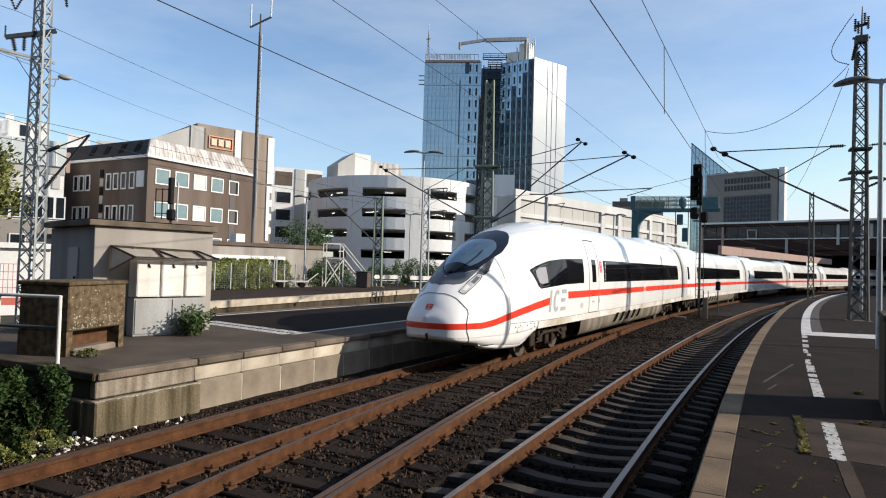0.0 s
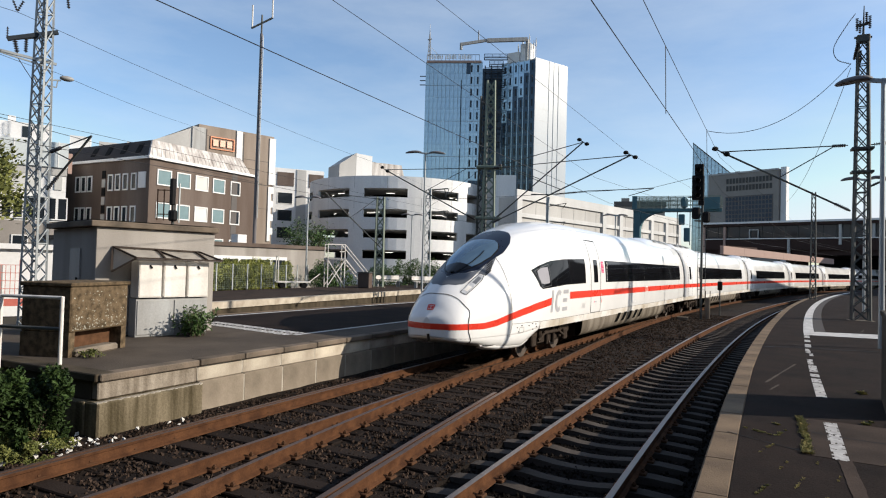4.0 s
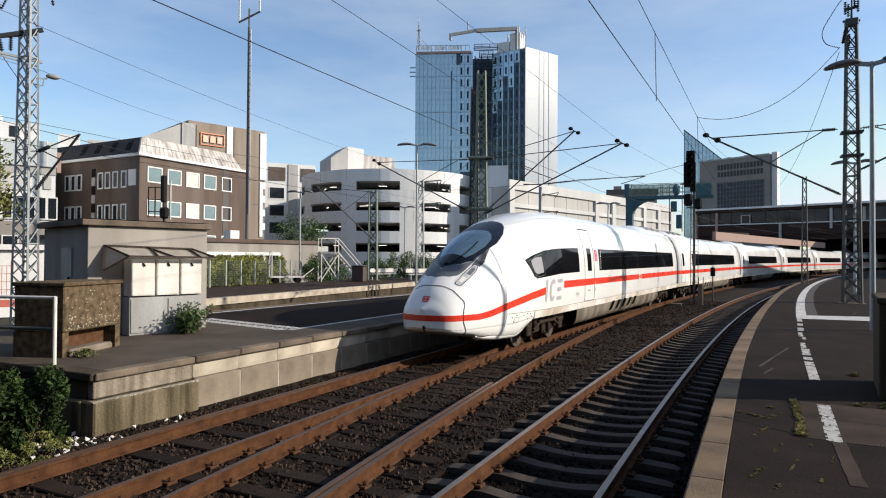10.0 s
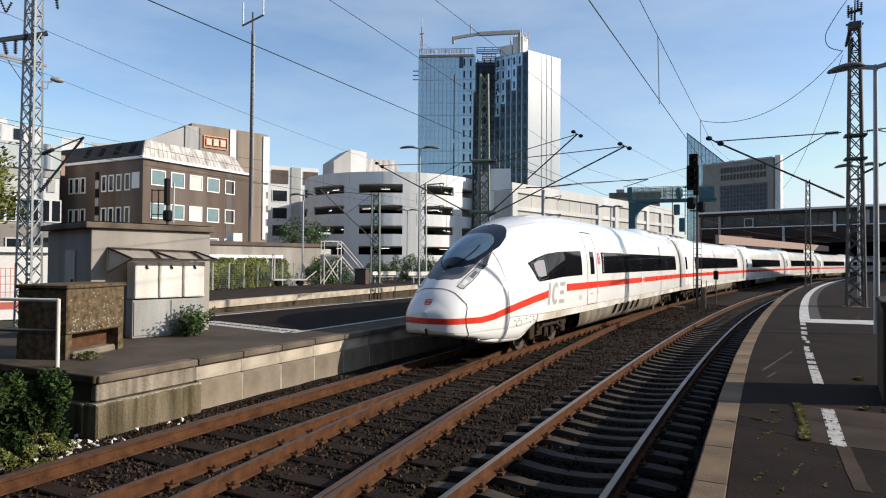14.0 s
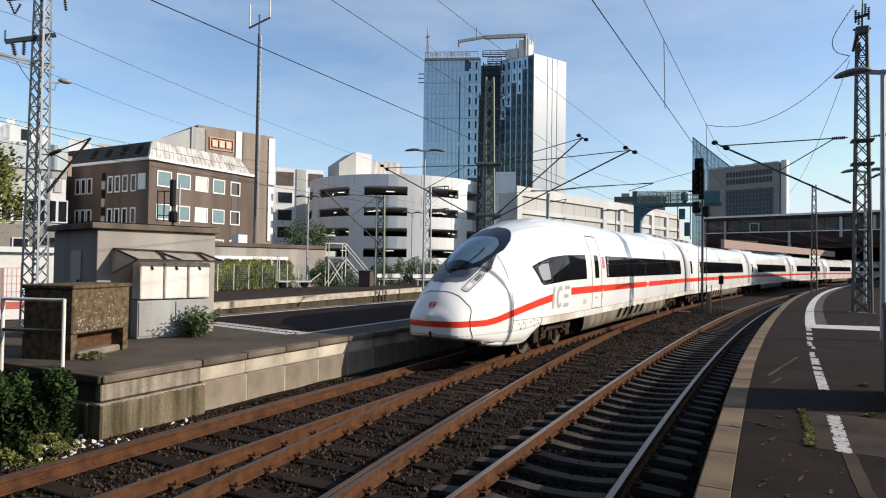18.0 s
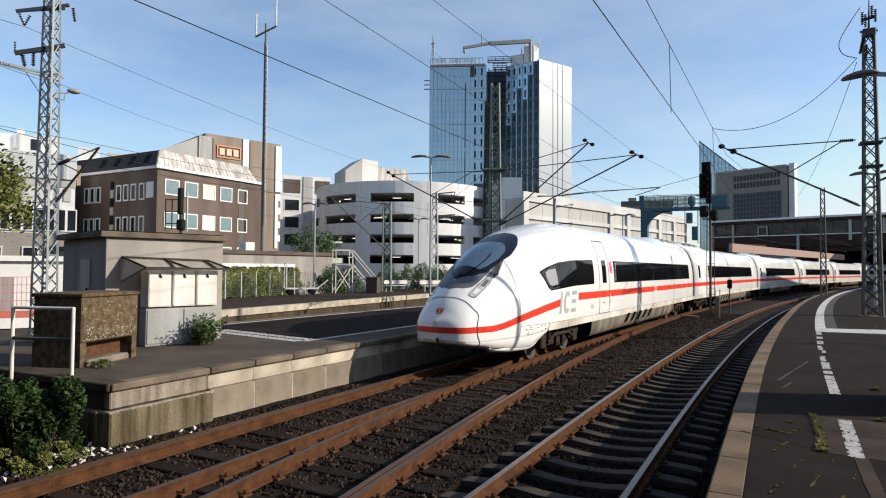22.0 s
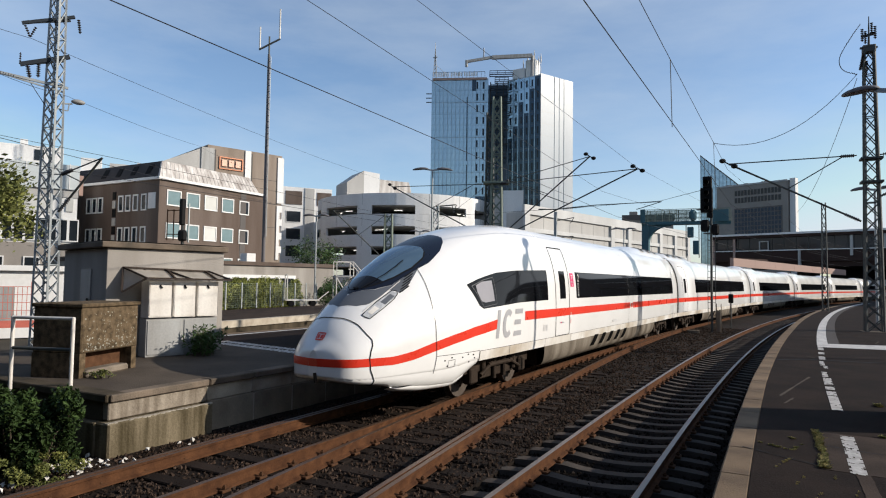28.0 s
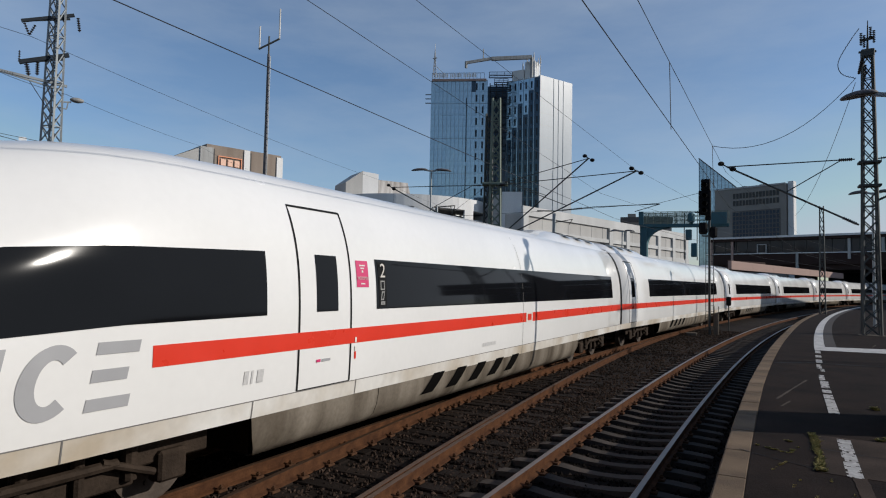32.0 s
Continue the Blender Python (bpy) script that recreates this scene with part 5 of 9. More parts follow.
def motions():
    for c, front, pivots in CARS:
        walk(c, [(t, car_pose(front, pivots, d)) for t, d in GONE])
    gt, gd = np.array(GONE).T
    for w, c, s in WHEELS:
        rows = [(0.0, 0.0), (22.0, 0.0)] + [(t / 10, float(np.interp(t / 10, gt, gd)) - 0.08) for t in range(230, 321, 1)]
        walk(w, [(t, Matrix.Translation(c) @ Matrix.Rotation(d / 0.46, 4, "X") @ Matrix.Rotation(0 if s > 0 else math.pi, 4, "Z")) for t, d in rows])


# ---- on and beside the platforms ----
def face(p0, p1, z=0.0):
    """Local frame of an upright face: x from p0 to p1, y inwards, z up."""
    a, b = Vector((*p0, z)), Vector((*p1, z))
    x = (b - a).normalized()
    y = Vector((0, 0, 1)).cross(x)
    m = Matrix.Identity(4)
    m.col[0][:3], m.col[1][:3], m.col[2][:3], m.col[3][:3] = x, y, (0, 0, 1), a
    return m, (b - a).length


def flat_strip(name, o0, o1, y0, y1, z, mat, parent, label="", step=0.5, ragged=0.0, shift=lambda y: 0.0):
    """A line of paint, 4 mm thick."""
    rng = random.Random(int((o0 + 20) * 100) + int(y0 * 10))
    bm = B()
    n = max(1, int((y1 - y0) / step))
    prev = None
    for i in range(n + 1):
        y = y0 + (y1 - y0) * i / n
        a, b = offset(y, o0 + shift(y) + rng.uniform(-ragged, ragged)), offset(y, o1 + shift(y) + rng.uniform(-ragged, ragged))
        cur = (bm.verts.new((a.x, a.y, z)), bm.verts.new((b.x, b.y, z)))
        if prev:
            bm.faces.new((prev[0], prev[1], cur[1], cur[0]))
        prev = cur
    return part(name, bm, mat, parent, label)


def smooth_line(pts, n=6):
    """Catmull-Rom points through pts."""
    q = [Vector(p) for p in pts]
    q = [q[0] * 2 - q[1]] + q + [q[-1] * 2 - q[-2]]
    out = []
    for i in range(1, len(q) - 2):
        a, b, c, d = q[i - 1:i + 3]
        for k in range(n):
            u = k / n
            out.append(tuple(0.5 * (2 * b + (c - a) * u + (2 * a - 5 * b + 4 * c - d) * u * u + (3 * b - a - 3 * c + d) * u ** 3)))
    return out + [tuple(q[-2])]


# platform paint
pz = 0.761
flat_strip("white_line", 7.455, 7.73, 8.5, 70, pz, M["paint_line"], plat, "solid white curved line", 1.0)
flat_strip("grey_band", 7.74, 8.03, 8.9, 70, pz - 0.002, M["band"], plat, "grey tactile band", 1.0)


def worn_paint(y0, y1, wear, u0=0.0, u1=1.0):
    """A stretch of the broken line, flaked into chips that leave the asphalt bare between them."""
    bm = B()
    du, dv = 0.0185, 0.024
    for j in range(int((y1 - y0) / dv)):
        y = y0 + j * dv
        xl = float(np.interp(y, [-9.5, -4.5, -3.8, -0.4, 1.3, 4.2, 8], [7.83, 7.695, 7.672, 7.56, 7.515, 7.45, 7.405]))
        for i in range(7):
            u = (i + 0.5) / 7
            x = xl + i * du
            rim = min(u - u0, u1 - u, (j + 0.5) * dv * 5, (y1 - y) * 5)
            if rim < 0 or noise.noise(Vector((x * 22, y * 11, 0))) * 0.8 + noise.noise(Vector((x * 60, y * 40, 5))) * 0.45 + min(rim, 0.2) * 1.6 < wear - 0.14:
                continue
            vs = [bm.verts.new((x + a * du, y + b * dv, pz)) for a, b in ((0, 0), (1.02, 0), (1.02, 1.02), (0, 1.02))]
            bm.faces.new(vs)
    part("white_dash", bm, M["paint_worn"], plat, "worn and flaking broken white line")


for y0, y1, wear, u0, u1 in ((-9.4, -7.05, 0.0, 0, 1), (-5.45, -3.8, 0.13, 0, 1), (-2.15, -0.86, -0.02, 0, 1), (-0.82, -0.38, 0.02, 0, 1), (-0.2, 0.16, 0.05, 0, 1), (0.38, 1.3, 0.16, 0, 1),
                             (1.4, 2.25, 0.2, 0, 0.75), (2.85, 3.35, 0.05, 0.5, 1), (3.4, 4.25, 0.1, 0, 0.7), (4.62, 5.4, 0.05, 0, 1), (5.95, 6.55, 0.05, 0, 1), (7.15, 8.0, 0.05, 0, 1)):
    worn_paint(y0, y1, wear, u0, u1)
flat_strip("faded_dash", 7.36, 7.47, -7.1, -5.8, pz - 0.002, M["asphalt_old"], plat, "grey rest of a worn white line", 0.1, 0.006)


def crack(name, pts, w, mat, label, z=0.7595):
    """A thin line of tar or scraped asphalt on the platform."""
    bm = B()
    pts = smooth_line([(*p, z) for p in pts], 8)
    rng = random.Random(len(pts))
    prev = None
    for k, p in enumerate(pts):
        p, d = Vector(p), (Vector(pts[min(k + 1, len(pts) - 1)]) - Vector(pts[max(k - 1, 0)])).normalized()
        h = Vector((-d.y, d.x, 0)) * w * rng.uniform(0.3, 0.7)
        cur = (bm.verts.new(p - h), bm.verts.new(p + h))
        if prev:
            bm.faces.new((prev[0], prev[1], cur[1], cur[0]))
        prev = cur
    part(name, bm, mat, plat, label)


crack("joint", ((6.62, 4.0), (7.42, 4.55), (8.14, 4.6), (9.4, 4.95)), 0.09, M["seam"], "dark tarred joint in the asphalt")
crack("joint", ((7.55, -4.42), (7.9, -4.5), (8.3, -4.52), (9.4, -4.6)), 0.022, M["seam"], "dark tarred joint in the asphalt")
crack("joint", ((6.8, -4.95), (7.1, -5.12), (7.45, -5.3)), 0.016, M["seam"], "dark tarred joint in the asphalt")
for pts in (((6.96, -1.3), (7.12, -0.1), (7.31, 1.26)), ((7.05, -1.95), (7.14, -1.4)), ((7.2, 5.12), (7.4, 4.95), (7.65, 5.06)), ((8.85, 10.3), (9.0, 11.4))):
    crack("scrape", pts, 0.035, M["tarmac"], "pale scrape on the asphalt")
bm = B()
for x0, x1, ya, yb in ((7.4, 9.3, 8.05, 8.4), (9.3, 11.4, 8.4, 9.0)):
    vs = [bm.verts.new(v) for v in ((x0, ya, pz + 0.001), (x1, yb, pz + 0.001), (x1, yb + 1.5, pz + 0.001), (x0, ya + 1.25, pz + 0.001))]
    bm.faces.new(vs)
part("white_line", bm, M["paint_line"], plat, "white line across the platform")
bm = B()
a = offset(-4.6, 6.9)
box(bm, 7.5, a.x + 6, -5.42, -3.72, 0.75, 0.7585)
part("repair_patch", bm, M["asphalt_old"], plat, "paler asphalt repair patch")

# low wall whose shadow falls across the platform
bx = thing("low_wall", Matrix.Translation((8.3, -3.2, 0.755)) @ Matrix.Rotation(math.radians(-2.3), 4, "Z"), "dark low concrete wall standing on the platform, casting a broad shadow", "wall")
bm = B()
box(bm, 0.02, 0.2, 0.02, 1.45, 0, 1.14, bevel=0.012)
part("body", bm, M["concrete_dark"], bx)
bm = B()
box(bm, 0, 0.22, 0, 1.47, 1.14, 1.21, bevel=0.012)
part("coping", bm, M["concrete_dark"], bx)

# island platform paint
iz = ISL_Z + 0.005
flat_strip("white_line", -3.22, -3.08, -0.95, 60, iz, M["paint_line"], isl, "white safety line", 1.0, shift=drift)
flat_strip("white_line", -8.25, -8.07, -0.4, 60, iz, M["paint_line"], isl, "white safety line along the far edge", 1.0, shift=drift)
bm = B()
n = 22
for i in range(n):
    f0, f1 = i / n, (i + 0.52) / n
    p, q = Vector((-6.7, -0.5, iz)).lerp(Vector((-3.05, -0.92, iz)), f0), Vector((-6.7, -0.5, iz)).lerp(Vector((-3.05, -0.92, iz)), f1)
    for w0, w1 in ((-0.34, -0.04), (0.06, 0.34)):
        vs = [bm.verts.new(v) for v in (p + Vector((0, w0, 0)), q + Vector((0, w0, 0)), q + Vector((0.02, w1, 0)), p + Vector((0.02, w1, 0)))]
        bm.faces.new(vs)
part("tactile_strip", bm, M["tactile"], isl, "white ribbed tactile strip across the platform")
flat_strip("dark_surface", -8.0, -3.28, -0.6, 60, ISL_Z + 0.003, M["asphalt"], isl, "darker asphalt between the white lines", 1.0, shift=drift)

# end wall of the island platform, with a ledge
e0, e1 = offset(-6.62, ISL), offset(-6.62, ISL_FAR)
fm, fl = face((e1.x, e1.y - 0.02), (e0.x - 0.02, e0.y - 0.02), -0.5)
for n_, y0, y1, z0, z1, mat_, lab_ in (("end_wall", 0.02, 0.22, 0.78, 1.07, "concrete_dark", "dark concrete end wall"), ("end_ledge", -0.09, 0.22, 0.0, 0.78, "mossy", "mossy concrete ledge"),
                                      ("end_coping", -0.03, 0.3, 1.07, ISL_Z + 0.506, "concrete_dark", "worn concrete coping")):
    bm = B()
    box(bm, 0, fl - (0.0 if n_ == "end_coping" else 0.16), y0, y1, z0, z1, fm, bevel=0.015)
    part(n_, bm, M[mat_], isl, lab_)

# switchgear hut
hm, hl = face((-5.63, -4.34), (-5.06, -1.73), ISL_Z)
hut = thing("switchgear_hut", hm, "small grey rendered switchgear hut with a flat roof slab", "hut")
bm = B()
box(bm, 0, hl, 0, 2.9, 0, 2.36, bevel=0.01)
part("wall", bm, M["render"], hut, "grey rough render")
bm = B()
box(bm, -0.14, hl + 0.06, -0.1, 3.0, 2.37, 2.5, bevel=0.015)
rf = part("roof", bm, M["coping"], hut, "overhanging grey concrete roof slab")
bm = B()
vs = [bm.verts.new(p) for p in ((-0.1, -0.06, 2.52), (hl + 0.02, -0.06, 2.52), (hl + 0.02, 2.96, 2.52), (-0.1, 2.96, 2.52), (0.9, 1.4, 2.6), (hl - 0.9, 1.4, 2.6))]
for q in ((0, 1, 5, 4), (1, 2, 5), (2, 3, 4, 5), (3, 0, 4)):
    bm.faces.new([vs[i] for i in q])
part("roof_felt", bm, M["concrete_dark"], rf, "dark felt roof cover")
bm = B()
box(bm, -0.03, 0.0, 0.9, 1.55, 0.35, 1.9)
dd = part("door", bm, M["cab_grey"], hut, "closed grey steel door")
bm = B()
box(bm, -0.06, -0.028, 1.0, 1.05, 1.1, 1.25)
part("handle", bm, M["black"], dd, "black handle")

# cabinets in front of it, under an angled frame
cm, cl = face((-4.99, -3.78), (-4.64, -2.2), ISL_Z)
cab = thing("cable_cabinet", cm, "three white and grey steel cable cabinets in one row", "cabinet")
w3 = cl / 3
bm = B()
box(bm, 0, cl, 0.05, 0.42, 0, 0.83, bevel=0.008)
base = part("base", bm, M["cab_grey"], cab, "grey sheet-steel plinth")
for i in range(2):
    bm = B()
    box(bm, 0.03 + i * cl * 0.5, cl * 0.5 - 0.03 + i * cl * 0.5, 0.03, 0.055, 0.05, 0.79, bevel=0.004)
    part("panel", bm, M["cab_grey"], base, "grey panel")
for i in range(3):
    bm = B()
    box(bm, i * w3 + 0.01, (i + 1) * w3 - 0.012, 0.0, 0.4, 0.85, 1.66, bevel=0.008)
    d = part("cabinet_body", bm, M["cab_white"], cab, "white sheet-steel cabinet")
    bm = B()
    box(bm, i * w3 + 0.022, (i + 1) * w3 - 0.024, -0.022, -0.001, 0.865, 1.648, bevel=0.02)
    part("door", bm, M["cab_white"], d, "closed white door with black latch")
    bm = B()
    bar(bm, (i * w3 + 0.25, -0.035, 1.56), (i * w3 + 0.29, -0.035, 1.5), 0.03)
    box(bm, i * w3 + 0.235, i * w3 + 0.275, -0.03, -0.018, 1.54, 1.58)
    part("latch", bm, M["black"], d, "black latch")
rf = thing("cabinet_frame", cm, "rusty angle-steel awning frame over the cabinets", "frame")
P1, P2, P3 = Vector((-0.35, 0.5, 1.95)), Vector((cl - 0.02, 0.5, 1.9)), Vector((-0.12, -0.22, 1.72))
P4, P5 = Vector((cl + 0.2, -0.22, 1.7)), Vector((-0.5, 0.1, 1.42))
for a, b in ((P1, P2), (P3, P1), (P2, P4), (P3, P4), (P1, P5), (P5, P3), ((0.55, 0.5, 1.92), (0.85, -0.22, 1.71)), ((0.6, 0.5, 1.92), (0.5, -0.22, 1.71)),
             ((cl - 0.1, 0.5, 1.9), (cl - 0.15, -0.22, 1.7)), ((0.1, 0.5, 1.91), (0.1, 0.5, 1.4)), ((cl, 0.5, 1.86), (cl, 0.5, 1.4))):
    bm = B()
    bar(bm, a, b, 0.035)
    part("bar", bm, M["frame_rust"], rf)
bm = B()
vs = [bm.verts.new(v) for v in (P1, P2, P4, P3)]
bm.faces.new(vs)
bmesh.ops.translate(bm, vec=(0, 0.02, -0.03), verts=bm.verts)
part("sheet", bm, M["sheet"], rf, "taut pale canvas sheet")
bm = B()
bm.faces.new([bm.verts.new(v) for v in (P1, P3, P5)])
bmesh.ops.translate(bm, vec=(0.01, 0.02, -0.02), verts=bm.verts)
part("side_sheet", bm, M["sheet"], rf, "hanging triangular side sheet")

# old concrete block
om, ol = face((-3.27, -6.14), (-3.81, -4.76), ISL_Z)
ob_ = thing("concrete_block", om, "old mossy concrete block with lichen spots and a hollow base", "block")
bm = B()
box(bm, 0, ol, 0, 0.95, 0.42, 1.2, bevel=0.02)
part("body", bm, M["block"], ob_)
bm = B()
box(bm, -0.03, ol + 0.03, -0.03, 0.98, 1.2, 1.27, bevel=0.015)
part("cap", bm, M["block"], ob_, "worn cap slab")
for x in (0.0, ol - 0.14):
    bm = B()
    box(bm, x, x + 0.14, 0.02, 0.95, 0, 0.42)
    part("foot", bm, M["block"], ob_)
bm = B()
box(bm, 0.14, ol - 0.14, 0.25, 0.9, 0, 0.42)
part("infill", bm, M["clip"], ob_, "rusty brown infill")
bm = B()
box(bm, 0.1, ol - 0.3, -0.06, 0.22, 0, 0.13, bevel=0.03)
part("kerb", bm, M["concrete"], ob_)
# lichen
bm = B()
rng = random.Random(5)
for i in range(320):
    x, z = rng.uniform(0.05, ol - 0.05), 0.46 + 0.68 * rng.random() ** 1.8
    r = 0.003 + 0.02 * rng.random() ** 3
    bmesh.ops.create_circle(bm, cap_ends=True, segments=6, radius=r, matrix=Matrix.Translation((x, -0.004, z)) @ Matrix.Rotation(math.pi / 2, 4, "X") @ Matrix.Diagonal((1, rng.uniform(0.5, 1), 1, 1)))
part("lichen", bm, M["lichen"], ob_, "pale lichen spots")

# railing at the platform's end
rl = thing("railing", Matrix.Identity(4), "white tubular steel railing at the end of the platform", "railing")
rp = [Vector((-2.66, -6.62, ISL_Z)), Vector((-3.72, -7.0, ISL_Z))]
up = Vector((0, 0, 1.08))
for p in rp:
    bm = B()
    bar(bm, p - Vector((0, 0, 0.2)), p + up, 0.06, sides=10)
    part("post", bm, M["cab_white"], rl)
for h in (1.06, 0.57):
    bm = B()
    bar(bm, rp[0] + Vector((0, 0, h)), rp[1] + Vector((0, 0, h)), 0.055, sides=10)
    part("rail", bm, M["cab_white"] if h > 1 else M["mast_dark"], rl)


# ---- plants ----
def leaves(name, centre, size, count, leaf, mat, label, category, seed, lobes=7, kind="", stems=True, clump=(0.3, 0.55)):
    """A shrub of separate leaves in uneven lobes on stems."""
    rng = np.random.default_rng(seed)
    c = Vector(centre)
    t = thing(name, Matrix.Translation(c), label, category, kind=kind)
    lob = [(Vector((rng.uniform(-0.75, 0.75) * size[0], rng.uniform(-0.75, 0.75) * size[1], rng.uniform(0.15, 0.85) * size[2])), rng.uniform(*clump)) for _ in range(lobes)]
    vs, fs = [], []
    for i in range(count):
        l, r = lob[rng.integers(lobes)]
        d = Vector(rng.normal(size=3)).normalized() * (r * (0.55 + 0.5 * rng.random()))
        p = l + Vector((d.x * size[0], d.y * size[1], d.z * size[2] * 0.8))
        if p.z < 0.02:
            continue
        n = (Vector(rng.normal(size=3)) + d * 2 + Vector((0, 0, 0.8))).normalized()
        u = n.orthogonal().normalized()
        u = (Matrix.Rotation(rng.uniform(0, 6.28), 3, n) @ u)
        v = n.cross(u)
        s = leaf * rng.uniform(0.6, 1.35)
        k = len(vs)
        vs += [p - u * s, p + v * s * 0.45 + n * s * 0.12, p + u * s, p - v * s * 0.45 + n * s * 0.12]
        fs += [(k, k + 1, k + 2), (k, k + 2, k + 3)]
    me = bpy.data.meshes.new("m")
    me.from_pydata([tuple(v) for v in vs], [], fs)
    me.materials.append(mat)
    o = new("foliage", me)
    o.parent = t
    if stems:
        bm = B()
        for l, r in lob:
            bar(bm, (l.x * 0.3, l.y * 0.3, 0), l, 0.03 * max(size), sides=5, w2=0.008)
        part("stalk", bm, M["bark"], t, "thin woody stalks")
    return t


leaves("shrub", (-2.05, -7.6, -0.5), (1.05, 0.62, 1.5), 15000, 0.036, M["leaf"], "dark green leafy shrub growing against the platform end", "shrub", 1, 40, clump=(0.13, 0.26))
leaves("shrub", (-4.1, -7.95, -0.5), (1.6, 0.8, 1.5), 16000, 0.038, M["leaf"], "dark green leafy shrub growing against the platform end", "shrub", 2, 46, clump=(0.12, 0.26))
sp = thing("young_shrub", Matrix.Translation((-4.4, -2.74, ISL_Z)), "spiky young green shrub growing beside the cabinets", "shrub")
rng = np.random.default_rng(31)
vs, fs = [], []
bm = B()
for i in range(64):
    a, tilt, ln = rng.uniform(0, 6.28), rng.uniform(0.1, 0.8), rng.uniform(0.3, 0.72)
    way = Vector((math.cos(a) * math.sin(tilt), math.sin(a) * math.sin(tilt), math.cos(tilt)))
    foot = Vector((rng.uniform(-0.16, 0.16), rng.uniform(-0.2, 0.2), 0))
    bar(bm, foot, foot + way * ln, 0.014, sides=5, w2=0.005)
    for k in range(16):
        p = foot + way * ln * (0.2 + 0.8 * k / 15)
        d = (way * 0.5 + Vector(rng.normal(size=3)) * 0.7).normalized()
        w = d.cross(Vector(rng.normal(size=3))).normalized()
        L = rng.uniform(0.09, 0.16)
        o = len(vs)
        vs += [tuple(p), tuple(p + d * L * 0.5 + w * L * 0.16), tuple(p + d * L - Vector((0, 0, L * 0.25))), tuple(p + d * L * 0.5 - w * L * 0.16)]
        fs += [(o, o + 1, o + 2), (o, o + 2, o + 3)]
part("stalk", bm, M["bark"], sp, "thin stalks")
me = bpy.data.meshes.new("m")
me.from_pydata(vs, [], fs)
me.materials.append(M["leaf_s"])
fo_ = new("foliage", me)
fo_.parent = sp
leaves("weeds", (-1.35, -7.95, -0.4), (0.75, 0.75, 0.5), 5200, 0.024, M["leaf_y"], "yellow-green weeds along the ballast edge", "weeds", 4, 44, kind="stuff", stems=False, clump=(0.09, 0.2))
leaves("weeds", (-2.5, -8.75, -0.5), (1.7, 0.75, 0.62), 9000, 0.027, M["leaf_y"], "yellow-green weeds before the shrubs", "weeds", 5, 60, kind="stuff", stems=False, clump=(0.08, 0.18))
stones("litter", 44, -2.6, -0.85, -9.4, -5.2, -0.17, 0.03, 0.075, "scraps of white litter and pale rubble beside the track", M["litter"], 19)


def weed_streak(x0, y0, x1, y1, width, count, high, mats, seed):
    """Narrow blades growing along a crack, in uneven tufts."""
    rng = np.random.default_rng(seed)
    a, b = Vector((x0, y0, 0.757)), Vector((x1, y1, 0.757))
    t = thing("weeds", Matrix.Translation((a + b) / 2), "dry weeds growing in a crack of the asphalt", "weeds", kind="stuff")
    side = Vector((y0 - y1, x1 - x0, 0)).normalized()
    tufts = [(rng.random(), rng.normal() * 0.35, 0.5 + rng.random()) for _ in range(max(6, int((b - a).length / 0.035)))]
    vs, fs, ms = [], [], []
    for i in range(count * 2):
        f, off, big = tufts[rng.integers(len(tufts))]
        p = a.lerp(b, min(1, max(0, f + rng.normal() * 0.03))) + side * (off + rng.normal() * 0.3) * width * 0.5 - (a + b) / 2
        ang, L = rng.uniform(0, 6.28), high * big * rng.uniform(0.3, 0.85)
        out = Vector((math.cos(ang), math.sin(ang), 0))
        tip = p + out * L * rng.uniform(0.5, 1.1) + Vector((0, 0, L * rng.uniform(0.15, 0.7)))
        w = Vector((-out.y, out.x, 0)) * L * 0.16
        k = len(vs)
        m = p.lerp(tip, 0.55) + Vector((0, 0, L * 0.12))
        vs += [tuple(p), tuple(m - w), tuple(tip), tuple(m + w)]
        fs += [(k, k + 1, k + 2, k + 3)]
        ms.append(int(rng.integers(len(mats))))
    me = bpy.data.meshes.new("m")
    me.from_pydata(vs, [], fs)
    for m in mats:
        me.materials.append(M[m])
    me.polygons.foreach_set("material_index", ms)
    new("foliage", me).parent = t


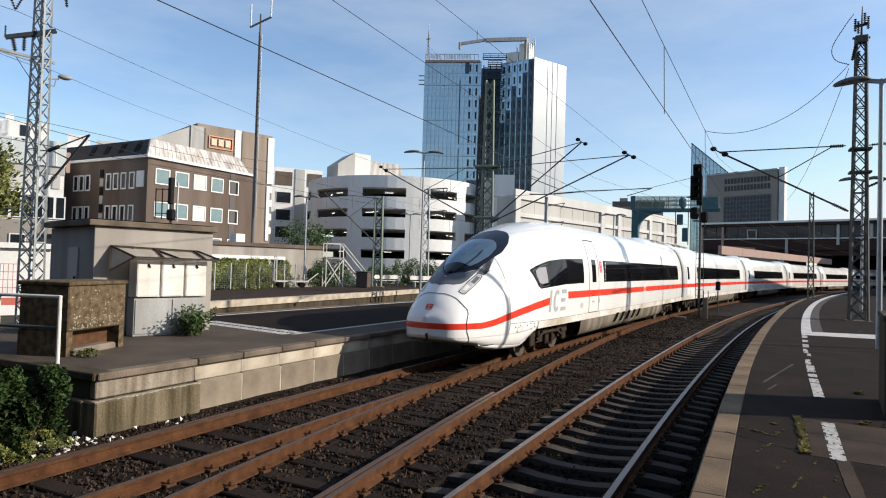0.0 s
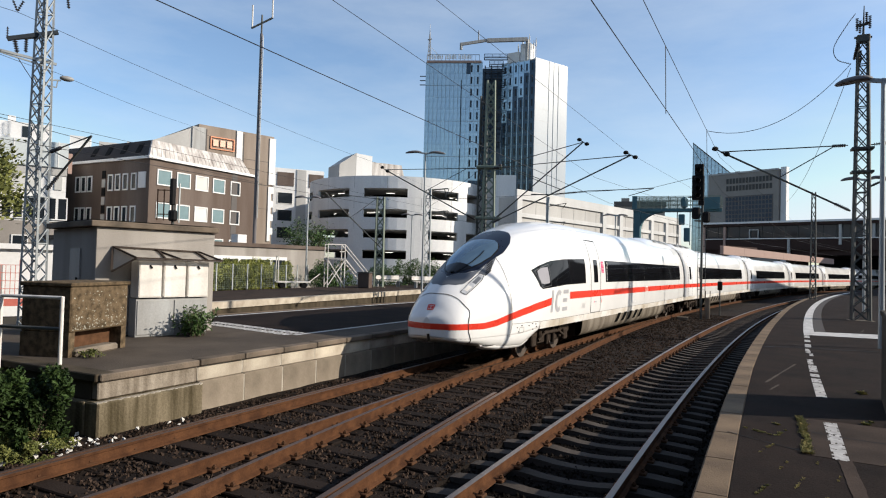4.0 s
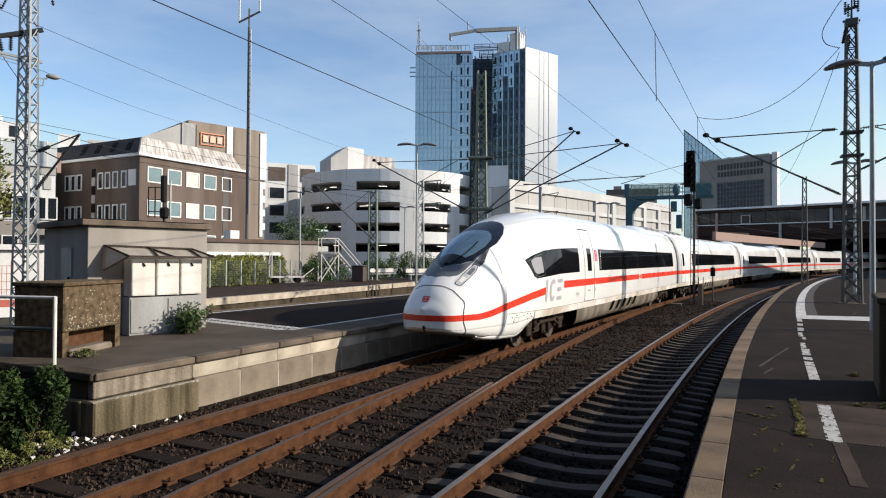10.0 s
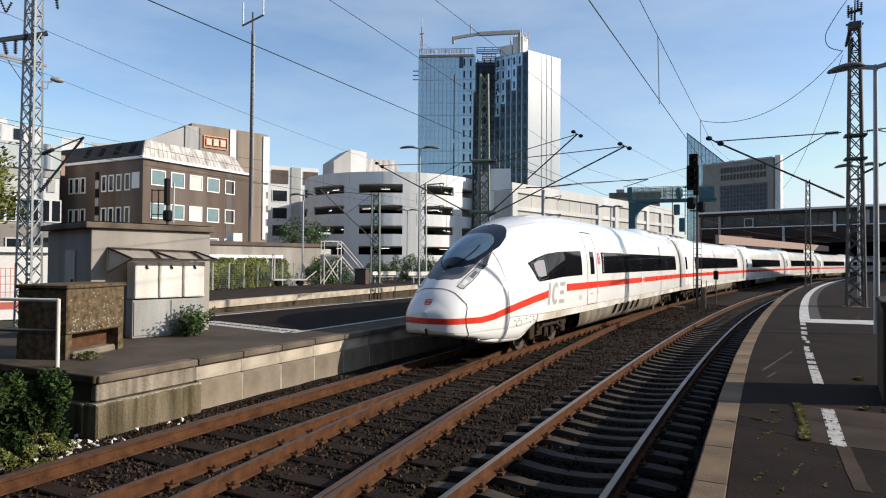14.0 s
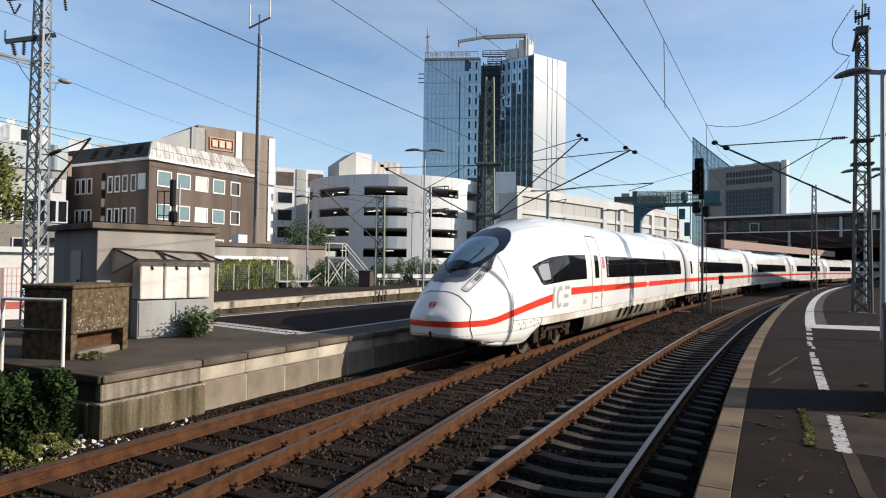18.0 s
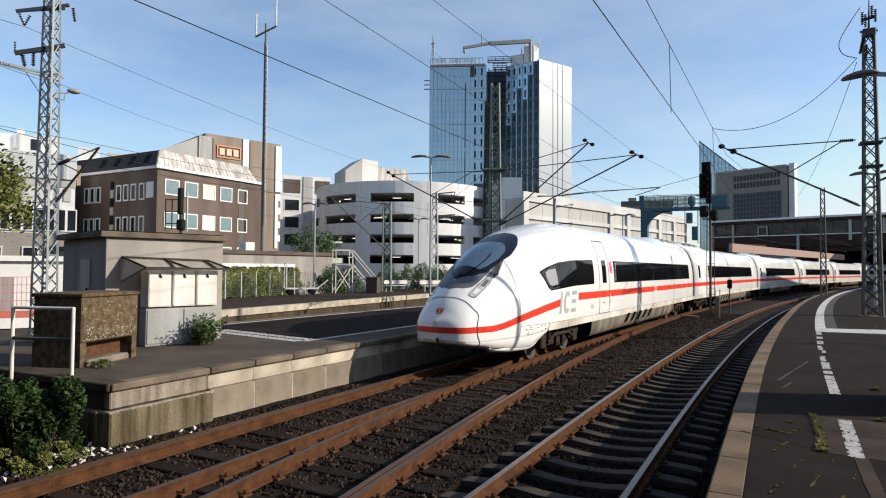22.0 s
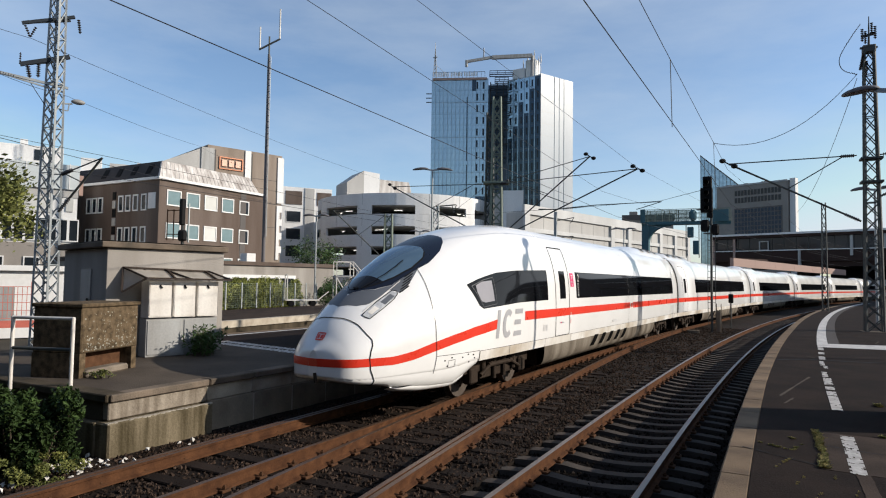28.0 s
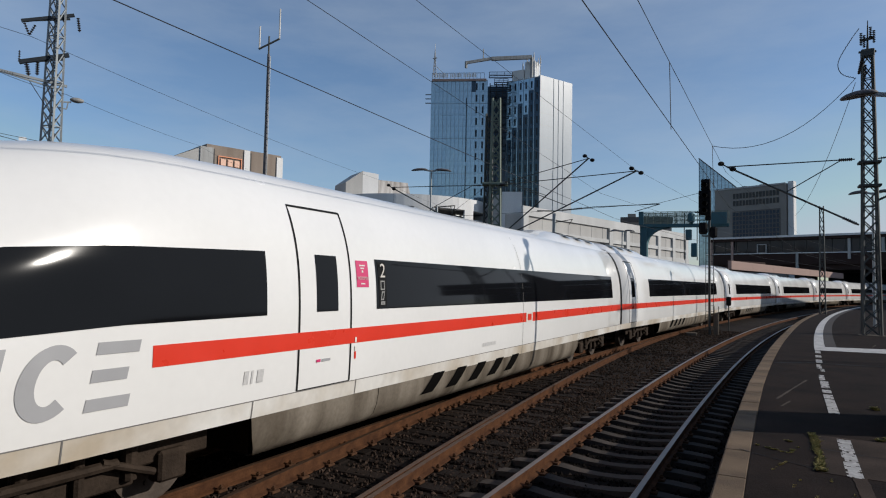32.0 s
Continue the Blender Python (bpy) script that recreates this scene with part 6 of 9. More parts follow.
for k, (x0, y0, x1, y1, w_, c_, h_, m_) in enumerate((
        (7.44, -3.64, 7.53, -5.38, 0.075, 1900, 0.042, ("straw", "leaf_y", "straw")), (6.94, -4.66, 7.19, -4.81, 0.03, 260, 0.024, ("straw", "leaf_y")), (7.2, -4.22, 7.28, -4.31, 0.04, 130, 0.026, ("leaf_y", "straw")),
        (7.24, -4.83, 7.33, -4.51, 0.04, 220, 0.026, ("leaf_y", "straw")), (7.14, -5.59, 7.24, -5.19, 0.025, 200, 0.022, ("straw",)), (7.32, -6.06, 7.37, -5.78, 0.015, 120, 0.018, ("straw",)),
        (7.19, -6.88, 7.26, -6.56, 0.03, 240, 0.024, ("straw", "leaf_y")), (7.44, -6.56, 7.51, -6.16, 0.015, 150, 0.018, ("straw",)), (7.6, -5.71, 7.61, -5.59, 0.015, 50, 0.018, ("straw",)),
        (7.64, -6.84, 7.66, -6.63, 0.015, 60, 0.018, ("straw",)), (8.06, -3.7, 8.16, -3.5, 0.07, 260, 0.05, ("leaf_y", "leaf_y", "straw")), (8.14, -1.42, 8.27, -1.5, 0.12, 240, 0.06, ("leaf_y", "straw")),
        (8.3, -3.67, 8.38, -3.4, 0.06, 200, 0.05, ("leaf_y",)), (8.1, -5.37, 8.2, -5.38, 0.03, 80, 0.02, ("straw",)), (7.36, -7.04, 7.39, -6.95, 0.03, 90, 0.022, ("straw", "leaf_y")), (7.74, -6.14, 7.76, -6.0, 0.01, 40, 0.016, ("straw",)))):
    weed_streak(x0, y0, x1, y1, w_, c_, h_, m_, 60 + k)
leaves("weeds", (-3.2, -5.95, ISL_Z), (0.35, 0.2, 0.14), 220, 0.03, M["leaf_y"], "small weeds at the foot of the block", "weeds", 7, 5, kind="stuff", stems=False)
stones("litter", 50, -2.15, -1.35, -7.5, -6.7, -0.2, 0.018, 0.06, "pale broken rubble below the platform end", M["litter"], 23)
stones("pale_gravel", 1300, -2.0, -0.95, -9.6, -4.0, -0.23, 0.012, 0.04, "pale rubble stones at the foot of the platform wall", M["facing"], 9)


# ---- overhead line: masts, brackets, wires, signals, lamps ----
UNIT = {}


def unit_bar(mat):
    if mat.name not in UNIT:
        bm = B()
        box(bm, -0.5, 0.5, -0.5, 0.5, -0.5, 0.5)
        UNIT[mat.name] = mesh_of(bm, mat)
    return UNIT[mat.name]


def lattice(name, x, y, z0, h, wb, wt, turn, mat, label, steps_=12, leg=0.075):
    """Four-legged lattice mast with crossed bracing."""
    t = thing(name, pose(x, y, z0, 0, 0, turn), label, "mast", "lattice masts")

    def corner(k, z):
        w = (wb + (wt - wb) * z / h) / 2
        sx, sy = ((-1, -1), (1, -1), (1, 1), (-1, 1))[k]
        return Vector((sx * w, sy * w * 0.75, z))

    for k in range(4):
        bm = B()
        bar(bm, corner(k, 0), corner(k, h), leg)
        part("leg", bm, mat, t)
    def brace(a, b):
        d = b - a
        q = d.to_track_quat("Z", "Y").to_matrix().to_4x4()
        share("brace", unit_bar(mat), t, Matrix.Translation((a + b) / 2) @ q @ Matrix.Diagonal((leg * 0.5, leg * 0.5, d.length, 1)))

    for k in range(4):
        for i in range(steps_):
            a, b = h * i / steps_, h * (i + 1) / steps_
            brace(corner(k, a), corner((k + 1) % 4, b))
            if k in (0, 2):
                brace(corner((k + 1) % 4, a), corner(k, b))
            if i % 3 == 0:
                brace(corner(k, a), corner((k + 1) % 4, a))
    bm = B()
    box(bm, -wb * 0.75, wb * 0.75, -wb * 0.65, wb * 0.65, -0.3, 0.06, bevel=0.02)
    part("foundation", bm, M["concrete"], t, "concrete foundation")
    return t


def insulator(parent, a, b, r=0.07):
    bm = B()
    a, b = Vector(a), Vector(b)
    bar(bm, a, b, r * 0.6, sides=6)
    n = max(3, int((b - a).length / 0.07))
    for i in range(n):
        p, q = a.lerp(b, (i + 0.2) / n), a.lerp(b, (i + 0.6) / n)
        bar(bm, p, q, r * 2, sides=10, w2=r * 1.1)
    return part("insulator", bm, M["insul"], parent, "dark ribbed insulator")


def bracket(name, foot, top, tip, label, mat=None, weight=True):
    """Hinged bracket: sloping tube from foot to tip, stay from top to tip, wire clamps at the tip."""
    foot, top, tip = Vector(foot), Vector(top), Vector(tip)
    t = thing(name, Matrix.Translation(foot), label, "bracket", "cantilever brackets")
    mat = mat or M["mast_dark"]
    o = foot
    for n_, a, b, w in (("tube", foot, tip, 0.075), ("stay", top, tip, 0.045), ("strut", foot.lerp(tip, 0.55), top.lerp(tip, 0.1), 0.04)):
        bm = B()
        bar(bm, a - o, b - o, w, sides=8)
        part(n_, bm, mat, t)
    d = (tip - foot).normalized()
    insulator(t, foot - o + d * 0.1, foot - o + d * 0.65)
    d2 = (tip - top).normalized()
    insulator(t, top - o + d2 * 0.1, top - o + d2 * 0.6)
    if weight:
        for k, (dx, dz) in enumerate(((-0.28, 0.16), (0.26, -0.12))):
            bm = B()
            bmesh.ops.create_uvsphere(bm, u_segments=12, v_segments=8, radius=0.125, matrix=Matrix.Translation(tip - o + Vector((dx * abs(d.x), dx * d.y, dz))) @ Matrix.Diagonal((1, 1, 0.75, 1)))
            bar(bm, tip - o, tip - o + Vector((dx * abs(d.x), dx * d.y, dz)), 0.05, sides=6)
            part("pulley", bm, M["black"], t, "black round clamp")
    return t


ml = lattice("lattice_mast", -14.8, -0.95, -0.3, 13.4, 0.62, 0.34, 20, M["galv"], "pale galvanised lattice mast behind the hut", 26, 0.062)
ML = ml.matrix_basis.inverted()


def on_mast(*p):
    return ML @ Vector(p)


for a_, b_, w_, mat_, lab_ in (((-15.24, -1.86, 10.85), (-14.6, -0.5, 11.42), 0.1, "steel_dark", "dark cross arm"), ((-15.24, -1.86, 9.45), (-14.62, -0.6, 9.98), 0.13, "steel_dark", "dark cross arm"),
                               ((-15.6, -2.62, 9.1), (-14.62, -0.6, 8.88), 0.08, "galv", "grey tubular arm")):
    bm = B()
    bar(bm, on_mast(*a_), on_mast(*b_), w_)
    bar(bm, on_mast(*a_), on_mast(b_[0] - 0.06, b_[1] - 0.1, b_[2] - 0.16), w_ * 0.6)
    part("cross_arm", bm, M[mat_], ml, lab_)
for a_, b_, r_ in (((-15.2, -1.78, 10.8), (-15.14, -1.64, 10.42), 0.05), ((-15.08, -1.5, 10.8), (-15.14, -1.64, 10.42), 0.05), ((-14.52, -0.41, 11.34), (-14.49, -0.35, 10.86), 0.06),
                   ((-15.16, -1.68, 9.5), (-15.12, -1.6, 9.05), 0.08), ((-15.0, -1.4, 9.55), (-15.0, -1.4, 9.1), 0.07), ((-15.5, -2.4, 9.08), (-15.28, -1.95, 9.02), 0.06), ((-15.24, -1.86, 9.45), (-15.24, -1.86, 9.85), 0.04)):
    insulator(ml, on_mast(*a_), on_mast(*b_), r_)
bm = B()
bar(bm, on_mast(-14.72, -0.78, 8.32), on_mast(-14.56, -0.47, 8.36), 0.045)
bar(bm, on_mast(-14.72, -0.78, 8.12), on_mast(-14.62, -0.58, 8.1), 0.035)
bar(bm, on_mast(-14.62, -0.58, 8.1), on_mast(-14.6, -0.55, 8.36), 0.035)
lampa = part("lamp_arm", bm, M["galv"], ml)
bm = B()
bmesh.ops.create_uvsphere(bm, u_segments=14, v_segments=8, radius=0.22, matrix=Matrix.Translation(on_mast(-14.48, -0.32, 8.45)) @ Matrix.Rotation(radians(45), 4, "Z") @ Matrix.Diagonal((1.0, 0.55, 0.42, 1)))
part("lamp_head", bm, M["cab_grey"], lampa, "grey floodlight head", smooth=True)
bracket("cantilever_bracket", (-14.6, -0.75, 4.6), (-14.6, -0.75, 5.85), (-12.8, -0.37, 6.34), "dark hinged bracket on the pale mast", weight=False)

gm = lattice("lattice_mast", -8.85, 21.0, -0.3, 13.7, 0.85, 0.42, 25, M["mast_green"], "tall green-grey lattice mast behind the train", 20, 0.1)
lattice("lattice_mast", -9.6, 21.6, -0.3, 13.0, 0.6, 0.35, 25, M["mast_dark"], "dark lattice mast beside the green one", 20, 0.09)
for z in (8.5, 5.5):
    bm = B()
    box(bm, -0.75, 0.75, -0.35, 0.35, z, z + 0.14, bevel=0.02)
    part("collar", bm, M["mast_green"], gm)
bracket("cantilever_bracket", (-8.5, 21.1, 5.2), (-8.6, 21.1, 8.3), (-2.75, 19.6, 9.05), "long dark hinged bracket with round clamps")
bracket("cantilever_bracket", (-8.5, 20.9, 5.0), (-8.6, 20.9, 8.2), (0.25, 17.4, 7.8), "long dark hinged bracket with round clamps")
bracket("cantilever_bracket", (-9.8, 21.2, 5.2), (-9.8, 21.2, 8.3), (-15.8, 20.2, 8.4), "dark hinged bracket with round clamps, reaching over the far track")

lattice("lattice_mast", -19.55, 25.0, 0.7, 6.6, 0.62, 0.5, 30, M["mast_green"], "short green-grey lattice mast on the far platform", 9, 0.1)
bracket("cantilever_bracket", (-19.3, 24.8, 3.6), (-19.3, 24.8, 7.1), (-22.4, 22.2, 7.4), "dark hinged bracket on the short mast", weight=False)
m4 = lattice("lattice_mast", -18.8, 30.3, 0.7, 7.8, 0.6, 0.45, 30, M["galv"], "grey lattice mast on the far platform", 10, 0.09)
for z in (7.7, 5.9):
    bm = B()
    bar(bm, (0, 0, z), (1.6, 0.3, z + 0.2), 0.09)
    bar(bm, (1.3, 0.3, z + 0.15), (1.45, 0.3, z - 0.5), 0.06)
    bar(bm, (1.65, 0.3, z + 0.2), (1.45, 0.3, z - 0.5), 0.06)
    part("bracket_arm", bm, M["mast_dark"], m4)

mr = lattice("lattice_mast", 9.22, 16.66, 0.7, 11.0, 0.58, 0.32, 5, M["mast_dark"], "tall dark lattice mast standing on the curved platform", 20, 0.068)
bm = B()
box(bm, -0.22, 0.22, -0.16, 0.16, 10.75, 11.05, bevel=0.03)
bar(bm, (0, 0, 11.0), (0.02, 0, 12.2), 0.09, sides=8, w2=0.03)
part("mast_head", bm, M["mast_dark"], mr, "dark mast head with a spike")
for a_, b_, w_ in (((-0.24, -0.1, 11.4), (0.22, 0.0, 11.5), 0.09), ((-0.3, -0.1, 10.95), (0.28, 0.0, 10.95), 0.07)):
    bm = B()
    bar(bm, a_, b_, w_)
    part("head_arm", bm, M["mast_dark"], mr, "short dark cross arm")
for dx, z in ((-0.22, 11.7), (-0.12, 11.6), (0.2, 11.75), (0.09, 11.9)):
    insulator(mr, (dx, -0.1, z), (dx, -0.1, z - 0.5), 0.06)
insulator(mr, (-0.2, -0.15, 10.7), (-0.35, -0.4, 10.0), 0.06)
insulator(mr, (-0.1, -0.2, 10.4), (-0.14, -0.3, 9.8), 0.05)
for z in (6.6, 5.7):
    bm = B()
    box(bm, -0.36, 0.36, -0.27, 0.27, z, z + 0.08)
    part("collar", bm, M["mast_dark"], mr)
bracket("cantilever_bracket", (8.85, 16.6, 4.95), (8.75, 16.6, 7.5), (4.45, 14.65, 7.2), "dark hinged bracket over the near track")
bracket("cantilever_bracket", (9.5, 16.8, 5.9), (9.5, 16.8, 7.5), (13.2, 16.2, 7.7), "dark hinged bracket on the platform's other side", weight=False)
lattice("lattice_mast", 7.72, 39.0, 0.7, 7.6, 0.36, 0.22, 5, M["mast_dark"], "slim dark lattice mast farther along the platform", 12, 0.05)


# plain post with two long insulated arms behind the train
cp = thing("catenary_post", Matrix.Translation((-9.6, 32.65, -0.4)), "grey catenary post with insulated arms behind the train", "mast")
bm = B()
bar(bm, (0, 0, 0), (0, 0, 8.2), 0.2)
part("post", bm, M["galv"], cp, "grey steel post")
for a_, b_, w_ in (((0, 0, 8.38), (2.83, 0.95, 8.68), 0.06), ((-1.2, -0.45, 8.4), (0, 0, 8.38), 0.08), ((0, 0, 7.5), (1.3, 0.4, 7.75), 0.05), ((0, 0, 6.2), (1.25, 0.4, 6.35), 0.05),
                   ((1.3, 0.4, 7.75), (1.05, 0.35, 7.35), 0.04), ((1.25, 0.4, 6.35), (1.0, 0.35, 5.95), 0.04)):
    bm = B()
    bar(bm, a_, b_, w_)
    part("arm", bm, M["mast_dark"], cp)
insulator(cp, (0.55, 0.2, 8.43), (1.95, 0.66, 8.58), 0.1)
for a_, b_ in (((5.57, 1.75, 8.3), (7.27, 2.14, 8.83)), ((2.83, 0.95, 8.68), (7.27, 2.14, 8.83))):
    bm = B()
    bar(bm, a_, b_, 0.05)
    part("registration_tube", bm, M["mast_dark"], cp, "thin dark registration tube")


def lamp_post(x, y, z0, h, arm, turn, label, thick=0.14):
    t = thing("platform_lamp", pose(x, y, z0, 0, 0, turn), label, "lamp", "platform lamps")
    bm = B()
    bar(bm, (0, 0, 0), (0, 0, h), thick, sides=12, w2=thick * 0.7)
    part("pole", bm, M["galv"], t, "grey steel pole")
    for s in (-1, 1):
        bm = B()
        bar(bm, (0.03 * s, 0, h - 0.06), (arm * 0.45 * s, 0, h + 0.02), 0.09)
        a = part("arm", bm, M["galv"], t)
        bm = B()
        r = bmesh.ops.create_uvsphere(bm, u_segments=16, v_segments=8, radius=1.0)
        for v in bm.verts:
            v.co = Vector((v.co.x * arm * 0.42, v.co.y * 0.17, max(v.co.z, -0.3) * 0.11))
            v.co.z -= 0.10 * (v.co.x * s / arm + 0.42) ** 2 * 1.2
        bmesh.ops.translate(bm, vec=(arm * 0.62 * s, 0, h + 0.03), verts=bm.verts)
        part("lamp_head", bm, M["mast_mid"], a, "flat dark grey lamp head", smooth=True)
    return t


lamp_post(-13.75, 21.7, 0.7, 8.9, 1.25, 30, "double-headed grey platform lamp on the far platform")
lamp_post(8.98, 5.68, 0.755, 6.35, 0.95, 0, "double-headed grey platform lamp on the curved platform", 0.13)
lamp_post(9.75, 23.7, 0.755, 6.35, 0.95, 0, "double-headed grey platform lamp farther along the platform", 0.13)
lamp_post(-25.3, 38.0, 0.0, 7.2, 1.0, 30, "double-headed grey lamp behind the far platform")
lamp_post(-8.0, 45.8, 0.0, 7.5, 1.1, 20, "double-headed grey lamp behind the train")
lamp_post(-22.89, 20.98, 0.0, 6.95, 0.9, 30, "double-headed grey lamp by the fence")

# main signal between the tracks
sg = thing("railway_signal", pose(2.25, 25.75, -0.2, 0, 0, 4), "tall dark railway light signal between the tracks", "signal", "signals")
bm = B()
bar(bm, (0, 0, 0), (0, 0, 8.4), 0.13, sides=8)
part("post", bm, M["mast_dark"], sg)
bm = B()
for dx in (-0.12, 0.12):
    bar(bm, (0.35 + dx, 0.1, 0), (0.35 + dx, 0.1, 1.6), 0.04)
box(bm, 0.2, 0.46, 0, 0.2, 0.0, 1.2, bevel=0.02)
part("box", bm, M["concrete"], sg, "pale equipment box at the foot")
bm = B()
box(bm, -0.55, 0.1, -0.22, 0.06, 6.7, 8.1, bevel=0.04)
box(bm, -0.42, 0.06, -0.2, 0.04, 8.1, 8.75, bevel=0.04)
hd = part("signal_head", bm, M["black"], sg, "black signal head")
for z in (8.4, 7.8, 7.35, 6.95):
    bm = B()
    bmesh.ops.create_cone(bm, cap_ends=False, segments=12, radius1=0.14, radius2=0.13, depth=0.3, matrix=Matrix.Translation((-0.22, -0.36, z)) @ Matrix.Rotation(math.pi / 2, 4, "X"))
    part("hood", bm, M["black"], hd)
bm = B()
box(bm, -0.2, 0.1, -0.16, 0.05, 6.42, 6.68, bevel=0.02)
part("speed_indicator", bm, M["black"], sg, "small black indicator box")
bm = B()
bar(bm, (-0.5, -0.05, 5.95), (0.4, -0.05, 5.85), 0.05)
part("side_bracket", bm, M["mast_dark"], sg)
for x0, x1, z0, z1 in ((-0.55, -0.08, 5.62, 6.3), (0.02, 0.42, 5.42, 6.05)):
    bm = B()
    box(bm, x0, x1, -0.2, 0.1, z0, z1, bevel=0.1)
    part("side_light", bm, M["black"], sg, "black hooded side light on a bracket")
bm = B()
box(bm, -0.75, -0.35, -0.08, -0.02, 6.85, 6.92)
box(bm, -0.4, 0.35, -0.05, 0.05, 5.5, 5.58)
for z in np.arange(0.6, 6.0, 0.35):
    bar(bm, (-0.2, 0.12, z), (0.2, 0.12, z), 0.025)
for x in (-0.2, 0.2):
    bar(bm, (x, 0.12, 0.4), (x, 0.12, 6.2), 0.03)
part("ladder", bm, M["mast_dark"], sg)
s3 = thing("railway_signal", Matrix.Translation((-19.85, 7.97, -0.3)), "dark railway signal with a service platform behind the hut", "signal", "signals")
bm = B()
bar(bm, (0, 0, -0.3), (0, 0, 6.4), 0.14, sides=8)
part("post", bm, M["mast_dark"], s3)
bm = B()
box(bm, -0.11, 0.11, -0.18, 0.08, 5.35, 6.68, bevel=0.05)
part("signal_head", bm, M["black"], s3, "black signal head")
bm = B()
bar(bm, (0.25, 0.15, 4.5), (0.25, 0.15, 6.45), 0.06)
part("side_bar", bm, M["galv"], s3, "pale vertical bar")
for z in (4.9, 5.5, 6.1):
    bm = B()
    bar(bm, (-0.15, 0, z), (-0.75, -0.35, z), 0.04)
    part("service_rail", bm, M["clip"], s3)
for x, y in ((-0.75, -0.35), (-0.45, -0.2)):
    bm = B()
    bar(bm, (x, y, 4.6), (x, y, 6.15), 0.04)
    part("service_post", bm, M["clip"], s3)
bm = B()
box(bm, -0.1, 0.3, -0.25, 0.1, 4.55, 5.1, bevel=0.08)
part("lower_light", bm, M["black"], s3, "black lower light")
s2 = thing("dwarf_signal", pose(2.75, 30.0, -0.2, 0, 0, 4), "low dark shunting signal on a thin post", "signal", "signals")
bm = B()
bar(bm, (0, 0, 0), (0, 0, 1.7), 0.07, sides=8)
part("post", bm, M["mast_dark"], s2)
bm = B()
box(bm, -0.14, 0.14, -0.1, 0.1, 1.55, 2.1, bevel=0.04)
part("signal_head", bm, M["black"], s2)
cb = thing("relay_box", pose(1.5, 24.4, -0.25, 0, 0, 10), "small pale concrete relay box beside the track", "box")
bm = B()
box(bm, -0.3, 0.3, -0.2, 0.2, 0, 0.22, bevel=0.03)
part("body", bm, M["concrete"], cb)

# wires
def overhead(label, contact, messenger, zc, zm):
    cable("contact_wire", [(*p, zc) for p in contact], 0.008, M["wire"], "thin dark contact wire over " + label, "wire")
    cable("messenger_wire", [(*p, zm) for p in messenger], 0.007, M["wire"], "thin dark messenger wire over " + label, "wire")


far1, far2 = offset(60, -0.2), offset(55, 4.4)
overhead("the train's track", [(1.44, -26), (-0.73, 17.4), far1[:2], offset(105, 0)[:2]], [(2.28, -26), (-1.75, 18.5), far1[:2], offset(105, 0)[:2]], 5.6, 7.0)
overhead("the near track", [(5.97, -24), (4.52, 14.7), far2[:2], offset(100, 4.5)[:2]], [(5.94, -24), (4.4, 14.7), far2[:2], offset(100, 4.5)[:2]], 5.6, 7.0)
overhead("the far track", [(-9.6, -40), (-11.4, 0.4), (-12.5, 20), (-16, 60)], [(-9.6, -40), (-12.7, -0.3), (-15.0, 20), (-17, 60)], 5.5, 6.4)
cable("messenger_wire", [(1.54, -26, 8.0), (0.1, 17.4, 7.95), (2.5, 58, 7.6)], 0.007, M["wire"], "thin dark messenger wire over the turnout", "wire")
for x, y in ((4.98, 0.95), (4.66, 9.3)):
    cable("dropper", [(x, y, 5.6), (x - 0.03, y, 7.0)], 0.008, M["wire"], "thin vertical dropper wire", "wire", n=2)
cable("feeder_cable", [(-10.9, -12.2, 9.7), (-14.2, -2.0, 10.06), (-25.2, 32.0, 11.2), (-31, 55, 11.4)], 0.008, M["wire"], "dark feeder cable on the pale mast", "cable", 0.25)
cable("feeder_cable", [(-10.6, -5.3, 7.8), (-14.64, -0.62, 8.61), (-28.2, 15.1, 11.3), (-40, 30, 13)], 0.007, M["wire"], "dark feeder cable on the pale mast", "cable", 0.1)
cable("jumper_cable", smooth_line([(-15.14, -1.64, 9.0), (-15.0, -1.36, 8.5), (-14.78, -0.92, 7.75)]), 0.012, M["wire"], "dark jumper cable hung from the pale mast's arm", "cable")
cable("feeder_cable", [(-15.5, -7.0, 7.2), (-18.2, -1.0, 7.45), (-28.7, 22.2, 8.3)], 0.012, M["wire"], "dark thin cable behind the hut", "cable", 0.1)
cable("feeder_cable", [(8.82, 16.3, 10.6), (4.0, 14.0, 7.95)], 0.011, M["wire"], "sagging feeder loop hung from the dark mast", "cable", 0.95)
cable("feeder_cable", [(8.8, 16.2, 10.4), (6.0, 42.0, 8.0)], 0.011, M["wire"], "sagging feeder cable hung from the dark mast", "cable", 0.8)
cable("feeder_cable", smooth_line([(8.95, 16.5, 12.6), (8.65, 16.3, 12.1), (8.25, 16.15, 11.3), (8.35, 16.15, 10.8), (8.8, 16.3, 10.6)]), 0.014, M["wire"], "looped jumper cable on the dark mast", "cable", 0.03)
cable("cross_wire", [(-18.8, 30.3, 7.0), (-8.9, 21.0, 8.6)], 0.012, M["wire"], "dark cross wire between two masts", "wire", 0.1)
cable("cross_wire", [(-18.8, 30.3, 7.6), (-9.3, 34.9, 8.3), (-1.8, 31.8, 8.1), (2.2, 25.75, 7.9)], 0.014, M["wire"], "dark cross wire over the train", "wire", 0.0)


